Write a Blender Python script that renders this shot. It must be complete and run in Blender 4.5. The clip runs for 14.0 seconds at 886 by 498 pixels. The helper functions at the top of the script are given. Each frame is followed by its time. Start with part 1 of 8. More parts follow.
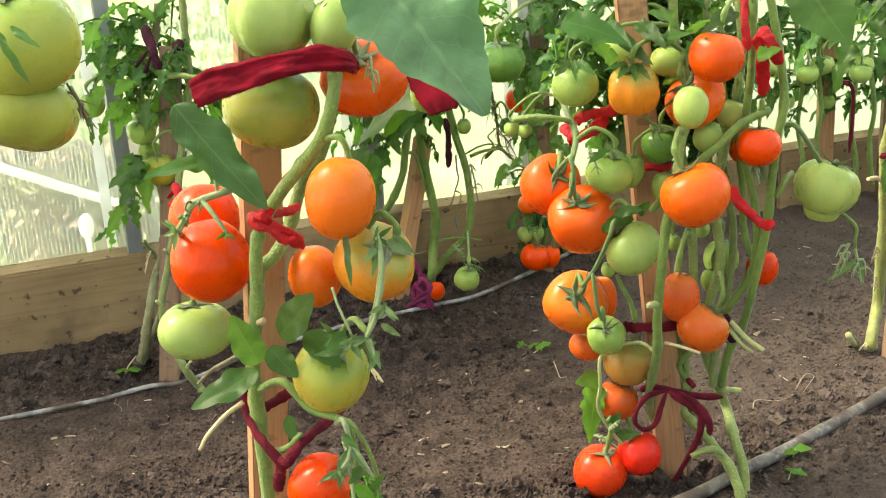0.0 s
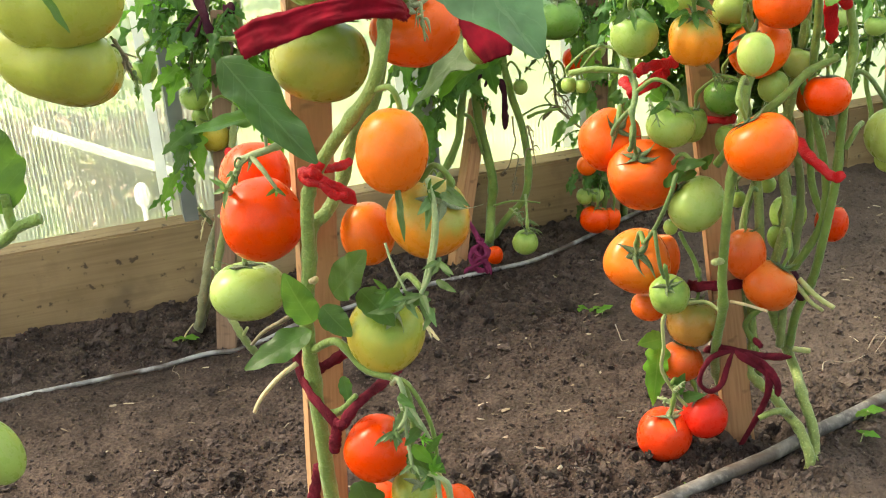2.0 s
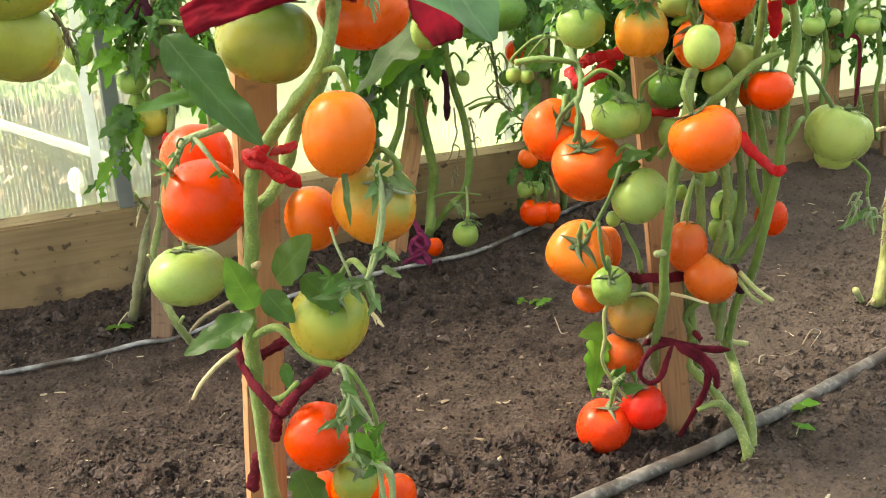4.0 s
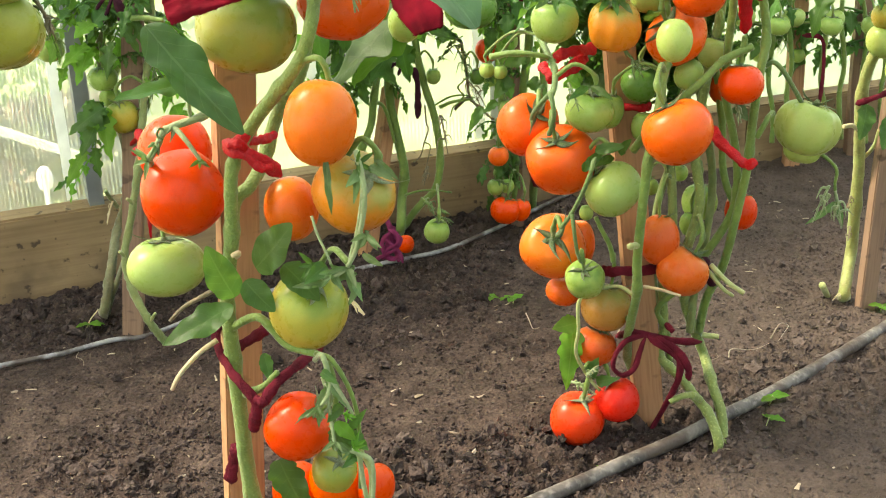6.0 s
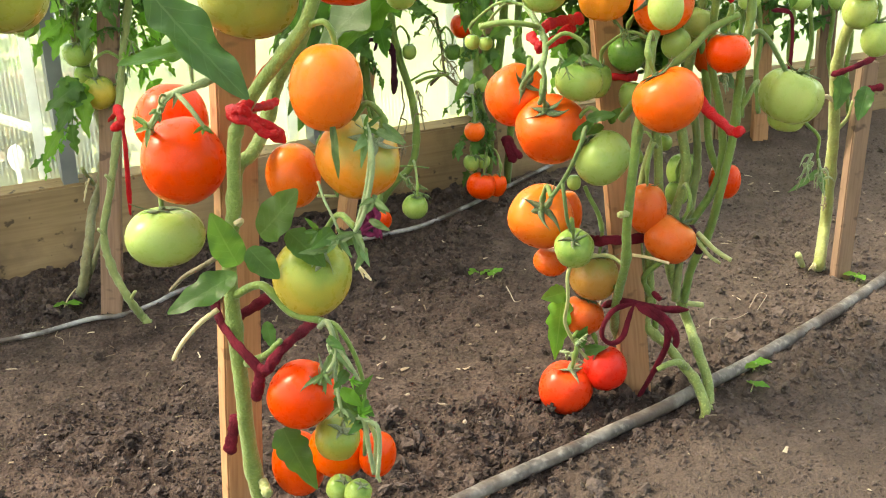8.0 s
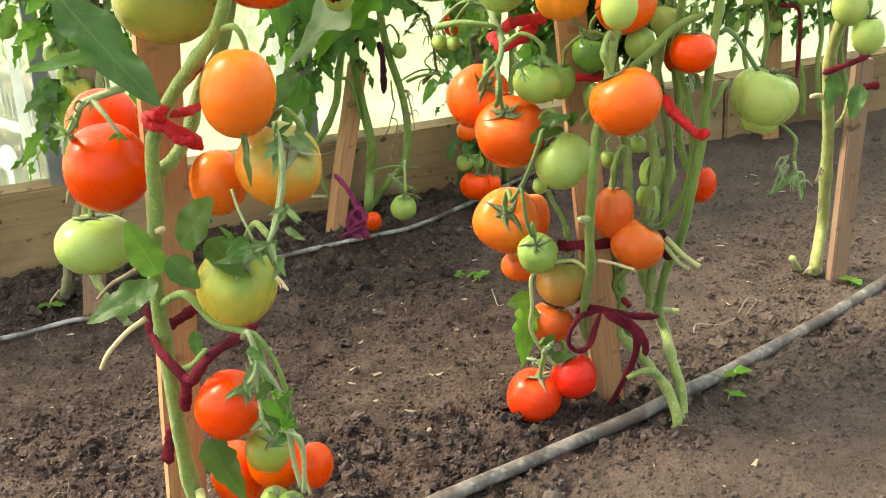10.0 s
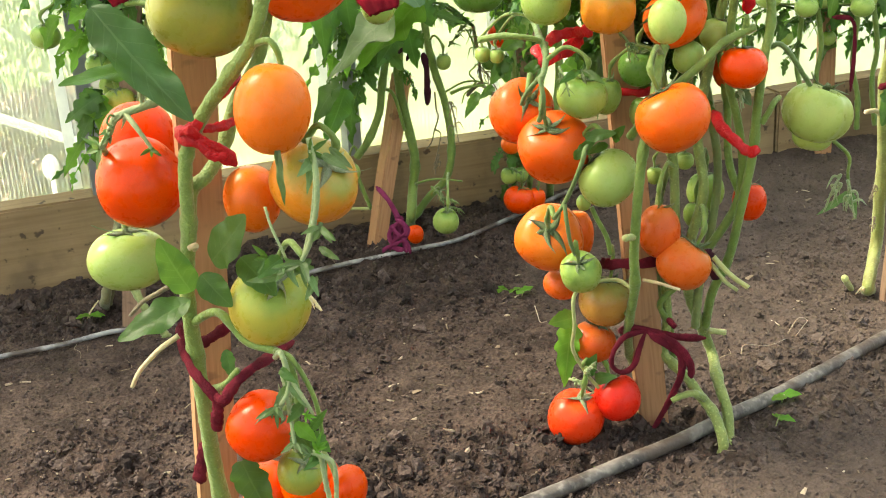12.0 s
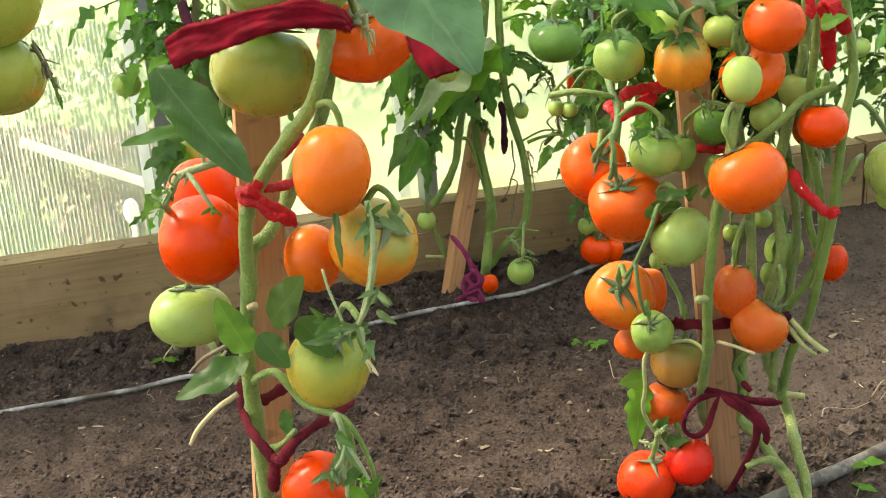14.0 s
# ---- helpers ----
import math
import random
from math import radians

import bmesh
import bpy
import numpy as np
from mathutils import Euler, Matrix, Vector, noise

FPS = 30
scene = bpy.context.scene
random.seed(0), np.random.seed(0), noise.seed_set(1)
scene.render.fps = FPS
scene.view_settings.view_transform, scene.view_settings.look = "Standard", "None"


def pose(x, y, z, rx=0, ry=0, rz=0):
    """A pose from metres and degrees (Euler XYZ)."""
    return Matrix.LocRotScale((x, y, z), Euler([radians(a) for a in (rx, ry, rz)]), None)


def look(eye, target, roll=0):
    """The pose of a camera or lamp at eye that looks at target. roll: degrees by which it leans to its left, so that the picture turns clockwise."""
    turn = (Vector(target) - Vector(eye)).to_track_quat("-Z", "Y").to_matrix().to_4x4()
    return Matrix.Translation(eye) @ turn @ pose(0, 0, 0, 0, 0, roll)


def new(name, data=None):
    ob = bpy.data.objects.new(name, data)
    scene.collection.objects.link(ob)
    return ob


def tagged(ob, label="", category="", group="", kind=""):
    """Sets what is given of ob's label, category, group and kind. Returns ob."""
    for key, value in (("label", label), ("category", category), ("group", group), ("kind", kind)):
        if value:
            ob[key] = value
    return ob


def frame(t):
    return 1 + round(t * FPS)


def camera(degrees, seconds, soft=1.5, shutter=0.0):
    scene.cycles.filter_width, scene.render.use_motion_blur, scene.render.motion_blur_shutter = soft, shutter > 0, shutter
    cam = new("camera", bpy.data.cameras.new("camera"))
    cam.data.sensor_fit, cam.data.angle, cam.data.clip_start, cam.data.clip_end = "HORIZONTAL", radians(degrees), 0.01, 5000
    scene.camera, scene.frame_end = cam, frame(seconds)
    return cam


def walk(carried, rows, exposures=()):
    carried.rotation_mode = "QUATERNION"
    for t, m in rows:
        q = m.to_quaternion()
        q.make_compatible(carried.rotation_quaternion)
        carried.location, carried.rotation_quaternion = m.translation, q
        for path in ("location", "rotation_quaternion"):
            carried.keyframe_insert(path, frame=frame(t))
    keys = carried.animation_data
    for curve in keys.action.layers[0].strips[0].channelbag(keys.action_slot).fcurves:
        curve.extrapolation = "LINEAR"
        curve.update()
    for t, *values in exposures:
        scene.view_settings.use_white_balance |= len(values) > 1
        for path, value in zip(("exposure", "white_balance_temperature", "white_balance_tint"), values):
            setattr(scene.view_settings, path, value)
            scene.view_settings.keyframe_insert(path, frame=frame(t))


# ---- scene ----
cam = camera(39.8, 14.0, soft=1.1)
PATH = [
    (0, (0.287, 0.008, 0.716), (0.033, 1.864, 0.016), -2.9),
    (0.5, (0.283, 0.011, 0.705), (-0.055, 1.853, 0.003), -1.4),
    (1, (0.297, 0.027, 0.693), (-0.079, 1.854, -0.028), -3.2),
    (1.5, (0.296, 0.029, 0.689), (-0.074, 1.855, -0.038), -4.6),
    (2, (0.286, 0.029, 0.692), (-0.065, 1.857, -0.041), -4.8),
    (2.5, (0.271, 0.029, 0.695), (-0.05, 1.861, -0.04), -4.6),
    (3, (0.284, 0.033, 0.678), (-0.036, 1.87, -0.045), -5.5),
    (3.5, (0.278, 0.036, 0.682), (0.012, 1.874, -0.062), -3.3),
    (5.8, (0.271, 0.016, 0.674), (0.08, 1.866, -0.062), -2.7),
    (6, (0.263, 0.021, 0.673), (0.082, 1.871, -0.064), -2.2),
    (6.5, (0.225, 0.028, 0.674), (0.105, 1.88, -0.071), -1.6),
    (7, (0.215, 0.022, 0.669), (0.111, 1.877, -0.07), -1.6),
    (7.5, (0.218, 0.017, 0.664), (0.118, 1.87, -0.081), -1.8),
    (8, (0.222, 0.011, 0.66), (0.124, 1.859, -0.1), -1.9),
    (8.5, (0.251, 0.011, 0.664), (0.129, 1.854, -0.105), -2.2),
    (8.7, (0.266, 0.02, 0.675), (0.136, 1.853, -0.114), -2.2),
    (10.8, (0.326, 0.053, 0.649), (0.098, 1.892, -0.104), -3.1),
    (11, (0.32, 0.056, 0.653), (0.089, 1.895, -0.099), -3.0),
    (11.5, (0.323, 0.054, 0.653), (0.075, 1.894, -0.092), -3.2),
    (12, (0.324, 0.072, 0.656), (0.049, 1.905, -0.095), -3.2),
    (12.5, (0.321, 0.084, 0.66), (-0.001, 1.914, -0.079), -3.6),
    (13, (0.331, 0.093, 0.668), (-0.07, 1.914, -0.055), -4.5),
    (13.5, (0.333, 0.095, 0.658), (-0.076, 1.922, -0.046), -4.4),
    (14, (0.341, 0.097, 0.668), (-0.078, 1.927, -0.022), -3.8),
]
walk(cam, [(t, look(eye, target, roll)) for t, eye, target, roll in PATH], [
    (0.0, 1.86, 7400, 18), (1.0, 1.81, 7400, 18), (3.5, 1.81, 7400, 18), (6.0, 1.86, 7400, 18), (8.5, 1.99, 7400, 18),
    (11.0, 1.95, 7400, 18), (12.0, 1.91, 7400, 18), (13.0, 1.75, 7400, 18), (14.0, 1.70, 7400, 18)])

# ---- world, sun, exposure ----
world = bpy.data.worlds.new("world")
scene.world = world
world.use_nodes = True
wn = world.node_tree
sky = wn.nodes.new("ShaderNodeTexSky")
sky.sky_type, sky.sun_disc = "NISHITA", False
sky.sun_elevation, sky.sun_rotation = radians(48), radians(270)
wn.links.new(sky.outputs[0], wn.nodes["Background"].inputs[0])
wn.nodes["Background"].inputs[1].default_value = 0.165
sun = new("sun", bpy.data.lights.new("sun", "SUN"))
sun.data.energy, sun.data.angle, sun.data.color = 4.8, radians(20), (1.0, 0.92, 0.80)
sun.matrix_world = look((-9, 1.0, 10), (0, 0, 0))


# ---- materials ----
def material(name):
    m = bpy.data.materials.new(name)
    m.use_nodes = True
    return m, m.node_tree, m.node_tree.nodes["Principled BSDF"]


def node(nt, kind, **values):
    n = nt.nodes.new(kind)
    for key, value in values.items():
        n.inputs[key.replace("_", " ")].default_value = value
    return n


def ramp(nt, source, *stops):
    r = nt.nodes.new("ShaderNodeValToRGB")
    while len(r.color_ramp.elements) < len(stops):
        r.color_ramp.elements.new(0.5)
    for e, (at, col) in zip(r.color_ramp.elements, stops):
        e.position, e.color = at, (*col, 1)
    nt.links.new(source, r.inputs[0])
    return r.outputs[0]


def noisy(nt, scale, detail=4.0, coords="Object", stretch=None):
    tc = nt.nodes.new("ShaderNodeTexCoord")
    src = tc.outputs[coords]
    if stretch:
        mp = nt.nodes.new("ShaderNodeMapping")
        mp.inputs["Scale"].default_value = stretch
        nt.links.new(src, mp.inputs[0])
        src = mp.outputs[0]
    n = node(nt, "ShaderNodeTexNoise", Scale=scale, Detail=detail)
    nt.links.new(src, n.inputs["Vector"])
    return n.outputs[0]


def mixed(nt, fac, a, b, mode="MIX"):
    m = nt.nodes.new("ShaderNodeMix")
    m.data_type, m.blend_type = "RGBA", mode
    for sock, v in ((m.inputs[0], fac), (m.inputs[6], a), (m.inputs[7], b)):
        if isinstance(v, (int, float)):
            sock.default_value = v
        elif isinstance(v, tuple):
            sock.default_value = (*v, 1)
        else:
            nt.links.new(v, sock)
    return m.outputs[2]


def bumped(nt, bsdf, height, strength=0.3, distance=0.002):
    b = node(nt, "ShaderNodeBump", Strength=strength, Distance=distance)
    nt.links.new(height, b.inputs["Height"])
    nt.links.new(b.outputs[0], bsdf.inputs["Normal"])


def calc(nt, op, a, b=None, c=None):
    m = nt.nodes.new("ShaderNodeMath")
    m.operation = op
    for i, v in enumerate((a, b, c)):
        if v is None:
            continue
        if isinstance(v, (int, float)):
            m.inputs[i].default_value = v
        else:
            nt.links.new(v, m.inputs[i])
    return m.outputs[0]


def skin(name, body, shoulder, start, end, rough=0.20):
    """Tomato skin: the body's colour, turning to the shoulder's colour towards the stalk."""
    m, nt, p = material(name)
    tc = nt.nodes.new("ShaderNodeTexCoord")
    sep = nt.nodes.new("ShaderNodeSeparateXYZ")
    nt.links.new(tc.outputs["Object"], sep.inputs[0])
    wob = calc(nt, "MULTIPLY_ADD", noisy(nt, 3.0, 3), 0.5, -0.25)
    h = calc(nt, "ADD", sep.outputs[2], wob)
    f = nt.nodes.new("ShaderNodeMapRange")
    f.interpolation_type = "SMOOTHSTEP"
    f.inputs[1].default_value, f.inputs[2].default_value = start, end
    nt.links.new(h, f.inputs[0])
    info = nt.nodes.new("ShaderNodeObjectInfo")
    flush = ramp(nt, noisy(nt, 2.2, 3), (0.38, (0, 0, 0)), (0.66, (1, 1, 1)))
    ripe = mixed(nt, calc(nt, "MULTIPLY", flush, 0.35), body, (body[0], body[1] * 0.70 + shoulder[1] * 0.1, body[2] * 0.8))
    col = mixed(nt, f.outputs[0], ripe, shoulder)
    speck = ramp(nt, noisy(nt, 60.0, 2), (0.35, (0.86, 0.86, 0.86)), (0.7, (1.1, 1.1, 1.1)))
    col = mixed(nt, 0.3, col, speck, "MULTIPLY")
    hsv = nt.nodes.new("ShaderNodeHueSaturation")
    nt.links.new(calc(nt, "MULTIPLY_ADD", info.outputs["Random"], 0.008, 0.496), hsv.inputs["Hue"])
    nt.links.new(calc(nt, "MULTIPLY_ADD", info.outputs["Random"], 0.14, 0.93), hsv.inputs["Value"])
    nt.links.new(col, hsv.inputs["Color"])
    nt.links.new(hsv.outputs[0], p.inputs["Base Color"])
    nt.links.new(calc(nt, "MULTIPLY_ADD", noisy(nt, 9.0, 5), 0.22, rough - 0.02), p.inputs["Roughness"])
    p.inputs["Specular IOR Level"].default_value = 0.30
    p.inputs["Subsurface Weight"].default_value = 0.12
    p.inputs["Subsurface Radius"].default_value = (0.06, 0.03, 0.01)
    p.inputs["Subsurface Scale"].default_value = 0.08
    bumped(nt, p, noisy(nt, 12.0, 3), 0.025, 0.02)
    return m


SKIN = {
    "red": skin("red_skin", (0.86, 0.070, 0.0), (0.86, 0.120, 0.004), 0.30, 0.62),
    "scarlet": skin("scarlet_skin", (0.83, 0.112, 0.006), (0.83, 0.165, 0.014), 0.15, 0.6),
    "orange": skin("orange_skin", (0.82, 0.140, 0.012), (0.82, 0.195, 0.022), 0.0, 0.55),
    "rust": skin("rust_orange_skin", (0.69, 0.110, 0.014), (0.62, 0.165, 0.030), 0.1, 0.55),
    "amber": skin("amber_skin", (0.74, 0.262, 0.022), (0.34, 0.35, 0.07), 0.10, 0.50),
    "tan": skin("ripening_skin", (0.46, 0.235, 0.052), (0.27, 0.31, 0.075), 0.0, 0.5),
    "olive": skin("olive_skin", (0.48, 0.385, 0.058), (0.20, 0.30, 0.05), 0.0, 0.52),
    "moss": skin("moss_green_skin", (0.33, 0.34, 0.062), (0.105, 0.21, 0.030), -0.12, 0.45),
    "ripe": skin("ripe_skin", (0.80, 0.044, 0.010), (0.80, 0.080, 0.014), 0.25, 0.6),
    "vermilion": skin("vermilion_skin", (0.86, 0.088, 0.0), (0.86, 0.120, 0.004), 0.15, 0.6),
    "lime": skin("yellow_green_skin", (0.36, 0.40, 0.068), (0.20, 0.32, 0.055), 0.0, 0.5),
    "green": skin("green_skin", (0.39, 0.515, 0.130), (0.21, 0.35, 0.070), 0.15, 0.55),
    "pale": skin("pale_green_skin", (0.345, 0.505, 0.135), (0.25, 0.42, 0.085), 0.2, 0.55),
    "leafgreen": skin("leaf_green_skin", (0.30, 0.455, 0.105), (0.145, 0.29, 0.05), 0.15, 0.52),
    "dark": skin("dark_green_skin", (0.11, 0.25, 0.04), (0.065, 0.16, 0.03), 0.1, 0.5),
}


def leaf_skin(name, top, vein, gloss=0.5, through_light=0.35):
    m, nt, p = material(name)
    uv = nt.nodes.new("ShaderNodeUVMap")
    sep = nt.nodes.new("ShaderNodeSeparateXYZ")
    nt.links.new(uv.outputs[0], sep.inputs[0])
    across = calc(nt, "ABSOLUTE", calc(nt, "SUBTRACT", sep.outputs[1], 0.5))
    mid = calc(nt, "LESS_THAN", across, 0.025)
    side = calc(nt, "PINGPONG", calc(nt, "SUBTRACT", calc(nt, "MULTIPLY", sep.outputs[0], 7.0), calc(nt, "MULTIPLY", across, 3.2)), 0.5)
    side = calc(nt, "LESS_THAN", side, 0.035)
    veins = calc(nt, "MAXIMUM", mid, calc(nt, "MULTIPLY", side, 0.55))
    info = nt.nodes.new("ShaderNodeObjectInfo")
    blot = ramp(nt, noisy(nt, 40.0, 4), (0.3, tuple(c * 0.72 for c in top)), (0.7, tuple(c * 1.3 for c in top)))
    col = mixed(nt, calc(nt, "MULTIPLY", veins, 0.38), blot, vein)
    hsv = nt.nodes.new("ShaderNodeHueSaturation")
    nt.links.new(calc(nt, "MULTIPLY_ADD", info.outputs["Random"], 0.03, 0.485), hsv.inputs["Hue"])
    nt.links.new(calc(nt, "MULTIPLY_ADD", info.outputs["Random"], 0.5, 0.75), hsv.inputs["Value"])
    nt.links.new(col, hsv.inputs["Color"])
    nt.links.new(hsv.outputs[0], p.inputs["Base Color"])
    p.inputs["Roughness"].default_value = gloss
    p.inputs["Specular IOR Level"].default_value = 0.32
    relief = calc(nt, "SUBTRACT", noisy(nt, 220.0, 3), calc(nt, "MULTIPLY", veins, 0.8))
    bumped(nt, p, relief, 0.5, 0.0012)
    tr = nt.nodes.new("ShaderNodeBsdfTranslucent")
    nt.links.new(mixed(nt, 0.5, hsv.outputs[0], (0.24, 0.50, 0.06)), tr.inputs[0])
    ms = nt.nodes.new("ShaderNodeMixShader")
    ms.inputs[0].default_value = through_light
    nt.links.new(p.outputs[0], ms.inputs[1])
    nt.links.new(tr.outputs[0], ms.inputs[2])
    nt.links.new(ms.outputs[0], nt.nodes["Material Output"].inputs[0])
    return m


LEAF = {
    "deep": leaf_skin("deep_green_leaf", (0.038, 0.115, 0.022), (0.10, 0.22, 0.06), 0.42, 0.46),
    "mid": leaf_skin("green_leaf", (0.050, 0.135, 0.030), (0.13, 0.25, 0.08), 0.42, 0.42),
    "silver": leaf_skin("dusty_green_leaf", (0.115, 0.20, 0.080), (0.24, 0.34, 0.16), 0.45, 0.3),
    # lighter copy of the leaf green, with sunlight put into the colour
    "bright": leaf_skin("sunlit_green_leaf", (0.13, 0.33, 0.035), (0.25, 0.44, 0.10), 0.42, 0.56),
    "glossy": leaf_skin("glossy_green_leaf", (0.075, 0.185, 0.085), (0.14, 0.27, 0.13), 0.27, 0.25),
    # darker copy for one front leaf, with its shade put into the colour
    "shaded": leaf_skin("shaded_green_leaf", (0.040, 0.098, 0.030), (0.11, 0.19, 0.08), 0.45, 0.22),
}


def stalky(name, a, b, scale=90.0, rough=0.55, hairs=0.9, pimply=0.16):
    m, nt, p = material(name)
    n1 = noisy(nt, scale, 5)
    n2 = noisy(nt, scale * 0.2, 3)
    col = mixed(nt, n2, ramp(nt, n1, (0.35, a), (0.7, b)), b)
    pimples = ramp(nt, noisy(nt, 420.0, 2), (0.60, (0, 0, 0)), (0.68, (pimply, pimply, pimply)))
    nt.links.new(mixed(nt, pimples, col, tuple(min(c * 1.9 + 0.05, 0.6) for c in b)), p.inputs["Base Color"])
    p.inputs["Roughness"].default_value = rough
    p.inputs["Sheen Weight"].default_value = 0.25
    p.inputs["Subsurface Weight"].default_value = 0.10
    p.inputs["Subsurface Scale"].default_value = 0.004
    bumped(nt, p, noisy(nt, scale * 4, 3), hairs, 0.0015)
    return m


STEM = stalky("green_stem", (0.072, 0.142, 0.018), (0.172, 0.278, 0.046))
STEM_PALE = stalky("pale_green_stem", (0.20, 0.27, 0.07), (0.42, 0.47, 0.18))
STEM_MOTTLED = stalky("mottled_bare_stem", (0.17, 0.16, 0.05), (0.34, 0.40, 0.11), 70, pimply=0.3)
STEM_FUZZY = stalky("downy_green_stem", (0.095, 0.170, 0.026), (0.215, 0.320, 0.070), 130, pimply=0.3)
STEM_WOODY = stalky("grey_woody_stem", (0.09, 0.085, 0.04), (0.22, 0.22, 0.10), 80)
STEM_OLD = stalky("woody_old_stem", (0.10, 0.15, 0.035), (0.23, 0.29, 0.09))
STEM_BASE = stalky("bumpy_stem_base", (0.11, 0.17, 0.03), (0.24, 0.32, 0.08), 110, pimply=0.5)
SEPAL = stalky("sepal_green", (0.055, 0.120, 0.024), (0.130, 0.220, 0.055))
SEPAL_GREY = stalky("grey_green_sepal", (0.15, 0.24, 0.09), (0.30, 0.38, 0.18))
DRY = stalky("dry_stalk", (0.45, 0.36, 0.18), (0.65, 0.56, 0.32), 120, 0.7)
DRY_DARK = stalky("withered_stalk", (0.10, 0.09, 0.05), (0.22, 0.18, 0.10), 120, 0.8)


def cloth(name, a, b, rough=0.85, weave=900.0, gloss=0.0, relief=0.8):
    m, nt, p = material(name)
    col = ramp(nt, noisy(nt, 70.0, 4), (0.3, a), (0.75, b))
    nt.links.new(col, p.inputs["Base Color"])
    p.inputs["Roughness"].default_value = rough
    p.inputs["Sheen Weight"].default_value = 0.06
    p.inputs["Specular IOR Level"].default_value = 0.2
    p.inputs["Sheen Tint"].default_value = (*b, 1)
    p.inputs["Coat Weight"].default_value = gloss
    bumped(nt, p, mixed(nt, 0.5, noisy(nt, weave, 2), noisy(nt, 190.0, 4)), relief, 0.0035)
    return m


VELVET = cloth("crimson_velvet", (0.115, 0.0015, 0.008), (0.29, 0.004, 0.019), 0.9, 1500.0, relief=0.35)
SCARLET = cloth("scarlet_rag", (0.36, 0.004, 0.007), (0.62, 0.010, 0.015), 0.5, 600, 0.2)
BURGUNDY = cloth("burgundy_yarn", (0.075, 0.004, 0.011), (0.185, 0.013, 0.028))
PLUM = cloth("dark_plum_rag", (0.03, 0.006, 0.014), (0.07, 0.015, 0.03))
MAGENTA = cloth("magenta_rag", (0.13, 0.012, 0.052), (0.25, 0.035, 0.105))


def timber(name, a, b, dark, stretch, rough=0.75, stains=0.5):
    m, nt, p = material(name)
    grain = noisy(nt, 30.0, 8, stretch=stretch)
    blot = noisy(nt, 5.0, 5)
    col = ramp(nt, grain, (0.3, a), (0.52, b), (0.75, a))
    patch = ramp(nt, blot, (0.42, (0, 0, 0)), (0.72, (1, 1, 1)))
    col = mixed(nt, calc(nt, "MULTIPLY", patch, stains), col, dark)
    spots = ramp(nt, noisy(nt, 38.0, 2, stretch=(1, 1, 1.6)), (0.62, (0, 0, 0)), (0.69, (1, 1, 1)))
    col = mixed(nt, calc(nt, "MULTIPLY", spots, stains), col, tuple(c * 0.3 for c in dark))
    nt.links.new(col, p.inputs["Base Color"])
    p.inputs["Roughness"].default_value = rough
    bumped(nt, p, grain, 0.35, 0.002)
    return m


STAKE_WOOD = timber("stake_pine", (0.35, 0.175, 0.080), (0.49, 0.265, 0.128), (0.22, 0.11, 0.055), (6, 6, 0.35), 0.7, 0.45)
STAKE_OLD = timber("weathered_stake", (0.20, 0.12, 0.075), (0.30, 0.19, 0.12), (0.10, 0.065, 0.045), (6, 6, 0.35), 0.8, 0.6)


def board_material():
    m, nt, p = material("weathered_board")
    grain = noisy(nt, 26.0, 7, stretch=(0.22, 5, 5))
    col = ramp(nt, grain, (0.30, (0.265, 0.180, 0.092)), (0.55, (0.345, 0.245, 0.132)), (0.78, (0.285, 0.198, 0.105)))
    tone = ramp(nt, noisy(nt, 4.5, 5), (0.36, (0.62, 0.58, 0.52)), (0.62, (1.12, 1.12, 1.10)))
    col = mixed(nt, 0.85, col, tone, "MULTIPLY")
    damp = ramp(nt, noisy(nt, 13.0, 6), (0.54, (0, 0, 0)), (0.68, (0.60, 0.60, 0.60)))
    col = mixed(nt, damp, col, (0.135, 0.092, 0.052))
    specks = ramp(nt, noisy(nt, 62.0, 5), (0.62, (0, 0, 0)), (0.68, (0.85, 0.85, 0.85)))
    col = mixed(nt, specks, col, (0.055, 0.038, 0.024))
    nt.links.new(col, p.inputs["Base Color"])
    p.inputs["Roughness"].default_value = 0.85
    bumped(nt, p, mixed(nt, 0.45, grain, noisy(nt, 120.0, 4)), 0.5, 0.002)
    return m


BOARD_WOOD = board_material()


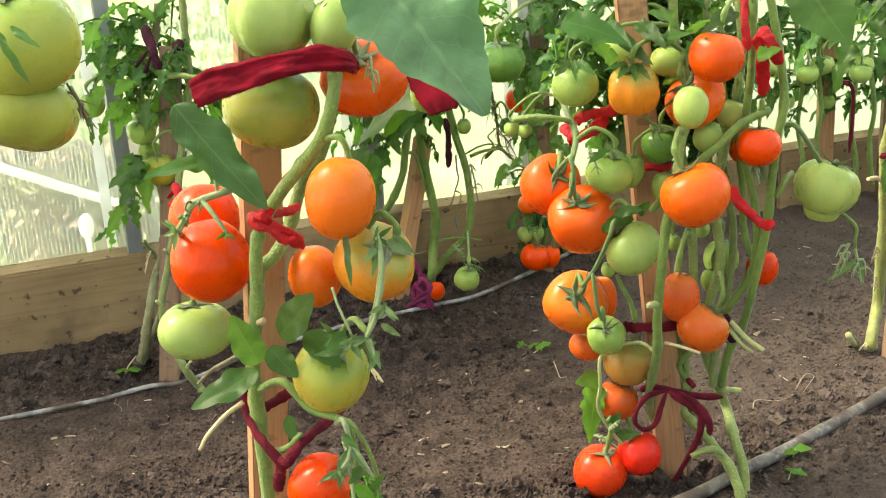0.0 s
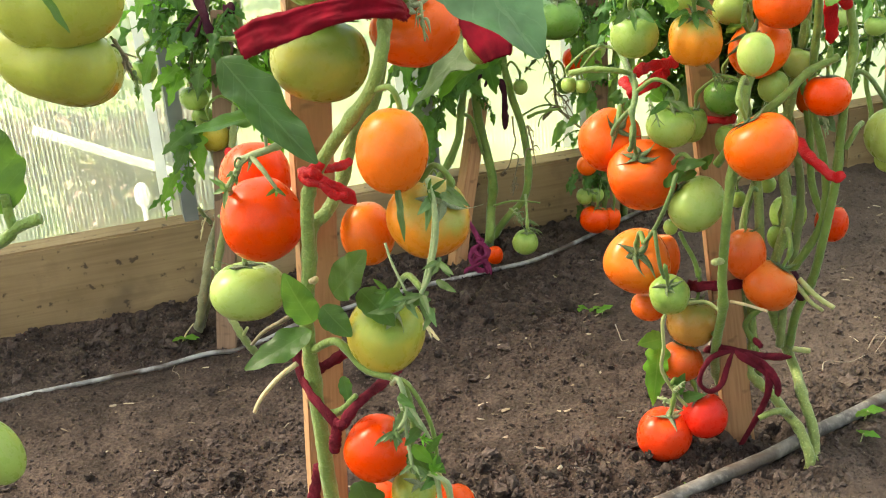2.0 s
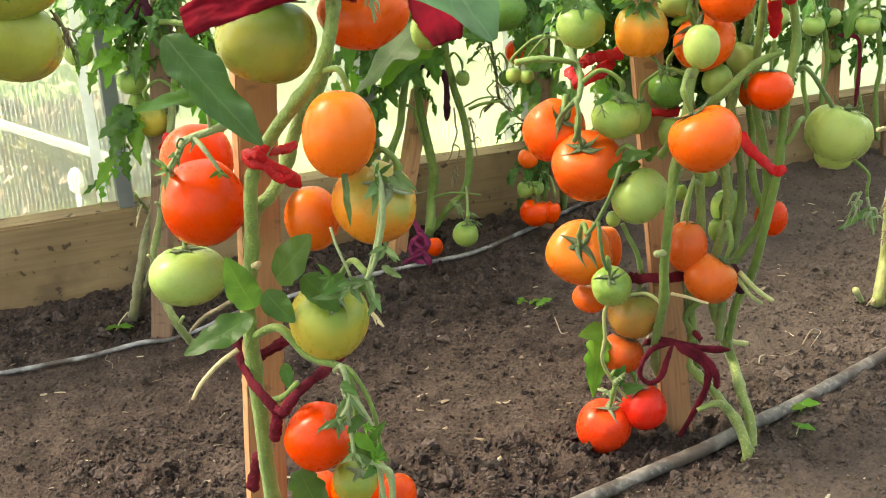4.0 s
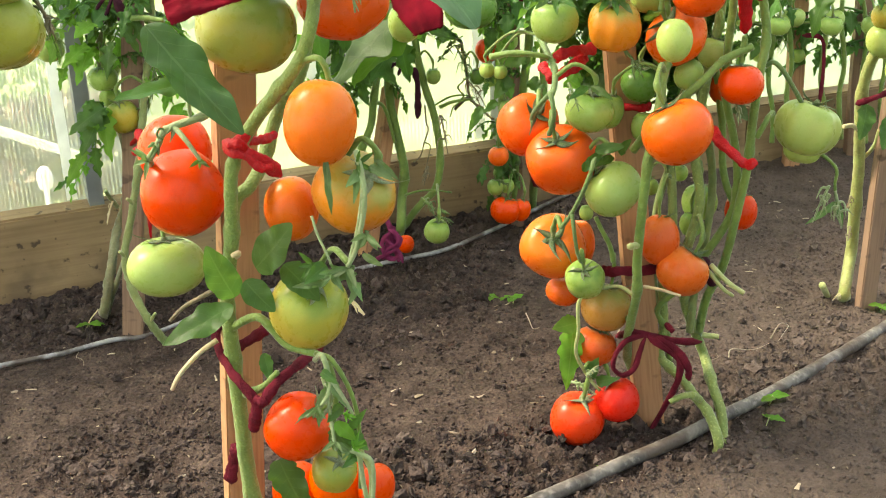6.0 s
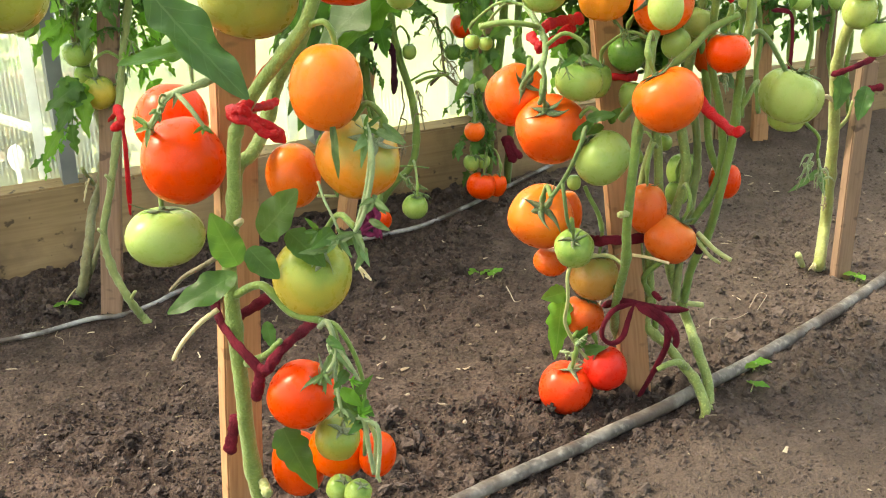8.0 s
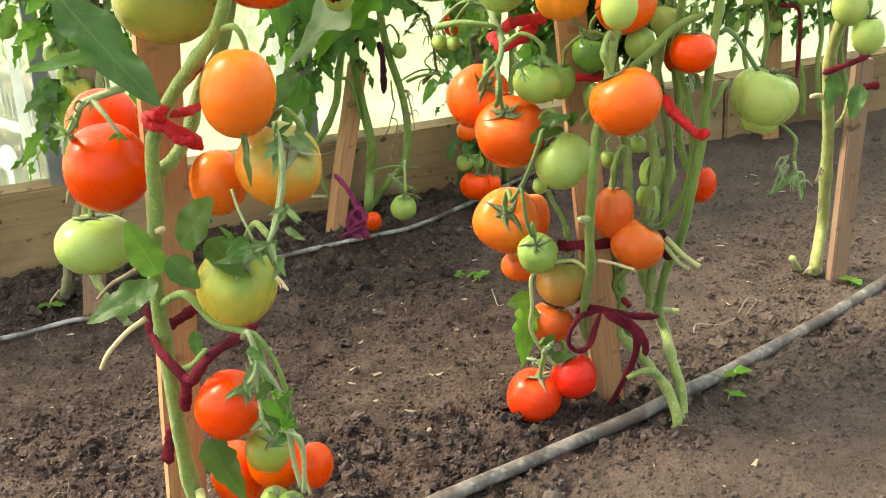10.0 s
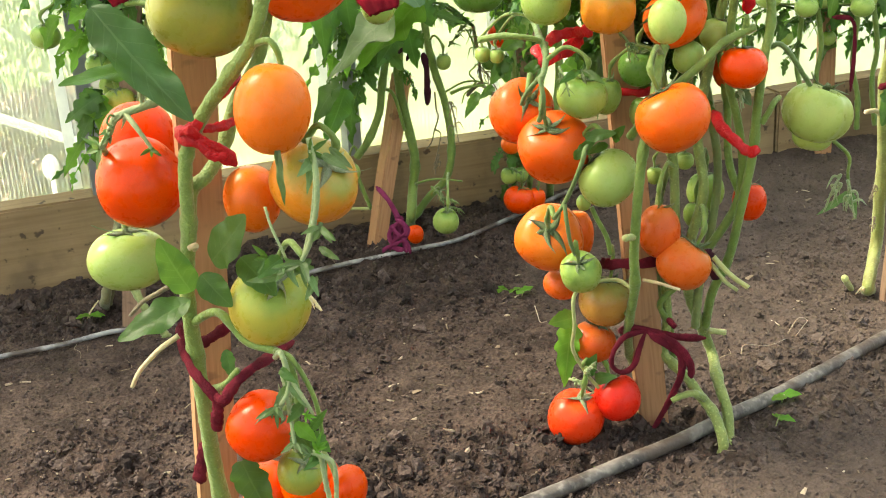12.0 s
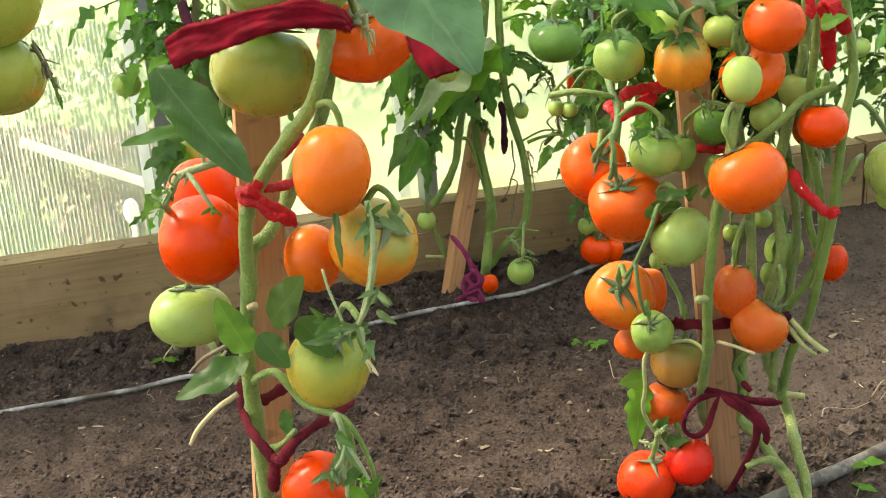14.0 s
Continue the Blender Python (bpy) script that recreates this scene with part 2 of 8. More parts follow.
def paled(nt, col, mix):
    """Paler, greyer soil on the trodden path by the hose and towards the far bed. Gives the colour and the way along
    the greenhouse.
    """
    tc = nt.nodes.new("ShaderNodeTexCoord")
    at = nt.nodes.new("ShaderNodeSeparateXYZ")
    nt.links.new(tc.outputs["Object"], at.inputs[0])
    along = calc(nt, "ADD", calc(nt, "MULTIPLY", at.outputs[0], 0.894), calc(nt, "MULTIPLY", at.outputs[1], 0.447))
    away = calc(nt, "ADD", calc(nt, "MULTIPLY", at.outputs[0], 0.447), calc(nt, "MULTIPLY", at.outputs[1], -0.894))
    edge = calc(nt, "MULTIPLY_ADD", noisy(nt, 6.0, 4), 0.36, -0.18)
    # paler tone that rises along the greenhouse towards its far end
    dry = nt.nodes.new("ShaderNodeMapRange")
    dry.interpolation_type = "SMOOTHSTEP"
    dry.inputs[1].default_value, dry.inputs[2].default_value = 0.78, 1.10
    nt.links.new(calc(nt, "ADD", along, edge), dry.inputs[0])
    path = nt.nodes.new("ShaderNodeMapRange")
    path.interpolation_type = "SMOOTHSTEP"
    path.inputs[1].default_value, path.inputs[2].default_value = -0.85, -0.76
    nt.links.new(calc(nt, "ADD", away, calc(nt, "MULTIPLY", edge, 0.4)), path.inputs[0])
    pale_share = calc(nt, "MULTIPLY", calc(nt, "MAXIMUM", dry.outputs[0], path.outputs[0]), 0.50)
    return mixed(nt, pale_share, col, mixed(nt, mix, (0.092, 0.071, 0.056), (0.165, 0.130, 0.105))), along


def soil_material():
    m, nt, p = material("garden_soil")
    tc = nt.nodes.new("ShaderNodeTexCoord")
    big, mid_, fine = noisy(nt, 2.2, 5), noisy(nt, 22.0, 6), noisy(nt, 260.0, 4)
    col = ramp(nt, mid_, (0.34, (0.0233, 0.0159, 0.0125)), (0.5, (0.058, 0.0397, 0.0315)), (0.68, (0.106, 0.0755, 0.061)))
    col = mixed(nt, ramp(nt, big, (0.4, (0, 0, 0)), (0.7, (0.75, 0.75, 0.75))), col, (0.096, 0.072, 0.056))
    grit = ramp(nt, fine, (0.34, (0.45, 0.45, 0.45)), (0.55, (1, 1, 1)), (0.72, (1.5, 1.5, 1.5)))
    col = mixed(nt, 0.75, col, grit, "MULTIPLY")
    col, along = paled(nt, col, mid_)
    # lawn outside the greenhouse: beyond the long wall's line
    sep = nt.nodes.new("ShaderNodeSeparateXYZ")
    nt.links.new(tc.outputs["Object"], sep.inputs[0])
    out = calc(nt, "ADD", calc(nt, "MULTIPLY", sep.outputs[0], -0.447), calc(nt, "MULTIPLY", sep.outputs[1], 0.894))
    lawn = calc(nt, "MAXIMUM", calc(nt, "GREATER_THAN", out, 1.60), calc(nt, "LESS_THAN", out, -1.50))
    ends = calc(nt, "MAXIMUM", calc(nt, "LESS_THAN", along, -2.30), calc(nt, "GREATER_THAN", along, 4.16))
    lawn = calc(nt, "MAXIMUM", lawn, ends)
    grass = ramp(nt, noisy(nt, 4.0, 3), (0.3, (0.17, 0.26, 0.06)), (0.5, (0.34, 0.42, 0.14)), (0.72, (0.55, 0.56, 0.30)))
    nt.links.new(mixed(nt, lawn, col, grass), p.inputs["Base Color"])
    p.inputs["Roughness"].default_value = 0.95
    p.inputs["Specular IOR Level"].default_value = 0.2
    bumped(nt, p, mixed(nt, 0.6, mixed(nt, 0.5, mid_, noisy(nt, 110.0, 4)), fine), 1.0, 0.009)
    return m


SOIL = soil_material()


def crumb_material():
    m, nt, p = material("soil_crumb")
    geo = nt.nodes.new("ShaderNodeNewGeometry")
    col = ramp(nt, geo.outputs["Random Per Island"], (0.0, (0.0225, 0.0152, 0.0115)), (0.6, (0.061, 0.042, 0.0342)), (1.0, (0.103, 0.0755, 0.063)))
    grit = ramp(nt, noisy(nt, 300.0, 4), (0.3, (0.6, 0.6, 0.6)), (0.7, (1.3, 1.3, 1.3)))
    col, _ = paled(nt, mixed(nt, 0.8, col, grit, "MULTIPLY"), noisy(nt, 22.0, 6))
    nt.links.new(col, p.inputs["Base Color"])
    p.inputs["Roughness"].default_value = 0.95
    bumped(nt, p, noisy(nt, 400.0, 4), 0.8, 0.003)
    return m


CRUMB = crumb_material()


def litter_material():
    m, nt, p = material("straw_litter")
    geo = nt.nodes.new("ShaderNodeNewGeometry")
    col = ramp(nt, geo.outputs["Random Per Island"], (0.0, (0.10, 0.072, 0.045)), (0.6, (0.22, 0.17, 0.11)), (1.0, (0.48, 0.41, 0.29)))
    nt.links.new(col, p.inputs["Base Color"])
    p.inputs["Roughness"].default_value = 0.8
    return m


LITTER = litter_material()
HUSK = stalky("dry_husk", (0.17, 0.13, 0.085), (0.34, 0.28, 0.195), 160, 0.75, 0.4)


def shrub_material(name, *colours):
    m, nt, p = material(name)
    geo = nt.nodes.new("ShaderNodeNewGeometry")
    stops = [(i / (len(colours) - 1), c) for i, c in enumerate(colours)]
    nt.links.new(ramp(nt, geo.outputs["Random Per Island"], *stops), p.inputs["Base Color"])
    p.inputs["Roughness"].default_value = 0.6
    return m


SHRUB_GREEN = shrub_material("shrub_green", (0.10, 0.20, 0.04), (0.22, 0.34, 0.08), (0.40, 0.46, 0.16))
SHRUB_BROWN = shrub_material("faded_flowers", (0.10, 0.055, 0.03), (0.24, 0.13, 0.08), (0.17, 0.20, 0.06), (0.45, 0.27, 0.24))


def hose_material(name, a, b):
    m, nt, p = material(name)
    n = noisy(nt, 35.0, 6)
    col = ramp(nt, n, (0.38, a), (0.62, b))
    scuff = ramp(nt, noisy(nt, 140.0, 5), (0.52, (0, 0, 0)), (0.70, (0.45, 0.45, 0.45)))
    col = mixed(nt, scuff, col, tuple(min(c * 1.9, 0.6) for c in b))
    mud = ramp(nt, noisy(nt, 22.0, 7), (0.46, (0, 0, 0)), (0.60, (0.95, 0.95, 0.95)))
    nt.links.new(mixed(nt, mud, col, (0.075, 0.056, 0.043)), p.inputs["Base Color"])
    p.inputs["Roughness"].default_value = 0.55
    bumped(nt, p, noisy(nt, 150.0, 4), 0.8, 0.002)
    return m


HOSE = hose_material("grey_hose", (0.075, 0.068, 0.06), (0.215, 0.20, 0.175))
HOSE_PALE = hose_material("pale_hose", (0.17, 0.17, 0.165), (0.34, 0.345, 0.34))


def metal(name, colour, rough):
    m, nt, p = material(name)
    nt.links.new(ramp(nt, noisy(nt, 30.0, 4), (0.3, tuple(c * 0.75 for c in colour)), (0.7, colour)), p.inputs["Base Color"])
    p.inputs["Metallic"].default_value = 0.25
    p.inputs["Roughness"].default_value = rough
    return m


STEEL = metal("galvanised_steel", (0.27, 0.30, 0.31), 0.5)


def see_through_white():
    m, nt, p = material("white_translucent_tube")
    p.inputs["Base Color"].default_value = (0.85, 0.87, 0.82, 1)
    p.inputs["Roughness"].default_value = 0.5
    tr = nt.nodes.new("ShaderNodeBsdfTranslucent")
    nt.links.new(ramp(nt, noisy(nt, 25.0, 4), (0.3, (0.72, 0.80, 0.62)), (0.7, (0.92, 0.95, 0.86))), tr.inputs[0])
    ms = nt.nodes.new("ShaderNodeMixShader")
    ms.inputs[0].default_value = 0.6
    nt.links.new(p.outputs[0], ms.inputs[1])
    nt.links.new(tr.outputs[0], ms.inputs[2])
    nt.links.new(ms.outputs[0], nt.nodes["Material Output"].inputs[0])
    return m


BRACE_TUBE = see_through_white()
WHITE_BAR = metal("white_coated_steel", (0.85, 0.86, 0.84), 0.5)
WHITE_BAR.node_tree.nodes["Principled BSDF"].inputs["Metallic"].default_value = 0.0
WHITE_BAR.node_tree.nodes["Principled BSDF"].inputs["Subsurface Weight"].default_value = 0.8
WHITE_BAR.node_tree.nodes["Principled BSDF"].inputs["Subsurface Radius"].default_value = (1, 1, 1)
WHITE_BAR.node_tree.nodes["Principled BSDF"].inputs["Subsurface Scale"].default_value = 0.03


def sheet_material(name, clear, tint, pass_on):
    """Cellular polycarbonate: lets light through, partly scattered."""
    m, nt, p = material(name)
    tr = nt.nodes.new("ShaderNodeBsdfTransparent")
    tr.inputs[0].default_value = (*tint, 1)
    sc = nt.nodes.new("ShaderNodeBsdfTranslucent")
    nt.links.new(ramp(nt, noisy(nt, 3.0, 4), (0.3, (0.90 * pass_on, 0.94 * pass_on, 0.86 * pass_on)), (0.7, (0.97 * pass_on, pass_on, 0.93 * pass_on))), sc.inputs[0])
    gl = nt.nodes.new("ShaderNodeBsdfGlossy")
    gl.inputs["Roughness"].default_value = 0.25
    gl.inputs[0].default_value = (0.5, 0.5, 0.5, 1)
    m1 = nt.nodes.new("ShaderNodeMixShader")
    m1.inputs[0].default_value = 0.12
    nt.links.new(sc.outputs[0], m1.inputs[1])
    nt.links.new(gl.outputs[0], m1.inputs[2])
    m2 = nt.nodes.new("ShaderNodeMixShader")
    m2.inputs[0].default_value = clear
    nt.links.new(m1.outputs[0], m2.inputs[1])
    nt.links.new(tr.outputs[0], m2.inputs[2])
    nt.links.new(m2.outputs[0], nt.nodes["Material Output"].inputs[0])
    return m


WALL_SHEET = sheet_material("clear_polycarbonate", 0.68, (0.97, 1.0, 0.94), 1.0)
SHEET = sheet_material("polycarbonate", 0.46, (0.63, 0.66, 0.61), 0.64)
RIB = sheet_material("polycarbonate_web", 0.25, (0.75, 0.80, 0.70), 1.0)


# ---- mesh helpers ----
def mesh_of(name, bm, mat, smooth=True):
    me = bpy.data.meshes.new(name)
    bm.to_mesh(me)
    bm.free()
    me.materials.append(mat)
    if smooth:
        me.polygons.foreach_set("use_smooth", [True] * len(me.polygons))
    return me


def part(name, bm, mat, parent, label="", smooth=True):
    """One mesh object from a bmesh (or mesh) under a thing or under a part."""
    me = bm if isinstance(bm, bpy.types.Mesh) else mesh_of(name, bm, mat, smooth)
    ob = new(name, me)
    if parent:
        ob.parent = parent
    return tagged(ob, label) if label else ob


def thing(name, label, category, at=(0, 0, 0), group=""):
    ob = new(name)
    ob.location = at
    ob.empty_display_size = 0.05
    return tagged(ob, label, category, group)


def curve_points(points, per=6):
    """A smooth line through the points (Catmull-Rom)."""
    p = [Vector(q) for q in points]
    if len(p) == 2:
        return [p[0].lerp(p[1], i / per) for i in range(per + 1)]
    p = [p[0] * 2 - p[1], *p, p[-1] * 2 - p[-2]]
    out = []
    for i in range(1, len(p) - 2):
        for k in range(per):
            t = k / per
            out.append(0.5 * (2 * p[i] + (p[i + 1] - p[i - 1]) * t + (2 * p[i - 1] - 5 * p[i] + 4 * p[i + 1] - p[i + 2]) * t * t
                              + (3 * p[i] - p[i - 1] - 3 * p[i + 1] + p[i + 2]) * t ** 3))
    return [*out, p[-2]]


def sweep(bm, line, radius, sides=8, wobble=0.0, flat=1.0, seed=0, side=None):
    """A closed tube round a line. radius: a function of 0..1. flat: thickness over width."""
    rnd = random.Random(seed)
    rings, n = [], len(line)
    side = Vector(side) if side else None
    for i, c in enumerate(line):
        way = (line[min(i + 1, n - 1)] - line[max(i - 1, 0)]).normalized()
        if side is None:
            side = way.orthogonal().normalized()
        side = (side - way * side.dot(way)).normalized()
        up = way.cross(side)
        r = radius(i / max(n - 1, 1))
        ring = []
        for k in range(sides):
            a = 2 * math.pi * k / sides
            rr = r * (1 + rnd.uniform(-wobble, wobble))
            ring.append(bm.verts.new(c + side * math.cos(a) * rr + up * math.sin(a) * rr * flat))
        rings.append(ring)
    for a, b in zip(rings, rings[1:]):
        for k in range(sides):
            bm.faces.new((a[k], a[(k + 1) % sides], b[(k + 1) % sides], b[k]))
    bm.faces.new(rings[0][::-1])
    bm.faces.new(rings[-1])


def box(bm, lo, hi, m=Matrix.Identity(4), bevel=0.0):
    made = bmesh.ops.create_cube(bm, size=1.0)["verts"]
    lo, hi = Vector(lo), Vector(hi)
    for v in made:
        v.co = m @ (lo + Vector(((v.co.x + .5) * (hi.x - lo.x), (v.co.y + .5) * (hi.y - lo.y), (v.co.z + .5) * (hi.z - lo.z))))
    if bevel:
        bmesh.ops.bevel(bm, geom=list({e for v in made for e in v.link_edges}), offset=bevel, segments=2, affect="EDGES")


def pieces(me, mat, name):
    """Joins vertex and face lists into one mesh."""
    verts, faces = me
    out = bpy.data.meshes.new(name)
    out.from_pydata(verts, [], faces)
    out.materials.append(mat)
    return out


# ---- ground ----
CLOD_SPOTS = [(-0.173, 1.072), (-0.244, 1.106), (0.256, 1.081), (0.227, 1.142), (0.09, 1.071), (0.304, 1.13), (0.41, 1.129), (0.299, 1.019)]


def loose_soil(x, y, n):
    """How cloddy the soil is: along the board, along the hose, and in patches."""
    patch = max(noise.noise((x * 4.2, y * 4.2, 2.2)) + 0.02, 0) * 1.5
    spot = sum(math.exp(-((x - a) ** 2 + (y - b) ** 2) / 0.0016) for a, b in CLOD_SPOTS)
    far = min(max((1.05 - (x + 0.577) * 0.894 - (y - 1.446) * 0.447) / 0.2, 0), 1)
    return min(patch * (0.4 + 0.6 * far) + 0.9 * spot + far * math.exp(-((n + 0.07) / 0.09) ** 2) + 0.9 * math.exp(-((n + 0.66) / 0.08) ** 2), 1.3)


def soil_height(x, y):
    s = (x + 0.577) * 0.894 + (y - 1.446) * 0.447
    n = (x + 0.577) * -0.447 + (y - 1.446) * 0.894
    if n > 0.03 or abs(x) > 4 or y < -2:
        return 0.0
    bank = 0.026 * math.exp(-((n + 0.01) / 0.13) ** 2) * min(max(s + 0.15, 0) / 0.6, 1)
    clod = 0.25 + 1.5 * loose_soil(x, y, n)
    a = noise.noise((x * 7, y * 7, 0.3)) * 0.008
    b = max(noise.noise((x * 24, y * 24, 1.7)), -0.25) * 0.008 * clod
    c = (0.3 - abs(noise.noise((x * 48, y * 48, 4.1)))) * 0.010 * clod
    d = noise.noise((x * 120, y * 120, 9.1)) * 0.003
    hollow = -0.016 * math.exp(-((x - 0.395) ** 2 + (y - 1.20) ** 2) / 0.0022)
    return bank + a + b + c + d + hollow


def spread(lo, hi, step, far):
    out, d, v = [lo + step * i for i in range(int((hi - lo) / step) + 1)], step, hi
    while v < far:
        d *= 1.35
        v += d
        out.append(v)
    d, v = step, lo
    while v > -far:
        d *= 1.35
        v -= d
        out.insert(0, v)
    return out


gx, gy = spread(-0.68, 1.05, 0.0048, 400), spread(0.82, 2.1, 0.0048, 400)
ground_verts = [(x, y, soil_height(x, y)) for y in gy for x in gx]
nx = len(gx)
ground_faces = [(j * nx + i, j * nx + i + 1, (j + 1) * nx + i + 1, (j + 1) * nx + i) for j in range(len(gy) - 1) for i in range(nx - 1)]
ground = new("ground", pieces((ground_verts, ground_faces), SOIL, "ground"))
ground.data.polygons.foreach_set("use_smooth", [True] * len(ground.data.polygons))
tagged(ground, "dark brown crumbly garden soil inside the greenhouse, lawn outside", "ground", kind="structure")

# ---- greenhouse: x along the long wall, y outwards ----
WALL = pose(-0.577, 1.446, 0, 0, 0, 26.57)


def plank(s0, s1, name):
    bm = bmesh.new()
    box(bm, (s0, 0, -0.06), (s1, 0.045, 0.125), Matrix.Identity(4), 0.003)
    bmesh.ops.subdivide_edges(bm, edges=[e for e in bm.edges if e.calc_length() > 1], cuts=60)
    for v in bm.verts:
        v.co.z += noise.noise((v.co.x * 3, 0, 5.0)) * 0.004 * (v.co.z > 0.1)
        v.co.y += noise.noise((v.co.x * 5, v.co.z * 12, 2.0)) * 0.0025
    ob = part(name, bm, BOARD_WOOD, None, smooth=False)
    ob.matrix_world = WALL
    return tagged(ob, "weathered brown timber edging board along the greenhouse wall", "board", kind="structure")


plank(-2.4, 1.298, "edging_board")
plank(1.302, 4.0, "edging_board")

roof_line = [(0.05, 0.10), (0.05, 0.8), (0.05, 1.5)]
roof_line += [(-1.5 + 1.55 * math.cos(radians(a)), 1.5 + 0.75 * math.sin(radians(a))) for a in range(12, 180, 12)]
roof_line += [(-3.05, 1.5), (-3.05, 0.8), (-3.05, 0.0)]


def shell(name, line, s0, s1, label, mat=None):
    verts = [(s, n, z) for n, z in line for s in (s0, s1)]
    faces = [(2 * i, 2 * i + 1, 2 * i + 3, 2 * i + 2) for i in range(len(line) - 1)]
    ob = new(name, pieces((verts, faces), mat or SHEET, name))
    ob.matrix_world = WALL
    return tagged(ob, label, "greenhouse wall", kind="structure")


shell("wall_north", roof_line[:3], -2.4, 4.0, "ribbed translucent polycarbonate greenhouse wall", WALL_SHEET)
shell("ceiling", roof_line[2:-2], -2.4, 4.0, "arched translucent polycarbonate greenhouse roof")
shell("wall_south", roof_line[-3:], -2.4, 4.0, "translucent polycarbonate greenhouse wall")
for s, name in ((-2.4, "wall_west"), (4.0, "wall_east")):
    ob = new(name, pieces(([(s, n, z) for n, z in roof_line], [tuple(range(len(roof_line)))]), SHEET, name))
    ob.matrix_world = WALL
    tagged(ob, "translucent polycarbonate end wall of the greenhouse", "greenhouse wall", kind="structure")

# the webs inside the cellular sheet
verts, faces = [], []
for i in range(520):
    s = -0.75 + 0.0058 * i
    k = len(verts)
    verts += [(s, 0.052, 0.12), (s + 0.0011, 0.052, 0.12), (s + 0.0011, 0.052, 0.9), (s, 0.052, 0.9),
              (s, 0.058, 0.12), (s + 0.0011, 0.058, 0.12), (s + 0.0011, 0.058, 0.9), (s, 0.058, 0.9)]
    faces += [(k, k + 1, k + 2, k + 3), (k + 1, k + 5, k + 6, k + 2), (k, k + 3, k + 7, k + 4)]
webs = new("sheet_webs", pieces((verts, faces), RIB, "sheet_webs"))
webs.matrix_world = WALL
tagged(webs, "fine vertical webs of the cellular polycarbonate sheet", "sheet webs", kind="stuff")


def arch(s, width=0.04):
    bm = bmesh.new()
    for (n0, z0), (n1, z1) in zip(roof_line, roof_line[1:]):
        a, b = Vector((s, n0, z0)), Vector((s, n1, z1))
        m = Matrix.Translation((a + b) / 2) @ (b - a).to_track_quat("Z", "X").to_matrix().to_4x4()
        half = (b - a).length / 2 + 0.004
        box(bm, (-0.010, -width / 2, -half), (0.010, width / 2, half), m)
    for v in bm.verts:
        v.co.y += 0.024 * (-1 if v.co.y > -1.5 else 1)
        v.co.z = max(v.co.z, 0.126)
    ob = part("greenhouse_arch", bm, STEEL, None, smooth=False)
    ob.matrix_world = WALL
    return tagged(ob, "grey galvanised steel arch of the greenhouse frame", "greenhouse arch", "greenhouse arches", "structure")


ARCH_AT = (-0.473, -0.115, 0.243, 0.601, 0.862, 1.95)
for s in ARCH_AT:
    arch(s)

bm = bmesh.new()
sweep(bm, [Vector(p) for p in [(-0.5664, 1.5464, 0.2689), (-0.4788, 1.5902, 0.218), (-0.405, 1.6271, 0.1762)]], lambda t: 0.0072, 4)
brace = part("diagonal_brace", bm, BRACE_TUBE, None, smooth=False)
tagged(brace, "white coated diagonal brace behind the polycarbonate wall", "brace", kind="structure")



for s in ARCH_AT[1:5]:
    bm = bmesh.new()
    box(bm, (s - 0.036, 0.046, 0.126), (s - 0.0215, 0.0495, 1.5), Matrix.Identity(4))
    strip = part("joint_strip", bm, WHITE_BAR, None, smooth=False)
    strip.matrix_world = WALL
    tagged(strip, "white plastic joint strip between polycarbonate sheets", "joint strip", kind="structure")


def shrub(s, n, radius, height, count, mat, label, seed):
    """A low bush of many small leaves, outside the wall."""
    rnd = random.Random(seed)
    verts, faces = [], []
    for _ in range(count):
        a, r, z = rnd.uniform(0, 6.28), radius * rnd.random() ** 0.5, height * rnd.random() ** 0.8
        r *= 1.0 - 0.5 * (z / height) ** 2
        c = Vector((s + r * math.cos(a), n + r * math.sin(a) * 0.6, z))
        turn = Euler((rnd.uniform(0, 6), rnd.uniform(0, 6), rnd.uniform(0, 6))).to_matrix()
        size, k = rnd.uniform(0.008, 0.022), len(verts)
        verts += [tuple(c + turn @ Vector(v) * size) for v in ((-1, 0, 0), (0, -0.45, 0.1), (1, 0, 0), (0, 0.45, 0.1))]
        faces.append((k, k + 1, k + 2, k + 3))
    ob = new("garden_shrubs", pieces((verts, faces), mat, "garden_shrubs"))
    ob.matrix_world = WALL
    return tagged(ob, label, "garden shrubs", kind="stuff")


shrub(0.22, 0.34, 0.17, 0.20, 1500, SHRUB_BROWN, "faded brown and pink flowers outside the greenhouse", 3)
shrub(0.02, 0.55, 0.20, 0.17, 1200, SHRUB_BROWN, "faded brown flowers outside the greenhouse", 4)
shrub(-0.05, 0.30, 0.12, 0.14, 700, SHRUB_GREEN, "light green shrubs outside the greenhouse", 5)
shrub(0.10, 1.15, 0.40, 0.26, 1300, SHRUB_GREEN, "light green shrubs outside the greenhouse", 8)
shrub(0.6, 1.1, 0.6, 0.28, 1500, SHRUB_GREEN, "light green shrubs outside the greenhouse", 6)
shrub(1.7, 1.5, 0.7, 0.34, 1500, SHRUB_GREEN, "light green shrubs outside the greenhouse", 7)

# white plastic plant label stuck in the ground outside the wall
label_tag = thing("plant_label", "white plastic spoon-shaped plant label stuck in the ground outside", "plant label")
label_tag.matrix_world = WALL @ Matrix.Translation((0.1846, 0.10, 0.0))
bm = bmesh.new()
bmesh.ops.create_uvsphere(bm, u_segments=16, v_segments=10, radius=1.0, matrix=Matrix.Translation((0, 0, 0.1456)) @ Matrix.Diagonal((0.0115, 0.0030, 0.0195, 1)))
part("bowl", bm, WHITE_BAR, label_tag)
bm = bmesh.new()
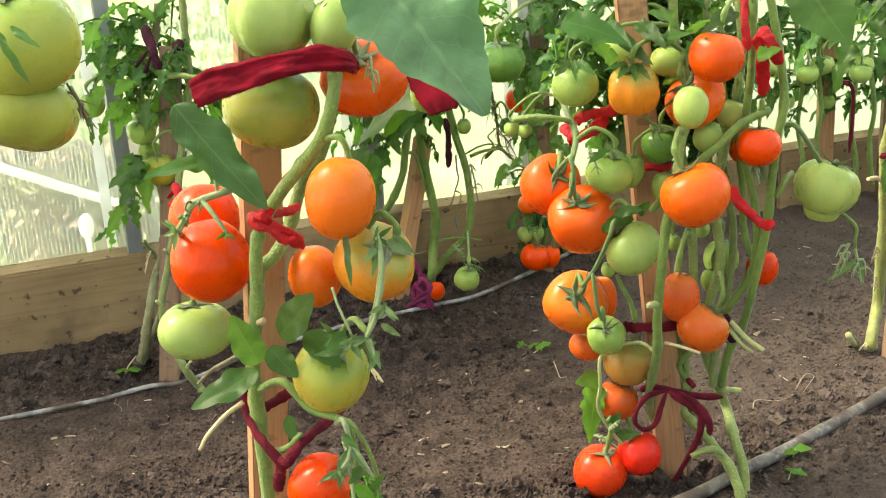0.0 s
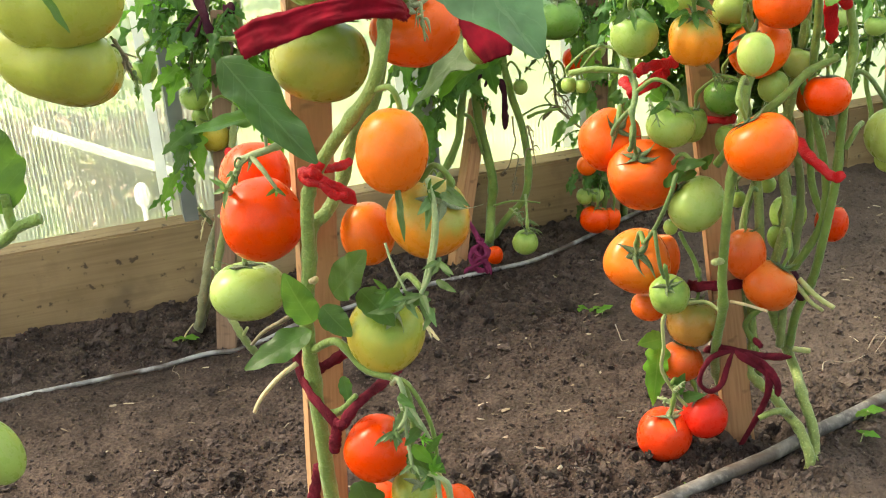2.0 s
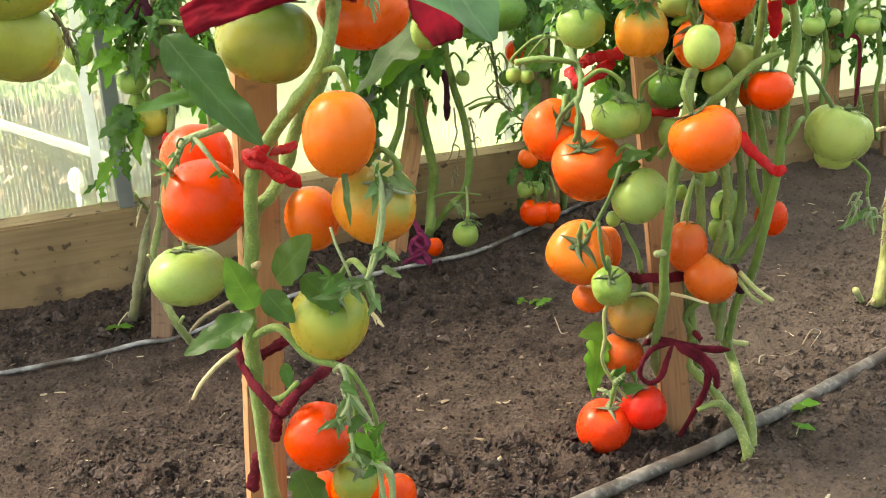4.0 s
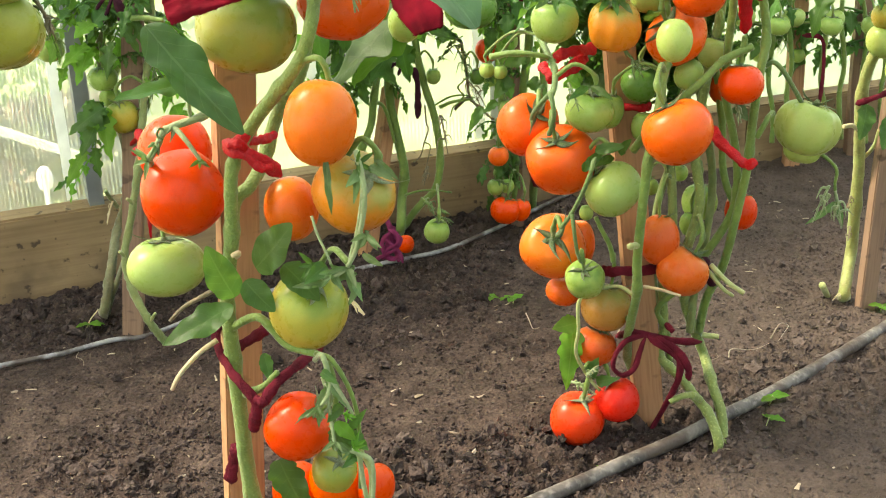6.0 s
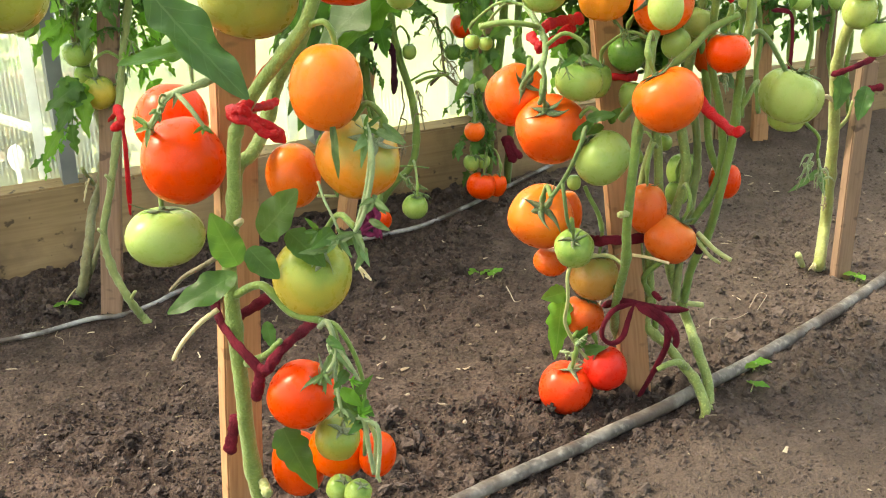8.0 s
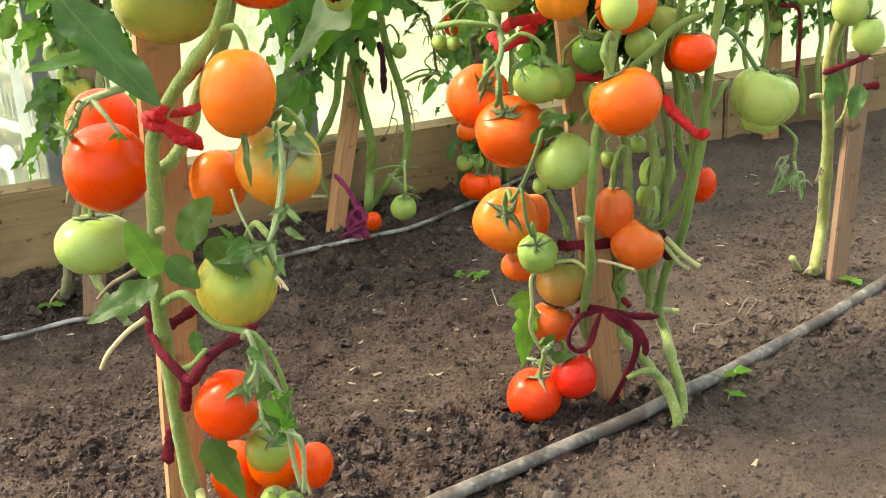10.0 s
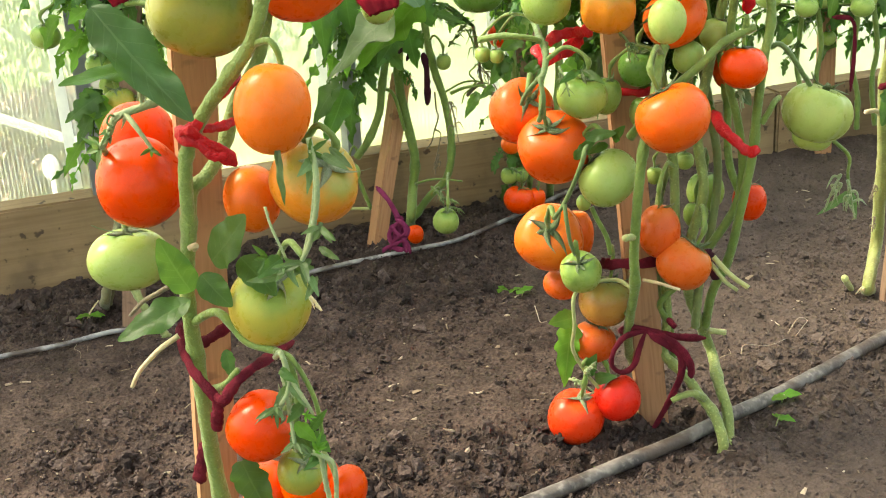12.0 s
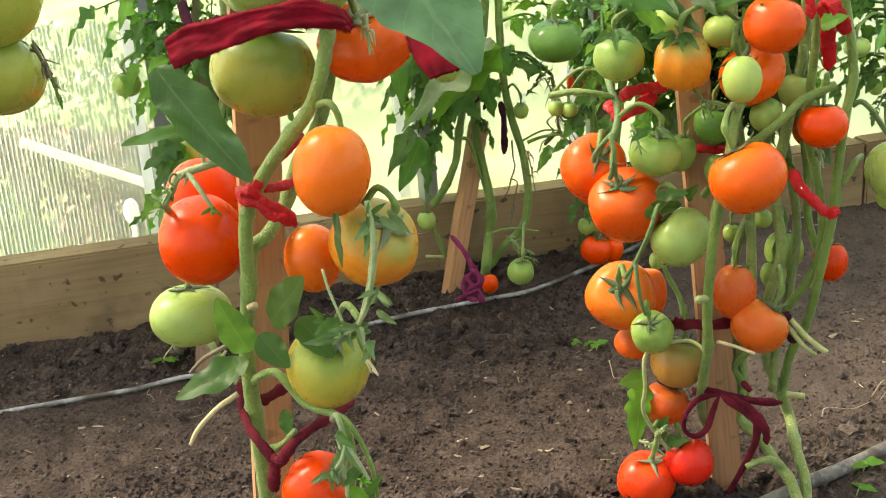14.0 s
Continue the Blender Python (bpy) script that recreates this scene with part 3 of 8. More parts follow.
box(bm, (-0.0035, -0.0012, -0.03), (0.0035, 0.0012, 0.1336), Matrix.Identity(4), 0.0006)
part("stalk", bm, WHITE_BAR, label_tag, smooth=False)


# ---- plants: shared shapes ----
def tomato_mesh(shape, colour, cache={}):
    if (shape, colour) in cache:
        return cache[shape, colour]
    lobes, k, dimple, bottom = {"globe": (0.022, 5, 0.075, 0.0), "oval": (0.006, 3, 0.02, 0.0), "beef": (0.07, 6, 0.10, 0.02),
                                "flat": (0.03, 7, 0.08, 0.03), "heart": (0.035, 3, 0.07, 0.0)}[shape]
    bm = bmesh.new()
    rows, cols, rings = 20, 36, []
    for i in range(1, rows):
        th = math.pi * i / rows
        ring = []
        for j in range(cols):
            ph = 2 * math.pi * j / cols
            bulge = 1 + lobes * math.sin(th) ** 0.7 * (math.cos(k * ph + 0.5 * math.sin(2 * ph)) - 0.4) * (1.25 - 0.6 * th / math.pi)
            bulge *= 1 + 0.02 * math.sin(ph + 1.0) + 0.012 * math.sin(2 * ph + th * 2)
            r = 0.5 * math.sin(th) ** (0.86 if shape != "oval" else 0.95) * bulge
            z = 0.5 * math.cos(th) - dimple * math.exp(-(th / 0.42) ** 2) + bottom * math.exp(-((math.pi - th) / 0.4) ** 2)
            ring.append(bm.verts.new((r * math.cos(ph), r * math.sin(ph), z)))
        rings.append(ring)
    top, low = bm.verts.new((0, 0, 0.5 - dimple)), bm.verts.new((0, 0, -0.5 + bottom))
    for a, b in zip(rings, rings[1:]):
        for j in range(cols):
            bm.faces.new((a[j], b[j], b[(j + 1) % cols], a[(j + 1) % cols]))
    for j in range(cols):
        bm.faces.new((top, rings[0][j], rings[0][(j + 1) % cols]))
        bm.faces.new((low, rings[-1][(j + 1) % cols], rings[-1][j]))
    cache[shape, colour] = mesh_of("tomato", bm, SKIN[colour])
    return cache[shape, colour]


def calyx_mesh(kind, variant, cache={}):
    if (kind, variant) in cache:
        return cache[kind, variant]
    bm = bmesh.new()
    rnd = random.Random(kind * 17 + variant * 5 + 3)
    count = 6 if (kind + variant) % 2 else 5
    for i in range(count):
        a = 2 * math.pi * i / count + rnd.uniform(-0.3, 0.3)
        out, across = Vector((math.cos(a), math.sin(a), 0)), Vector((-math.sin(a), math.cos(a), 0))
        reach, lift, bend = rnd.uniform(0.20, 0.42), rnd.uniform(-0.04, 0.42), rnd.uniform(-0.26, 0.26)
        twist = rnd.uniform(-1.2, 1.2)
        last = None
        for k in range(9):
            t = k / 8
            wide = 0.062 * (0.60 + 0.60 * min(t * 3, 1)) * (1 - t) ** 0.8 + 0.003
            flat_ = across * math.cos(twist * t) + Vector((0, 0, math.sin(twist * t)))
            c = out * (0.02 + reach * t * (1 - 0.25 * t * max(lift, 0))) + across * bend * t * t + Vector((0, 0, 0.445 + 0.05 * t - 0.14 * t * t + lift * 0.75 * t ** 2.4))
            row = [bm.verts.new(c - flat_ * wide), bm.verts.new(c + Vector((0, 0, -0.012))), bm.verts.new(c + flat_ * wide), bm.verts.new(c + Vector((0, 0, 0.006)))]
            if last:
                for m in range(4):
                    bm.faces.new((last[m], last[(m + 1) % 4], row[(m + 1) % 4], row[m]))
            last = row
    sweep(bm, [Vector((0, 0, 0.40)), Vector((0, 0, 0.46)), Vector((0.01, 0.01, 0.52))], lambda t: 0.062 - 0.030 * t, 8)
    cache[kind, variant] = mesh_of("calyx", bm, SEPAL_GREY if kind >= 2 else SEPAL)
    return cache[kind, variant]


def fuzz(bm, line, radius, per_metre, long, seed):
    """Short fine hairs that stand out from a line."""
    rnd = random.Random(seed)
    for a, b in zip(line, line[1:]):
        way = (b - a).normalized()
        one = way.orthogonal().normalized()
        two = way.cross(one)
        for _ in range(int((b - a).length * per_metre + rnd.random())):
            g = rnd.uniform(0, 6.283)
            out = one * math.cos(g) + two * math.sin(g)
            foot = a.lerp(b, rnd.random()) + out * radius * 0.9
            top = foot + (out + way * rnd.uniform(-0.5, 0.5)).normalized() * long * rnd.uniform(0.5, 1.2)
            wide = way.cross(out) * 0.00016
            p, q, r, e = bm.verts.new(foot - wide), bm.verts.new(foot + wide), bm.verts.new(foot + way * 0.00018), bm.verts.new(top)
            bm.faces.new((p, q, e)), bm.faces.new((q, r, e)), bm.faces.new((r, p, e))


STEM_POINTS = {}


def stem(plant, points, r0, r1, mat=None, name="stem", wobble=0.05, knots=True):
    line = curve_points(points, 9)
    bm = bmesh.new()
    seed = len(STEM_POINTS.get(plant.name, ()))
    swell = random.Random(seed).uniform(0, 6)
    joints = 3 + len(points) * 0.8
    sweep(bm, line, lambda t: (r0 + (r1 - r0) * t) * (1 + (0.22 * max(0, math.sin(t * joints * 2 + swell)) ** 14 if knots and r0 > 0.003 else 0)), 12, wobble, seed=seed)
    if mat in (None, STEM_FUZZY, STEM_BASE, SEPAL_GREY, SEPAL):
        fuzz(bm, line, min(r0, r1), 5200 if mat in (STEM_FUZZY, STEM_BASE) else 2200, 0.0018, seed)
    STEM_POINTS.setdefault(plant.name, []).extend(line)
    return part(name, bm, mat or STEM, plant)


def tomato(plant, colour, shape, at, w, h, pole=(0, 0, 1), calyx=0, stalk=True):
    ob = part("tomato", tomato_mesh(shape, colour), None, plant)
    at, pole = Vector(at), Vector(pole).normalized()
    spin = (at.x * 37.0 + at.z * 91.0) % 6.28
    turn = pole.to_track_quat("Z", "Y").to_matrix().to_4x4() @ Matrix.Rotation(spin, 4, "Z")
    ob.matrix_local = Matrix.Translation(at) @ turn @ Matrix.Diagonal((w, w, h, 1))
    ob["label"] = {"red": "ripe red tomato", "scarlet": "ripe orange-red tomato", "orange": "orange tomato", "rust": "rusty orange tomato", "amber": "amber tomato with green shoulders",
                   "tan": "half-ripe brownish tomato", "olive": "yellow-green unripe tomato", "lime": "large pale yellow-green unripe tomato", "green": "green unripe tomato", "pale": "pale green unripe tomato",
                   "leafgreen": "bright green unripe tomato", "moss": "olive-green unripe tomato with dark green shoulders", "vermilion": "ripe vermilion tomato", "ripe": "fully ripe red tomato", "dark": "dark green unripe tomato"}[colour]
    if calyx is not None:
        part("calyx", calyx_mesh(calyx, int(abs(at.x * 977 + at.z * 613)) % 4), None, ob)
    near = STEM_POINTS.get(plant.name)
    if stalk and near:
        a = at + pole * h * 0.44
        b = a + pole * min(0.02, h * 0.3) + Vector((0, 0, 0.006))
        goal = min(near, key=lambda q: (q - b).length + 1.2 * max(0, b.z - q.z))
        mid_ = b.lerp(goal, 0.5) + Vector((0, 0, 0.012))
        bm = bmesh.new()
        r = 0.0011 + w * 0.016
        sweep(bm, curve_points([a, b, mid_, goal], 5), lambda t: r * (0.9 + 0.35 * t + 0.7 * math.exp(-((t - 0.3) / 0.07) ** 2)), 7, 0.05)
        part("fruit_stalk", bm, STEM, plant)
    return ob


def blade(bm, uv, base, tip, width, up=(0, 0, 1), sag=0.0, fold=0.25, lobes=0.0, teeth=4, n=14, seed=0, ripple=0.04, puff=0.02):
    """One leaf blade from base to tip: a folded midrib, forward-pointing teeth, quilting between the side veins, a sag."""
    rnd = random.Random(seed)
    base, tip, up = Vector(base), Vector(tip), Vector(up).normalized()
    way = tip - base
    length = way.length
    side = way.cross(up).normalized()
    normal = side.cross(way).normalized()
    f1, f2, f3 = rnd.uniform(0, 6), rnd.uniform(0, 6), rnd.uniform(0, 1)
    bend = rnd.uniform(-0.12, 0.12) * (lobes > 0.02)
    grid = []
    m = 4
    for i in range(n + 1):
        u = i / n
        prof = max(math.sin(math.pi * (u ** (0.72 if lobes > 0.1 else 0.8)) * 0.985 + 0.012), 0.0) ** (0.85 if lobes > 0.1 else 0.75)
        row = []
        for j in range(-m, m + 1):
            v = j / m
            saw = (u * teeth + (f3 if v < 0 else f3 * 0.4)) % 1.0
            notch = (1.0 - saw / 0.72) if saw < 0.72 else (saw - 0.72) / 0.28
            edge = 1 + lobes * (0.35 - 1.6 * notch ** 1.6 + 0.22 * math.sin(u * 23 + f2 + v)) * (0.45 + 0.55 * (1 - u)) * v * v
            hw = width * 0.5 * prof * edge
            lift = fold * abs(v) * hw - sag * length * u * u + ripple * length * (math.sin(u * 9 + f1 + v * 2) + math.sin(u * 17 + f2) * abs(v)) * abs(v) * prof
            lift += puff * width * abs(math.sin(math.pi * (u * 7 - 1.6 * abs(v)))) * (1 - v * v) * prof
            sweep_back = -0.12 * length * abs(v) * prof * (1 if lobes > 0.1 else 0.25)
            row.append(bm.verts.new(base + way * u + way.normalized() * sweep_back + side * (hw * v + bend * length * u * u) + normal * lift))
        grid.append(row)
    for i in range(n):
        for j in range(2 * m):
            face = bm.faces.new((grid[i][j], grid[i][j + 1], grid[i + 1][j + 1], grid[i + 1][j]))
            for loop, (a, b) in zip(face.loops, ((i, j), (i, j + 1), (i + 1, j + 1), (i + 1, j))):
                loop[uv].uv = (a / n, b / (2 * m))


def single_leaf(plant, base, tip, width, mat="mid", up=(0, -0.4, 1), sag=0.1, fold=0.25, lobes=0.12, teeth=5, seed=1, ripple=0.03, stalk=None, puff=0.035):
    bm = bmesh.new()
    uv = bm.loops.layers.uv.new("UVMap")
    blade(bm, uv, base, tip, width, up, sag, fold, lobes, teeth, 34, seed, ripple, puff)
    ob = part("leaf", bm, LEAF[mat], plant)
    if stalk:
        bm = bmesh.new()
        sweep(bm, curve_points([*stalk, base], 6), lambda t: 0.0024 - 0.0008 * t, 7, 0.05)
        part("leaf_stalk", bm, STEM, plant)
    return ob


def compound_leaf(plant, base, tip, mat="mid", size=1.0, seed=0, sag=0.25, lobes=0.3, pairs=3):
    """A tomato leaf: a sagging rachis with pairs of lobed leaflets and one at its end."""
    rnd = random.Random(seed)
    base, tip = Vector(base), Vector(tip)
    length = (tip - base).length
    mid_ = base.lerp(tip, 0.5) + Vector((0, 0, sag * length))
    line = curve_points([base, mid_, tip], 8)
    bm = bmesh.new()
    uv = bm.loops.layers.uv.new("UVMap")
    sweep(bm, line, lambda t: 0.0020 * size * (1.2 - 0.8 * t), 5)
    flat = (tip - base).cross(Vector((0, 0, 1)))
    flat = flat.normalized() if flat.length > 0.01 else Vector((1, 0, 0))
    for k in range(pairs * 2):
        small = k % 2
        t = 0.26 + 0.62 * k / (pairs * 2 - 1)
        c = line[int(t * (len(line) - 1))]
        for s in (-1, 1):
            reach = length * rnd.uniform(0.30, 0.46) * size * (1.1 - 0.3 * t) * (0.45 if small else 1.0)
            goal = c + flat * s * reach * 0.8 + (tip - base).normalized() * reach * rnd.uniform(0.1, 0.6) - Vector((0, 0, reach * rnd.uniform(0.0, 0.85)))
            foot = c.lerp(goal, 0.14)
            sweep(bm, [c, foot], lambda t: 0.0009 * size, 4)
            blade(bm, uv, foot, goal, reach * rnd.uniform(0.42, 0.58), (rnd.uniform(-.6, .6), rnd.uniform(-.8, 0.2), 1), rnd.uniform(0.05, 0.4), rnd.uniform(0.2, 0.6), lobes * 1.5, rnd.choice((3, 4)), 10 if small else 18, rnd.random(), 0.08, 0.07)
    end = line[-1]
    way = (line[-1] - line[-4]).normalized()
    blade(bm, uv, end, end + way * length * 0.42 * size - Vector((0, 0, length * 0.12)), length * 0.25 * size, (0, -0.3, 1), 0.25, 0.35, lobes * 1.5, 4, 20, seed, 0.08, 0.07)
    return part("leaf", bm, LEAF[mat], plant)


def foliage(plant, centre, spread_, count, seed, mats=("mid", "deep", "bright"), size=0.11):
    """Compound leaves that start at the stems round a place."""
    rnd = random.Random(seed)
    near = STEM_POINTS[plant.name]
    for i in range(count):
        c = Vector(centre) + Vector([rnd.uniform(-1, 1) * s for s in spread_])
        root = min(near, key=lambda q: (q - c).length)
        if (c - root).length > 0.10:
            c = root + (c - root).normalized() * rnd.uniform(0.04, 0.10)
        way = c - root
        way = way.normalized() if way.length > 0.02 else Vector((rnd.uniform(-1, 1), rnd.uniform(-1, 0.4), 0.2)).normalized()
        reach = size * rnd.uniform(0.7, 1.3)
        tip = c + way * reach * 0.4 - Vector((0, 0, reach * rnd.uniform(0.0, 0.7)))
        compound_leaf(plant, root, tip, rnd.choice(mats), 1.0 if (tip - root).length < 0.2 else 0.7, seed * 50 + i, rnd.uniform(0.05, 0.3), rnd.uniform(0.2, 0.4), rnd.choice((2, 3)))


def stake(points, width, depth, turn, label, mat, top_cut=False):
    """A squared wooden stake driven into the soil, from the foot to the head."""
    foot, head = Vector(points[0]), Vector(points[1])
    way = head - foot
    foot = foot - way.normalized() * 0.06
    long = (head - foot).length
    bm = bmesh.new()
    box(bm, (-width / 2, -depth / 2, 0), (width / 2, depth / 2, long), Matrix.Identity(4), 0.0015)
    bmesh.ops.subdivide_edges(bm, edges=[e for e in bm.edges if e.calc_length() > 0.2], cuts=14)
    for v in bm.verts:
        v.co.x += noise.noise((v.co.z * 9, v.co.x * 30, foot.x * 7)) * 0.0012
        v.co.y += noise.noise((v.co.z * 9, v.co.y * 30, foot.x * 7 + 4)) * 0.0012
    ob = part("garden_stake", bm, mat, None, smooth=False)
    ob.matrix_world = Matrix.Translation(foot) @ Vector((0, 0, 1)).rotation_difference(way.normalized()).to_matrix().to_4x4() @ pose(0, 0, 0, 0, 0, turn)
    return tagged(ob, label, "garden stake", "plant stakes")


def strand(points, width, thick, mat, seed):
    """One crumpled strand of cloth or yarn with tapering ends."""
    bm = bmesh.new()
    line = curve_points(points, 16)
    across = (line[-1] - line[0]).cross(Vector((0, 1, -0.35)))
    across = across if across.length > 0.001 else Vector((1, 0, 0))
    sweep(bm, line, lambda t: width / 2 * min(1, 0.35 + 9 * t, 0.35 + 9 * (1 - t)) * (1 + 0.12 * math.sin(t * 9 + seed) + 0.07 * math.sin(t * 31 + 2 * seed)), 18, 0.0, thick / width, seed + 1, across.normalized())
    for v in bm.verts:
        q = v.co * 130
        v.co += Vector((noise.noise(q), noise.noise(q + Vector((7, 0, 0))), noise.noise(q + Vector((0, 9, 0))))) * min(width * (0.08 if mat == BURGUNDY else 0.10), 0.0016)
        v.co += Vector((noise.noise(q * 3.1), 0, noise.noise(q * 3.1 + Vector((0, 4, 0))))) * min(width * 0.05, 0.0005)
    if mat in (BURGUNDY, MAGENTA):
        fuzz(bm, line, min(width, thick) * 0.45, 2600, 0.0015, seed)
    return bm


def tie(name, label, mat, strands, category="tie"):
    """A cloth tie of one or more strands, each (points, width, thickness)."""
    if len(strands) == 1:
        return tagged(part(name, strand(*strands[0], mat, 0), mat, None), label, category, "cloth ties")
    ob = thing(name, label, category, group="cloth ties")
    for i, (points, width, thick) in enumerate(strands):
        part("strand", strand(points, width, thick, mat, i), mat, ob)
    return ob


def cloth_band(bm, points, widths, thick, seed, side=(0.05, 0.25, 1)):
    """A crumpled strip of thick cloth along a line, its width given at each point, with lengthwise folds and frayed ends."""
    line, wide = curve_points(points, 14), curve_points([(w, 0, 0) for w in widths], 14)
    side, rings, low, high = Vector(side), [], [], []
    n, cols = len(line), 22
    for i, c in enumerate(line):
        way = (line[min(i + 1, n - 1)] - line[max(i - 1, 0)]).normalized()
        side = (side - way * side.dot(way)).normalized()
        out = side.cross(way).normalized()
        out = -out if out.y > 0 else out
        ring = []
        for k in range(2 * cols):
            front = k < cols
            v = (k / (cols - 1) if front else (2 * cols - 1 - k) / (cols - 1)) * 2 - 1
            fray = 1 + 0.10 * noise.noise((c.x * 160, v * 0.6, seed)) + 0.05 * noise.noise((c.x * 520, v, seed))
            ridge = 0.0030 * noise.noise((c.x * 38, v * 2.1 + 1.3 * noise.noise((c.x * 22, 0, seed)), seed)) + 0.0006 * noise.noise((c.x * 170, v * 5, seed))
            depth = (thick / 2 * math.sqrt(max(1 - v ** 4, 0.04))) * (1 if front else -1)
            end = 0.0022 * noise.noise((v * 7, seed, 3.0)) if i in (0, n - 1) else 0
            ring.append(bm.verts.new(c + side * v * wide[i].x / 2 * fray + out * (depth + ridge) + way * end))
        rings.append(ring)
        low.append(ring[0].co.copy())
        high.append(ring[cols - 1].co.copy())
    m = 2 * cols
    for a, b in zip(rings, rings[1:]):
        for k in range(m):
            bm.faces.new((a[k], a[(k + 1) % m], b[(k + 1) % m], b[k]))
    bm.faces.new(rings[0][::-1])
    bm.faces.new(rings[-1])
    bmesh.ops.recalc_face_normals(bm, faces=bm.faces[:])
    for edge in (low, high):
        fuzz(bm, edge, 0.0004, 5000, 0.0016, seed)


HOSE_LINES = []


def hose(points, radius, mat, label):
    bm = bmesh.new()
    line = curve_points(points, 10)
    HOSE_LINES.extend(line)
    sweep(bm, line, lambda t: radius, 16, 0.035)
    return tagged(part("hose", bm, mat, None), label, "garden hose")


def wisps(plant, base, tip, count, seed, mat=None, name="withered_calyx", r=0.0006, loose=0.5):
    """Thin curling strands of a dried flower truss."""
    rnd = random.Random(seed)
    base, tip = Vector(base), Vector(tip)
    long = (tip - base).length
    bm = bmesh.new()
    for _ in range(count):
        start = base.lerp(tip, rnd.uniform(0, 0.7))
        reach = long * rnd.uniform(0.16, 0.38)
        way = ((tip - base).normalized() + Vector([rnd.uniform(-1, 1) * loose * 2 for _ in range(3)])).normalized()
        a = start + way * reach * 0.4 + Vector((rnd.uniform(-1, 1), rnd.uniform(-1, 1), 0.6)) * reach * 0.4
        b = start + way * reach + Vector((rnd.uniform(-1, 1), rnd.uniform(-1, 1), -0.8)) * reach * 0.45
        k = rnd.uniform(0.7, 1.7)
        sweep(bm, curve_points([start, a, b], 5), lambda t: r * k * (1.25 + 0.8 * math.sin(math.pi * t) - t), 5, 0.1, 0.6)
    sweep(bm, curve_points([base, base.lerp(tip, 0.5) + Vector((0, 0, long * 0.08)), tip], 6), lambda t: r * 2.2 * (1.1 - 0.5 * t), 6, 0.1)
    return part(name, bm, mat or SEPAL_GREY, plant)


def sepals(plant, at, way, size, seed, mat="silver", count=6, name="spent_calyx"):
    """A spent flower's calyx: narrow folded sepals that splay round a direction."""
    rnd = random.Random(seed)
    at, way = Vector(at), Vector(way).normalized()
    one = way.orthogonal().normalized()
    two = way.cross(one)
    bm = bmesh.new()
    uv = bm.loops.layers.uv.new("UVMap")
    for i in range(count):
        a = 6.283 * i / count + rnd.uniform(-0.35, 0.35)
        lean = rnd.uniform(0.35, 1.25)
        goal = (way * math.cos(lean) + (one * math.cos(a) + two * math.sin(a)) * math.sin(lean)) * size * rnd.uniform(0.7, 1.2)
        blade(bm, uv, at, at + goal, size * rnd.uniform(0.20, 0.30), (rnd.uniform(-0.5, 0.5), -1, 0.6), rnd.uniform(-0.1, 0.35), 0.5, 0.0, 3, 9, rnd.random(), 0.03)
    sweep(bm, [at - way * size * 0.16, at, at + way * size * 0.10], lambda t: size * (0.10 - 0.03 * t), 8)
    return part(name, bm, LEAF[mat], plant)


def seedling(at, size, seed):
    """A weed seedling: a short stalk with a few small leaves."""
    rnd = random.Random(seed)
    at = Vector(at)
    ob = thing("weed_seedling", "small green weed seedling growing from the soil", "weed seedling", at, "weed seedlings")
    bm = bmesh.new()
    sweep(bm, curve_points([(0, 0, -0.004), (size * 0.1, 0, size * 0.25), (size * 0.15, 0.0, size * 0.45)], 4), lambda t: size * 0.03, 6)
    part("stalk", bm, STEM_PALE, ob)
    for i in range(3):
        a = rnd.uniform(0, 6.28)
        bm = bmesh.new()
        uv = bm.loops.layers.uv.new("UVMap")
        c = Vector((size * 0.13, 0, size * 0.4))
        blade(bm, uv, c, c + Vector((math.cos(a), math.sin(a), rnd.uniform(-0.2, 0.3))) * size * rnd.uniform(0.5, 0.9), size * 0.58, (0, 0, 1), 0.15, 0.25, 0.0, 3, 10, i, 0.03)
        part("leaf", bm, LEAF["bright"], ob)
    return ob


# ---- hoses ----
hose([(-0.094, 0.805, 0.0075), (0.116, 0.931, 0.0075), (0.2114, 1.0066, 0.0075), (0.2753, 1.057, 0.0075), (0.332, 1.1036, 0.0075), (0.3919, 1.1522, 0.0075), (0.4391, 1.1981, 0.0075), (0.4876, 1.2404, 0.0075), (0.53, 1.2823, 0.0075), (0.587, 1.3398, 0.0075), (0.662, 1.4196, 0.0075), (0.7064, 1.4703, 0.0075), (0.884, 1.673, 0.0075), (1.239, 2.079, 0.0075)], 0.0073, HOSE, "thick grey muddy drip hose lying on the soil")
hose([(-0.968, 1.024, 0.004), (-0.537, 1.246, 0.007), (-0.3934, 1.3195, 0.0075), (-0.3455, 1.3441, 0.0078), (-0.2951, 1.3796, 0.0086), (-0.262, 1.3994, 0.0040), (-0.2252, 1.4285, 0.0075), (-0.1933, 1.4622, 0.012), (-0.0709, 1.5547, 0.0173), (0.0477, 1.6242, 0.0189), (0.0944, 1.65, 0.0193), (0.129, 1.6798, 0.0212), (0.1835, 1.7386, 0.0259), (0.2421, 1.8095, 0.0305), (0.2852, 1.8657, 0.032), (0.407, 2.018, 0.039), (0.539, 2.183, 0.047), (0.895, 2.628, 0.069), (1.506, 3.391, 0.105)], 0.0031, HOSE_PALE, "thin pale grey hose lying on the soil by the board")

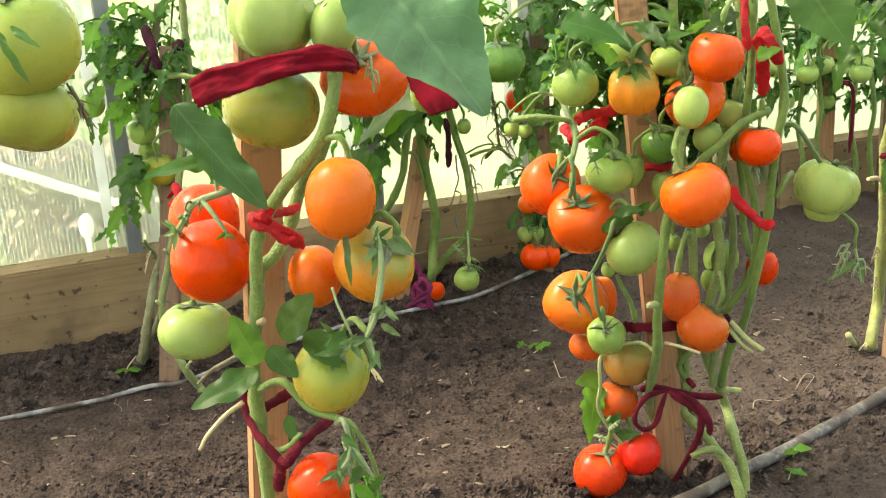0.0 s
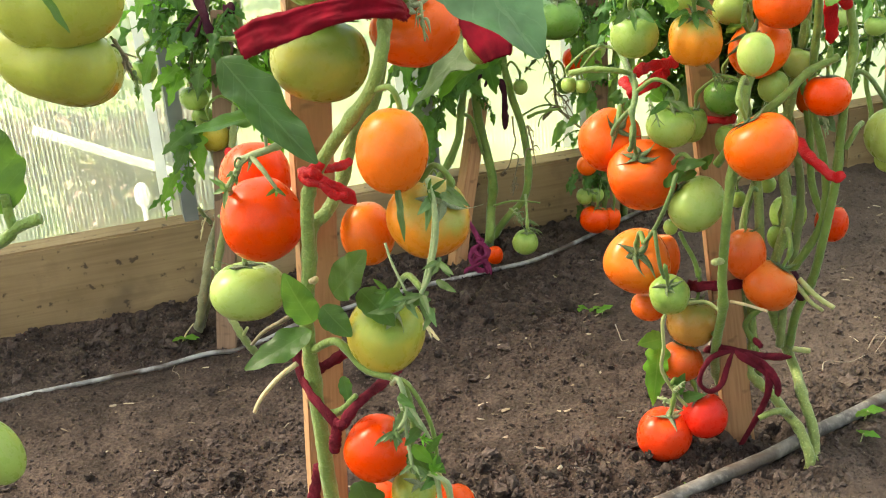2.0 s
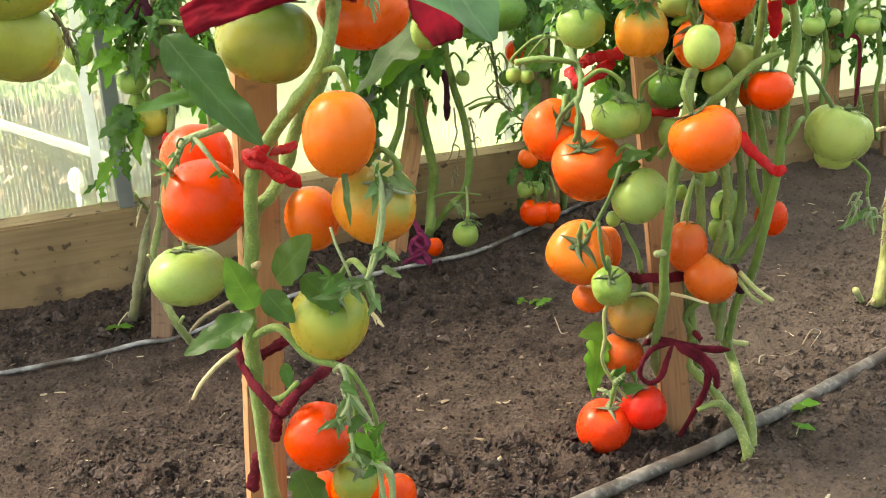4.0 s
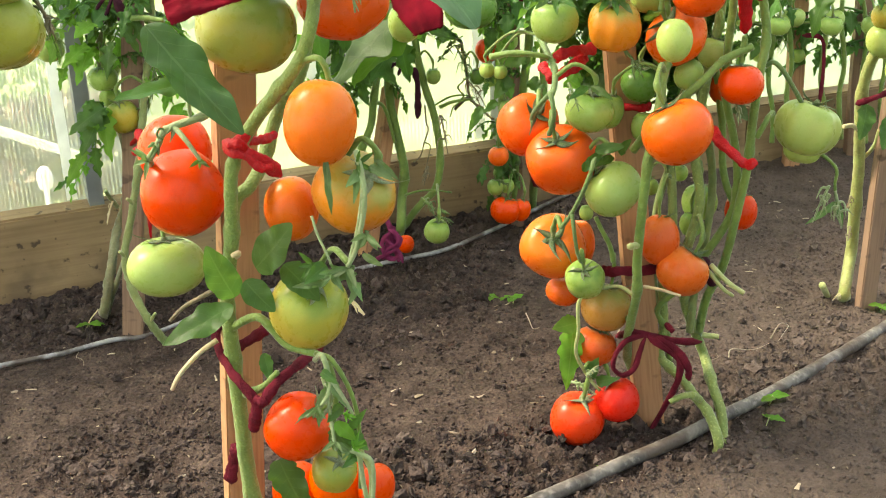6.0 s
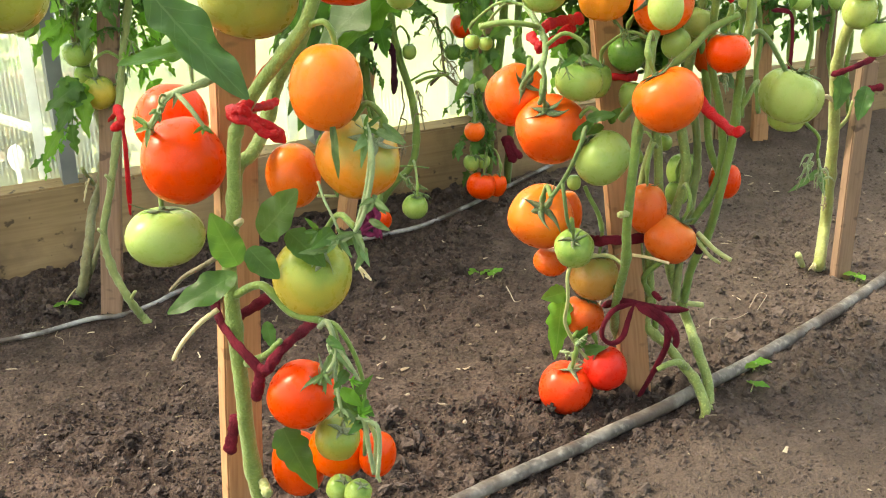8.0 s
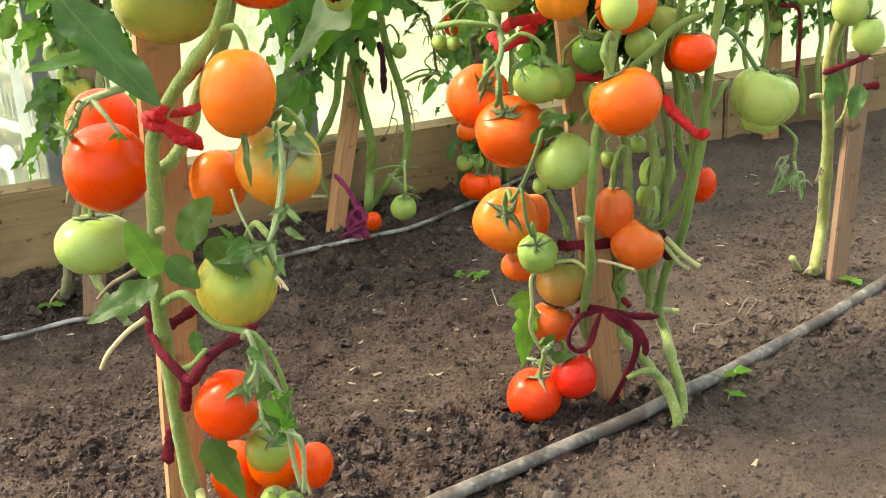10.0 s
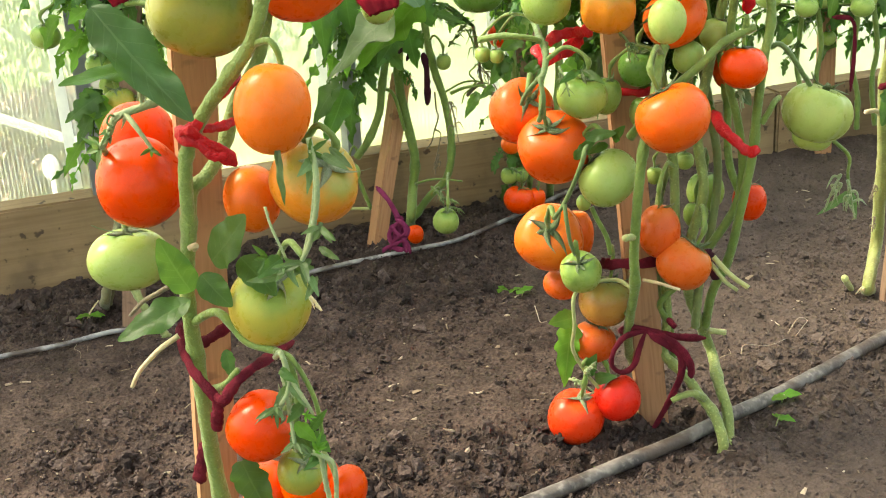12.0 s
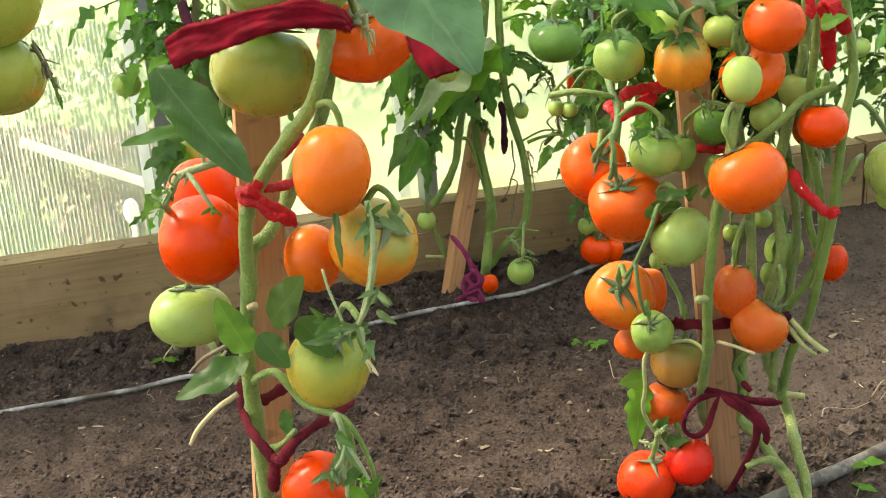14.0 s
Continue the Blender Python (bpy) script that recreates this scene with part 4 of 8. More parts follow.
# ---- stakes ----
stake([(-0.0152, 0.925, 0.0), (0.0891, 0.925, 1.45)], 0.032, 0.022, 28, "pale sawn pine stake that holds the front tomato plant", STAKE_WOOD)
stake([(0.3673, 1.198, -0.0248), (0.2303, 1.3307, 1.45)], 0.03, 0.02, 12, "pale sawn pine stake among the stems of a laden plant", STAKE_WOOD)
stake([(-0.2785, 1.4114, 0.0042), (-0.2558, 1.5093, 0.4273)], 0.026, 0.02, 10, "brown weathered stake by the edging board", STAKE_OLD)
stake([(-0.009, 1.64, 0.002), (0.03, 1.732, 0.242)], 0.0215, 0.0215, 42, "thin leaning pale stake by the edging board", STAKE_WOOD)
stake([(0.6611, 1.5002, 0.0), (0.6806, 1.5339, 0.2806)], 0.022, 0.017, 14, "leaning brown stake in the far bed", STAKE_OLD)
stake([(0.2037, 1.7771, 0.0233), (0.1859, 1.8905, 1.45)], 0.026, 0.02, 0, "brown stake among far tomato stems", STAKE_OLD)
stake([(0.6589, 2.03, 0.0551), (0.6207, 1.9505, 1.45)], 0.026, 0.02, 5, "pale stake at the end of the far row", STAKE_WOOD)
stake([(0.7713, 2.08, 0.0505), (0.7252, 1.9313, 1.45)], 0.026, 0.02, 5, "brown stake at the end of the far row", STAKE_OLD)

# ---- front plant ----
front_plant = thing("tomato_plant", "tomato plant with red, orange and green fruit, tied to a stake", "tomato plant", group="tomato plants")
stem(front_plant, [(0.0234, 0.88, 0.0392), (0.0125, 0.88, 0.0892), (0.0103, 0.875, 0.146), (0.0115, 0.87, 0.18), (0.0104, 0.87, 0.23), (0.0116, 0.865, 0.2709), (0.013, 0.865, 0.3035), (0.0211, 0.86, 0.3417), (0.0258, 0.865, 0.3748), (0.0375, 0.87, 0.3859), (0.0453, 0.89, 0.4009), (0.0557, 0.9, 0.4321), (0.0764, 0.9, 0.465), (0.0886, 0.91, 0.523), (0.0955, 0.92, 0.5908), (0.0929, 0.92, 0.6565)], 0.0068, 0.0042, STEM_FUZZY)
stem(front_plant, [(0.0226, 0.86, 0.3461), (0.027, 0.855, 0.391), (0.0323, 0.855, 0.4119), (0.0467, 0.855, 0.4362), (0.0674, 0.85, 0.4611), (0.086, 0.85, 0.4839), (0.0968, 0.85, 0.5102), (0.0984, 0.87, 0.5366), (0.1044, 0.88, 0.561)], 0.0052, 0.0046, STEM_FUZZY)
stem(front_plant, [(0.028, 0.87, 0.449), (0.016, 0.865, 0.444), (0.003, 0.86, 0.44), (-0.011, 0.857, 0.436), (-0.019, 0.857, 0.432), (-0.025, 0.858, 0.422), (-0.034, 0.862, 0.41)], 0.0031, 0.0025, SEPAL_GREY, name="truss_stalk")
stem(front_plant, [(0.0, 0.862, 0.461), (0.001, 0.86, 0.45), (0.001, 0.86, 0.44)], 0.0019, 0.0012, SEPAL_GREY, name="truss_stalk")
stem(front_plant, [(-0.011, 0.857, 0.436), (-0.001, 0.848, 0.429), (0.006, 0.845, 0.42), (0.01, 0.845, 0.413)], 0.0021, 0.0013, SEPAL_GREY, name="truss_stalk")
stem(front_plant, [(-0.017, 0.857, 0.433), (-0.02, 0.852, 0.436), (-0.022, 0.85, 0.431), (-0.018, 0.85, 0.428)], 0.0010, 0.0007, SEPAL, name="truss_stalk")
sepals(front_plant, (-0.035, 0.862, 0.409), (-0.5, -0.6, 0.2), 0.0150, 51, "silver", 5)
sepals(front_plant, (-0.024, 0.858, 0.423), (-0.6, -0.5, -0.5), 0.0130, 52, "silver", 5)
sepals(front_plant, (0.009, 0.845, 0.414), (0.5, -0.6, -0.6), 0.0110, 53, "mid", 4)
wisps(front_plant, (-0.012, 0.855, 0.436), (-0.027, 0.856, 0.418), 9, 54)
stem(front_plant, [(0.0879, 0.85, 0.4839), (0.1026, 0.84, 0.4876), (0.1081, 0.84, 0.4741), (0.1068, 0.84, 0.4548), (0.1162, 0.85, 0.416)], 0.0024, 0.0018, name="truss_stalk")
stem(front_plant, [(0.0116, 0.865, 0.2709), (0.0394, 0.85, 0.2872), (0.0615, 0.84, 0.269), (0.089, 0.83, 0.2649), (0.096, 0.83, 0.2511), (0.0979, 0.83, 0.2279), (0.0933, 0.83, 0.2041)], 0.0034, 0.0022, name="truss_stalk")
stem(front_plant, [(0.0187, 0.865, 0.213), (0.0385, 0.85, 0.2285), (0.0522, 0.84, 0.2457)], 0.0037, 0.0022, name="side_shoot")
stem(front_plant, [(0.0851, 0.83, 0.2671), (0.0999, 0.82, 0.2654), (0.1134, 0.82, 0.2335), (0.1161, 0.82, 0.1959), (0.112, 0.83, 0.1505)], 0.002, 0.0016, name="truss_stalk")
stem(front_plant, [(0.1279, 0.82, 0.4249), (0.1323, 0.81, 0.4084), (0.1274, 0.81, 0.3766), (0.1187, 0.81, 0.3479)], 0.0019, 0.0014, SEPAL_GREY, name="truss_stalk")
stem(front_plant, [(0.1157, 0.82, 0.1911), (0.1225, 0.82, 0.1719), (0.1198, 0.83, 0.1407), (0.1229, 0.83, 0.1255)], 0.002, 0.0014, STEM_PALE, name="truss_stalk")
tomato(front_plant, "red", "globe", (-0.0201, 0.885, 0.3753), 0.0655, 0.0655, (-0.35, 0.9, 0.55), None, False)
tomato(front_plant, "red", "globe", (-0.0433, 0.95, 0.3895), 0.0611, 0.0560, (-0.2, 0.7, 0.8), None, False)
tomato(front_plant, "pale", "heart", (-0.0468, 0.905, 0.3067), 0.0635, 0.0474, (0, 0.1, 1), 0)
tomato(front_plant, "orange", "oval", (0.1012, 0.835, 0.4438), 0.0523, 0.0617, (0.1, 0.1, 1), None, False)
tomato(front_plant, "orange", "oval", (0.064, 0.885, 0.3628), 0.0418, 0.0504, (-0.1, 0.2, 1), None, False)
tomato(front_plant, "amber", "globe", (0.1172, 0.865, 0.3822), 0.0645, 0.0529, (0.55, -0.45, 0.7), 2)
tomato(front_plant, "olive", "heart", (0.0775, 0.855, 0.292), 0.0615, 0.0596, (0.35, -0.42, 0.85), 2)
tomato(front_plant, "red", "globe", (0.0645, 0.845, 0.1958), 0.0535, 0.0552, (0.75, -0.25, 0.65), 2)
tomato(front_plant, "olive", "globe", (0.088, 0.85, 0.154), 0.0375, 0.0310, (0.5, -0.5, 0.8), 2, False)
tomato(front_plant, "vermilion", "globe", (0.082, 0.895, 0.116), 0.0500, 0.0480, (0.3, 0.2, 1), None, False)
tomato(front_plant, "vermilion", "oval", (0.046, 0.9, 0.099), 0.0460, 0.0580, (-0.1, 0.1, 1), None, False)
tomato(front_plant, "vermilion", "oval", (0.116, 0.88, 0.12), 0.0310, 0.0400, (0.2, 0.1, 1), None, False)
tomato(front_plant, "leafgreen", "globe", (0.087, 0.855, 0.103), 0.0235, 0.0230, (0.4, -0.3, 1), 2, False)
tomato(front_plant, "leafgreen", "globe", (0.103, 0.845, 0.105), 0.0225, 0.0240, (0.4, -0.3, 1), 2, False)
tomato(front_plant, "moss", "globe", (0.0414, 0.885, 0.5005), 0.0748, 0.0638, (0.2, 0.3, 1), 0)
tomato(front_plant, "pale", "beef", (0.0515, 0.875, 0.5683), 0.0622, 0.0593, (0, 0.1, 1), 0)
tomato(front_plant, "pale", "oval", (0.0979, 0.87, 0.5614), 0.0345, 0.0438, (0.2, 0, 1), 1)
tomato(front_plant, "scarlet", "flat", (0.11, 0.91, 0.515), 0.0687, 0.0481, (-0.1, -0.5, 0.8), 2)
tomato(front_plant, "leafgreen", "globe", (0.1407, 1.02, 0.476), 0.0279, 0.0326, (0, 0, 1), 0)
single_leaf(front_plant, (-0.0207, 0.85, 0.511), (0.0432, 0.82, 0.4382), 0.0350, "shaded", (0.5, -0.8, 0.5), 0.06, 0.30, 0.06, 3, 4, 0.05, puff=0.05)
single_leaf(front_plant, (0.0029, 0.86, 0.4663), (-0.035, 0.82, 0.4673), 0.018, "mid", (0.1, -0.6, 1), 0.12, 0.3, 0.05, 3, 5)
single_leaf(front_plant, (0.1314, 0.82, 0.6139), (0.213, 0.74, 0.5331), 0.0800, "glossy", (0.45, -0.8, 0.5), 0.10, 0.30, 0.09, 9, 6, 0.05, puff=0.07)
single_leaf(front_plant, (0.0436, 0.84, 0.332), (0.0783, 0.82, 0.3685), 0.0298, "mid", (-0.2, -1, 0.5), 0.05, 0.1, 0.04, 4, 7)
single_leaf(front_plant, (0.0256, 0.84, 0.3083), (0.0118, 0.82, 0.3544), 0.0251, "mid", (0.1, -1, 0.4), 0.05, 0.2, 0.06, 3, 8)
single_leaf(front_plant, (0.0233, 0.84, 0.3015), (-0.0215, 0.81, 0.2816), 0.0251, "mid", (-0.2, -0.8, 0.8), 0.08, 0.2, 0.09, 4, 9)
single_leaf(front_plant, (0.0344, 0.84, 0.3218), (0.0552, 0.83, 0.2997), 0.0208, "mid", (0.2, -1, 0.4), 0.05, 0.2, 0.06, 3, 10)
single_leaf(front_plant, (0.0646, 0.84, 0.3349), (0.093, 0.82, 0.3163), 0.0227, "mid", (0.2, -0.7, 0.8), 0.1, 0.2, 0.1, 4, 11)
single_leaf(front_plant, (0.0498, 0.83, 0.1746), (0.0695, 0.82, 0.1222), 0.027, "mid", (0, -1, 0.4), 0.05, 0.2, 0.14, 5, 12)
single_leaf(front_plant, (0.0377, 0.86, 0.252), (0.0446, 0.85, 0.2347), 0.0113, "deep", (0, -1, 0.4), 0.05, 0.2, 0.1, 4, 13)
single_leaf(front_plant, (0.0969, 0.82, 0.2098), (0.1137, 0.81, 0.1864), 0.0178, "mid", (0, -1, 0.4), 0.05, 0.2, 0.15, 4, 15)
single_leaf(front_plant, (0.1094, 0.82, 0.2049), (0.1235, 0.81, 0.1961), 0.0128, "mid", (0, -1, 0.4), 0.05, 0.2, 0.15, 4, 16)
single_leaf(front_plant, (0.1057, 0.82, 0.4239), (0.1084, 0.81, 0.3842), 0.0054, "silver", (0, -1, 0.3), 0.1, 0.3, 0.0, 3, 20)
single_leaf(front_plant, (0.1309, 0.82, 0.4214), (0.1245, 0.81, 0.3922), 0.0054, "silver", (0, -1, 0.3), 0.1, 0.3, 0.0, 3, 21)
single_leaf(front_plant, (0.1406, 0.82, 0.4213), (0.1563, 0.81, 0.4101), 0.0054, "silver", (0, -1, 0.3), 0.1, 0.3, 0.0, 3, 22)
single_leaf(front_plant, (0.1209, 0.82, 0.3422), (0.1094, 0.81, 0.3335), 0.0056, "silver", (0, -1, 0.3), 0.1, 0.3, 0.0, 3, 23)
single_leaf(front_plant, (0.1225, 0.82, 0.3357), (0.0978, 0.81, 0.3401), 0.0056, "silver", (0, -1, 0.3), 0.1, 0.3, 0.0, 3, 24)
single_leaf(front_plant, (0.1242, 0.82, 0.3292), (0.1165, 0.81, 0.316), 0.0056, "silver", (0, -1, 0.3), 0.1, 0.3, 0.0, 3, 25)
single_leaf(front_plant, (0.1273, 0.82, 0.3508), (0.1419, 0.81, 0.346), 0.0056, "silver", (0, -1, 0.3), 0.1, 0.3, 0.0, 3, 26)
single_leaf(front_plant, (0.0999, 0.82, 0.3294), (0.077, 0.81, 0.3295), 0.0057, "silver", (0, -1, 0.3), 0.1, 0.3, 0.0, 3, 27)
# withered side shoots and a cut one
stem(front_plant, [(0.019, 0.876, 0.097), (0.023, 0.868, 0.093), (0.025, 0.862, 0.094)], 0.0042, 0.0040, STEM_PALE, name="cut_shoot")
stem(front_plant, [(-0.0012, 0.87, 0.2582), (-0.0153, 0.86, 0.25), (-0.0275, 0.85, 0.2381), (-0.0356, 0.85, 0.2245)], 0.0022, 0.0016, DRY, name="dry_shoot")
stem(front_plant, [(0.0147, 0.87, 0.3095), (-0.0085, 0.87, 0.2957), (-0.0249, 0.87, 0.2864), (-0.0372, 0.87, 0.2745)], 0.0022, 0.0014, DRY_DARK, name="dry_shoot")
stem(front_plant, [(0.0155, 0.87, 0.3243), (0.0273, 0.855, 0.3374), (0.0238, 0.85, 0.3376)], 0.0028, 0.002, DRY, name="stub")
bm = bmesh.new()
cloth_band(bm, [(0.006, 0.82, 0.526), (0.022, 0.818, 0.533), (0.044, 0.816, 0.539), (0.064, 0.816, 0.544), (0.084, 0.817, 0.548), (0.097, 0.822, 0.549), (0.112, 0.835, 0.544), (0.114, 0.86, 0.535)], (0.021, 0.0225, 0.0205, 0.018, 0.0165, 0.0185, 0.015, 0.010), 0.0050, 1.0)
velvet = part("velvet_tie", bm, VELVET, None)
tagged(velvet, "crimson velvet band tied across the front plant", "tie", "cloth ties")
bm = bmesh.new()
cloth_band(bm, [(0.16, 0.875, 0.54), (0.165, 0.866, 0.53), (0.17, 0.858, 0.522), (0.175, 0.85, 0.513), (0.178, 0.846, 0.504)], (0.026, 0.031, 0.033, 0.028, 0.020), 0.0045, 4.0, (1, 0, 0.25))
part("band_end", bm, VELVET, velvet)
bm = bmesh.new()
cloth_band(bm, [(0.0904, 0.84, 0.5426), (0.0941, 0.88, 0.5402), (0.0855, 0.94, 0.5302)], (0.014, 0.015, 0.012), 0.005, 7.0)
part("band_loop", bm, VELVET, velvet)
tie("rag_tie", "scarlet knotted rag tied round the stem", SCARLET, [
    ([(0.025, 0.853, 0.426), (0.035, 0.845, 0.421), (0.046, 0.845, 0.418), (0.056, 0.848, 0.411), (0.066, 0.853, 0.399)], 0.0095, 0.0045),
    ([(0.032, 0.848, 0.423), (0.042, 0.85, 0.429), (0.045, 0.862, 0.435), (0.05, 0.88, 0.442), (0.057, 0.91, 0.449)], 0.0085, 0.0040),
    ([(0.025, 0.856, 0.417), (0.034, 0.843, 0.427), (0.041, 0.842, 0.426), (0.045, 0.848, 0.418)], 0.0070, 0.0045),
    ([(0.041, 0.86, 0.423), (0.049, 0.875, 0.42), (0.057, 0.89, 0.42)], 0.0070, 0.0040),
    ([(0.044, 0.842, 0.419), (0.053, 0.842, 0.409), (0.063, 0.845, 0.408)], 0.0060, 0.0035)], "tie")
tie("yarn_tie", "burgundy yarn tied low round stem and stake", BURGUNDY, [
    ([(-0.015, 0.925, 0.244), (-0.011, 0.9, 0.25), (-0.002, 0.875, 0.247), (0.013, 0.85, 0.241), (0.027, 0.84, 0.23), (0.037, 0.84, 0.216)], 0.0075, 0.006),
    ([(0.037, 0.838, 0.216), (0.047, 0.837, 0.232), (0.057, 0.845, 0.241), (0.063, 0.872, 0.237), (0.066, 0.905, 0.23), (0.07, 0.93, 0.225)], 0.0085, 0.0045),
    ([(0.004, 0.9, 0.236), (0.019, 0.888, 0.249), (0.031, 0.888, 0.257), (0.033, 0.91, 0.252)], 0.0085, 0.006),
    ([(0.035, 0.838, 0.222), (0.031, 0.842, 0.205), (0.026, 0.85, 0.188)], 0.0095, 0.006),
    ([(0.031, 0.84, 0.226), (0.04, 0.834, 0.223), (0.043, 0.84, 0.226)], 0.0065, 0.005)], "tie")
tie("yarn_tie", "burgundy yarn wound round the stake near the soil", BURGUNDY, [
    ([(-0.001, 0.895, 0.15), (-0.003, 0.89, 0.142), (-0.007, 0.888, 0.129), (-0.01, 0.89, 0.114)], 0.0105, 0.005)], "tie")

# ---- laden plant beside the hose ----
laden_plant = thing("tomato_plant", "tomato plant laden with red, orange and green fruit beside a hose", "tomato plant", group="tomato plants")
stem(laden_plant, [(0.4454, 1.1473, -0.034), (0.4414, 1.1513, -0.004), (0.4397, 1.165, 0.0024), (0.4386, 1.18, 0.0247), (0.4304, 1.2, 0.0482), (0.4262, 1.245, 0.0599), (0.4106, 1.235, 0.1024), (0.3998, 1.225, 0.1402), (0.3992, 1.215, 0.1927), (0.4112, 1.215, 0.2486), (0.4043, 1.225, 0.3059), (0.4142, 1.235, 0.3675), (0.4265, 1.245, 0.4333), (0.4257, 1.245, 0.499), (0.4099, 1.265, 0.6074)], 0.0058, 0.0048, STEM_BASE)
stem(laden_plant, [(0.44, 1.165, -0.0024), (0.4441, 1.16, -0.0064), (0.4449, 1.1374, -0.004)], 0.0042, 0.0016, STEM_OLD, name="root")
stem(laden_plant, [(0.4399, 1.165, -0.001), (0.4382, 1.16, -0.0071), (0.4325, 1.133, -0.004)], 0.0042, 0.0016, STEM_OLD, name="root")
stem(laden_plant, [(0.4387, 1.165, 0.0003), (0.4338, 1.16, -0.0022), (0.4277, 1.1467, -0.004)], 0.0042, 0.0016, STEM_OLD, name="root")
stem(laden_plant, [(0.4360, 1.1440, -0.0300), (0.433, 1.15, 0.005), (0.429, 1.16, 0.019), (0.422, 1.17, 0.032), (0.41, 1.18, 0.044), (0.397, 1.19, 0.059), (0.384, 1.2, 0.068), (0.375, 1.205, 0.08), (0.3788, 1.215, 0.1086), (0.3771, 1.215, 0.1545), (0.3841, 1.215, 0.2055), (0.3831, 1.225, 0.264), (0.3765, 1.235, 0.3213), (0.3669, 1.245, 0.3834), (0.3648, 1.245, 0.4458), (0.3562, 1.245, 0.5431)], 0.0056, 0.0044, STEM_BASE)
stem(laden_plant, [(0.3720, 1.2300, -0.0300), (0.3600, 1.2250, 0.0200), (0.3440, 1.2120, 0.0640), (0.3390, 1.1850, 0.1000), (0.3403, 1.165, 0.1352), (0.3446, 1.145, 0.1784), (0.3435, 1.135, 0.2188), (0.3463, 1.125, 0.2748), (0.3508, 1.13, 0.3181), (0.3605, 1.145, 0.3632), (0.3656, 1.165, 0.3907), (0.3725, 1.185, 0.4133), (0.3675, 1.205, 0.4688)], 0.0048, 0.0044)
stem(laden_plant, [(0.4183, 1.235, 0.0922), (0.4238, 1.225, 0.1367), (0.4378, 1.215, 0.1795), (0.4451, 1.205, 0.2271), (0.4547, 1.205, 0.2873), (0.4574, 1.205, 0.3341), (0.4611, 1.205, 0.3795), (0.4672, 1.215, 0.4161), (0.4626, 1.225, 0.458), (0.4476, 1.245, 0.5408)], 0.0046, 0.0042)
stem(laden_plant, [(0.4005, 1.215, 0.1607), (0.4197, 1.215, 0.1924), (0.4409, 1.215, 0.2297), (0.4475, 1.215, 0.2663), (0.4419, 1.215, 0.3141), (0.431, 1.215, 0.3606), (0.4313, 1.215, 0.4057), (0.4343, 1.215, 0.4495), (0.4345, 1.225, 0.5223)], 0.0044, 0.0039)
stem(laden_plant, [(0.3393, 1.175, 0.3159), (0.3643, 1.165, 0.3523), (0.4003, 1.165, 0.3846), (0.4221, 1.175, 0.4036), (0.4498, 1.185, 0.4144)], 0.0042, 0.0036, name="branch")
stem(laden_plant, [(0.3862, 1.215, 0.0681), (0.382, 1.215, 0.1019), (0.3708, 1.205, 0.1329), (0.3964, 1.205, 0.1586)], 0.0034, 0.0029, name="branch")
stem(laden_plant, [(0.4215, 1.235, 0.0888), (0.4399, 1.235, 0.0865)], 0.0031, 0.0029, STEM_PALE, name="branch")
stem(laden_plant, [(0.415, 1.172, 0.044), (0.404, 1.165, 0.053), (0.392, 1.16, 0.053), (0.382, 1.158, 0.048)], 0.0040, 0.0028, STEM_BASE, name="cut_shoot")
stem(laden_plant, [(0.462, 1.205, 0.319), (0.468, 1.205, 0.33), (0.473, 1.21, 0.338), (0.479, 1.22, 0.34)], 0.0030, 0.0026, name="branch")
stem(laden_plant, [(0.468, 1.212, 0.389), (0.475, 1.21, 0.393), (0.484, 1.21, 0.385), (0.494, 1.215, 0.37), (0.508, 1.23, 0.348)], 0.0024, 0.0024, SEPAL, name="truss_stalk")
stem(laden_plant, [(0.2028, 1.175, 0.4107), (0.2243, 1.165, 0.4162), (0.2509, 1.165, 0.4135), (0.2634, 1.185, 0.4034)], 0.0033, 0.0022, name="truss_stalk")
stem(laden_plant, [(0.248, 1.23, 0.42), (0.257, 1.185, 0.411), (0.264, 1.16, 0.4), (0.263, 1.14, 0.388), (0.26, 1.13, 0.383)], 0.0032, 0.0027, SEPAL, name="truss_stalk")
stem(laden_plant, [(0.261, 1.135, 0.386), (0.251, 1.14, 0.374), (0.244, 1.15, 0.362), (0.242, 1.155, 0.355)], 0.0022, 0.0024, SEPAL, name="truss_stalk")
stem(laden_plant, [(0.26, 1.13, 0.385), (0.263, 1.125, 0.369), (0.261, 1.13, 0.354), (0.258, 1.135, 0.345)], 0.0022, 0.0025, SEPAL, name="truss_stalk")
stem(laden_plant, [(0.331, 1.15, 0.33), (0.313, 1.13, 0.332), (0.301, 1.12, 0.325), (0.297, 1.115, 0.313), (0.289, 1.12, 0.29), (0.28, 1.13, 0.268), (0.27, 1.14, 0.249)], 0.0024, 0.0020, SEPAL, name="truss_stalk")
stem(laden_plant, [(0.28, 1.13, 0.268), (0.282, 1.125, 0.252), (0.285, 1.13, 0.229), (0.289, 1.135, 0.215)], 0.0020, 0.0018, SEPAL, name="truss_stalk")
stem(laden_plant, [(0.322, 1.165, 0.203), (0.318, 1.165, 0.221), (0.309, 1.165, 0.239), (0.304, 1.165, 0.251)], 0.0026, 0.0022, name="truss_stalk")
stem(laden_plant, [(0.3459, 1.155, 0.1679), (0.325, 1.165, 0.1763), (0.2897, 1.145, 0.1729), (0.2872, 1.145, 0.1355), (0.2852, 1.155, 0.1052), (0.2978, 1.165, 0.074), (0.3099, 1.165, 0.0573)], 0.002, 0.0018, STEM_PALE, name="truss_stalk")
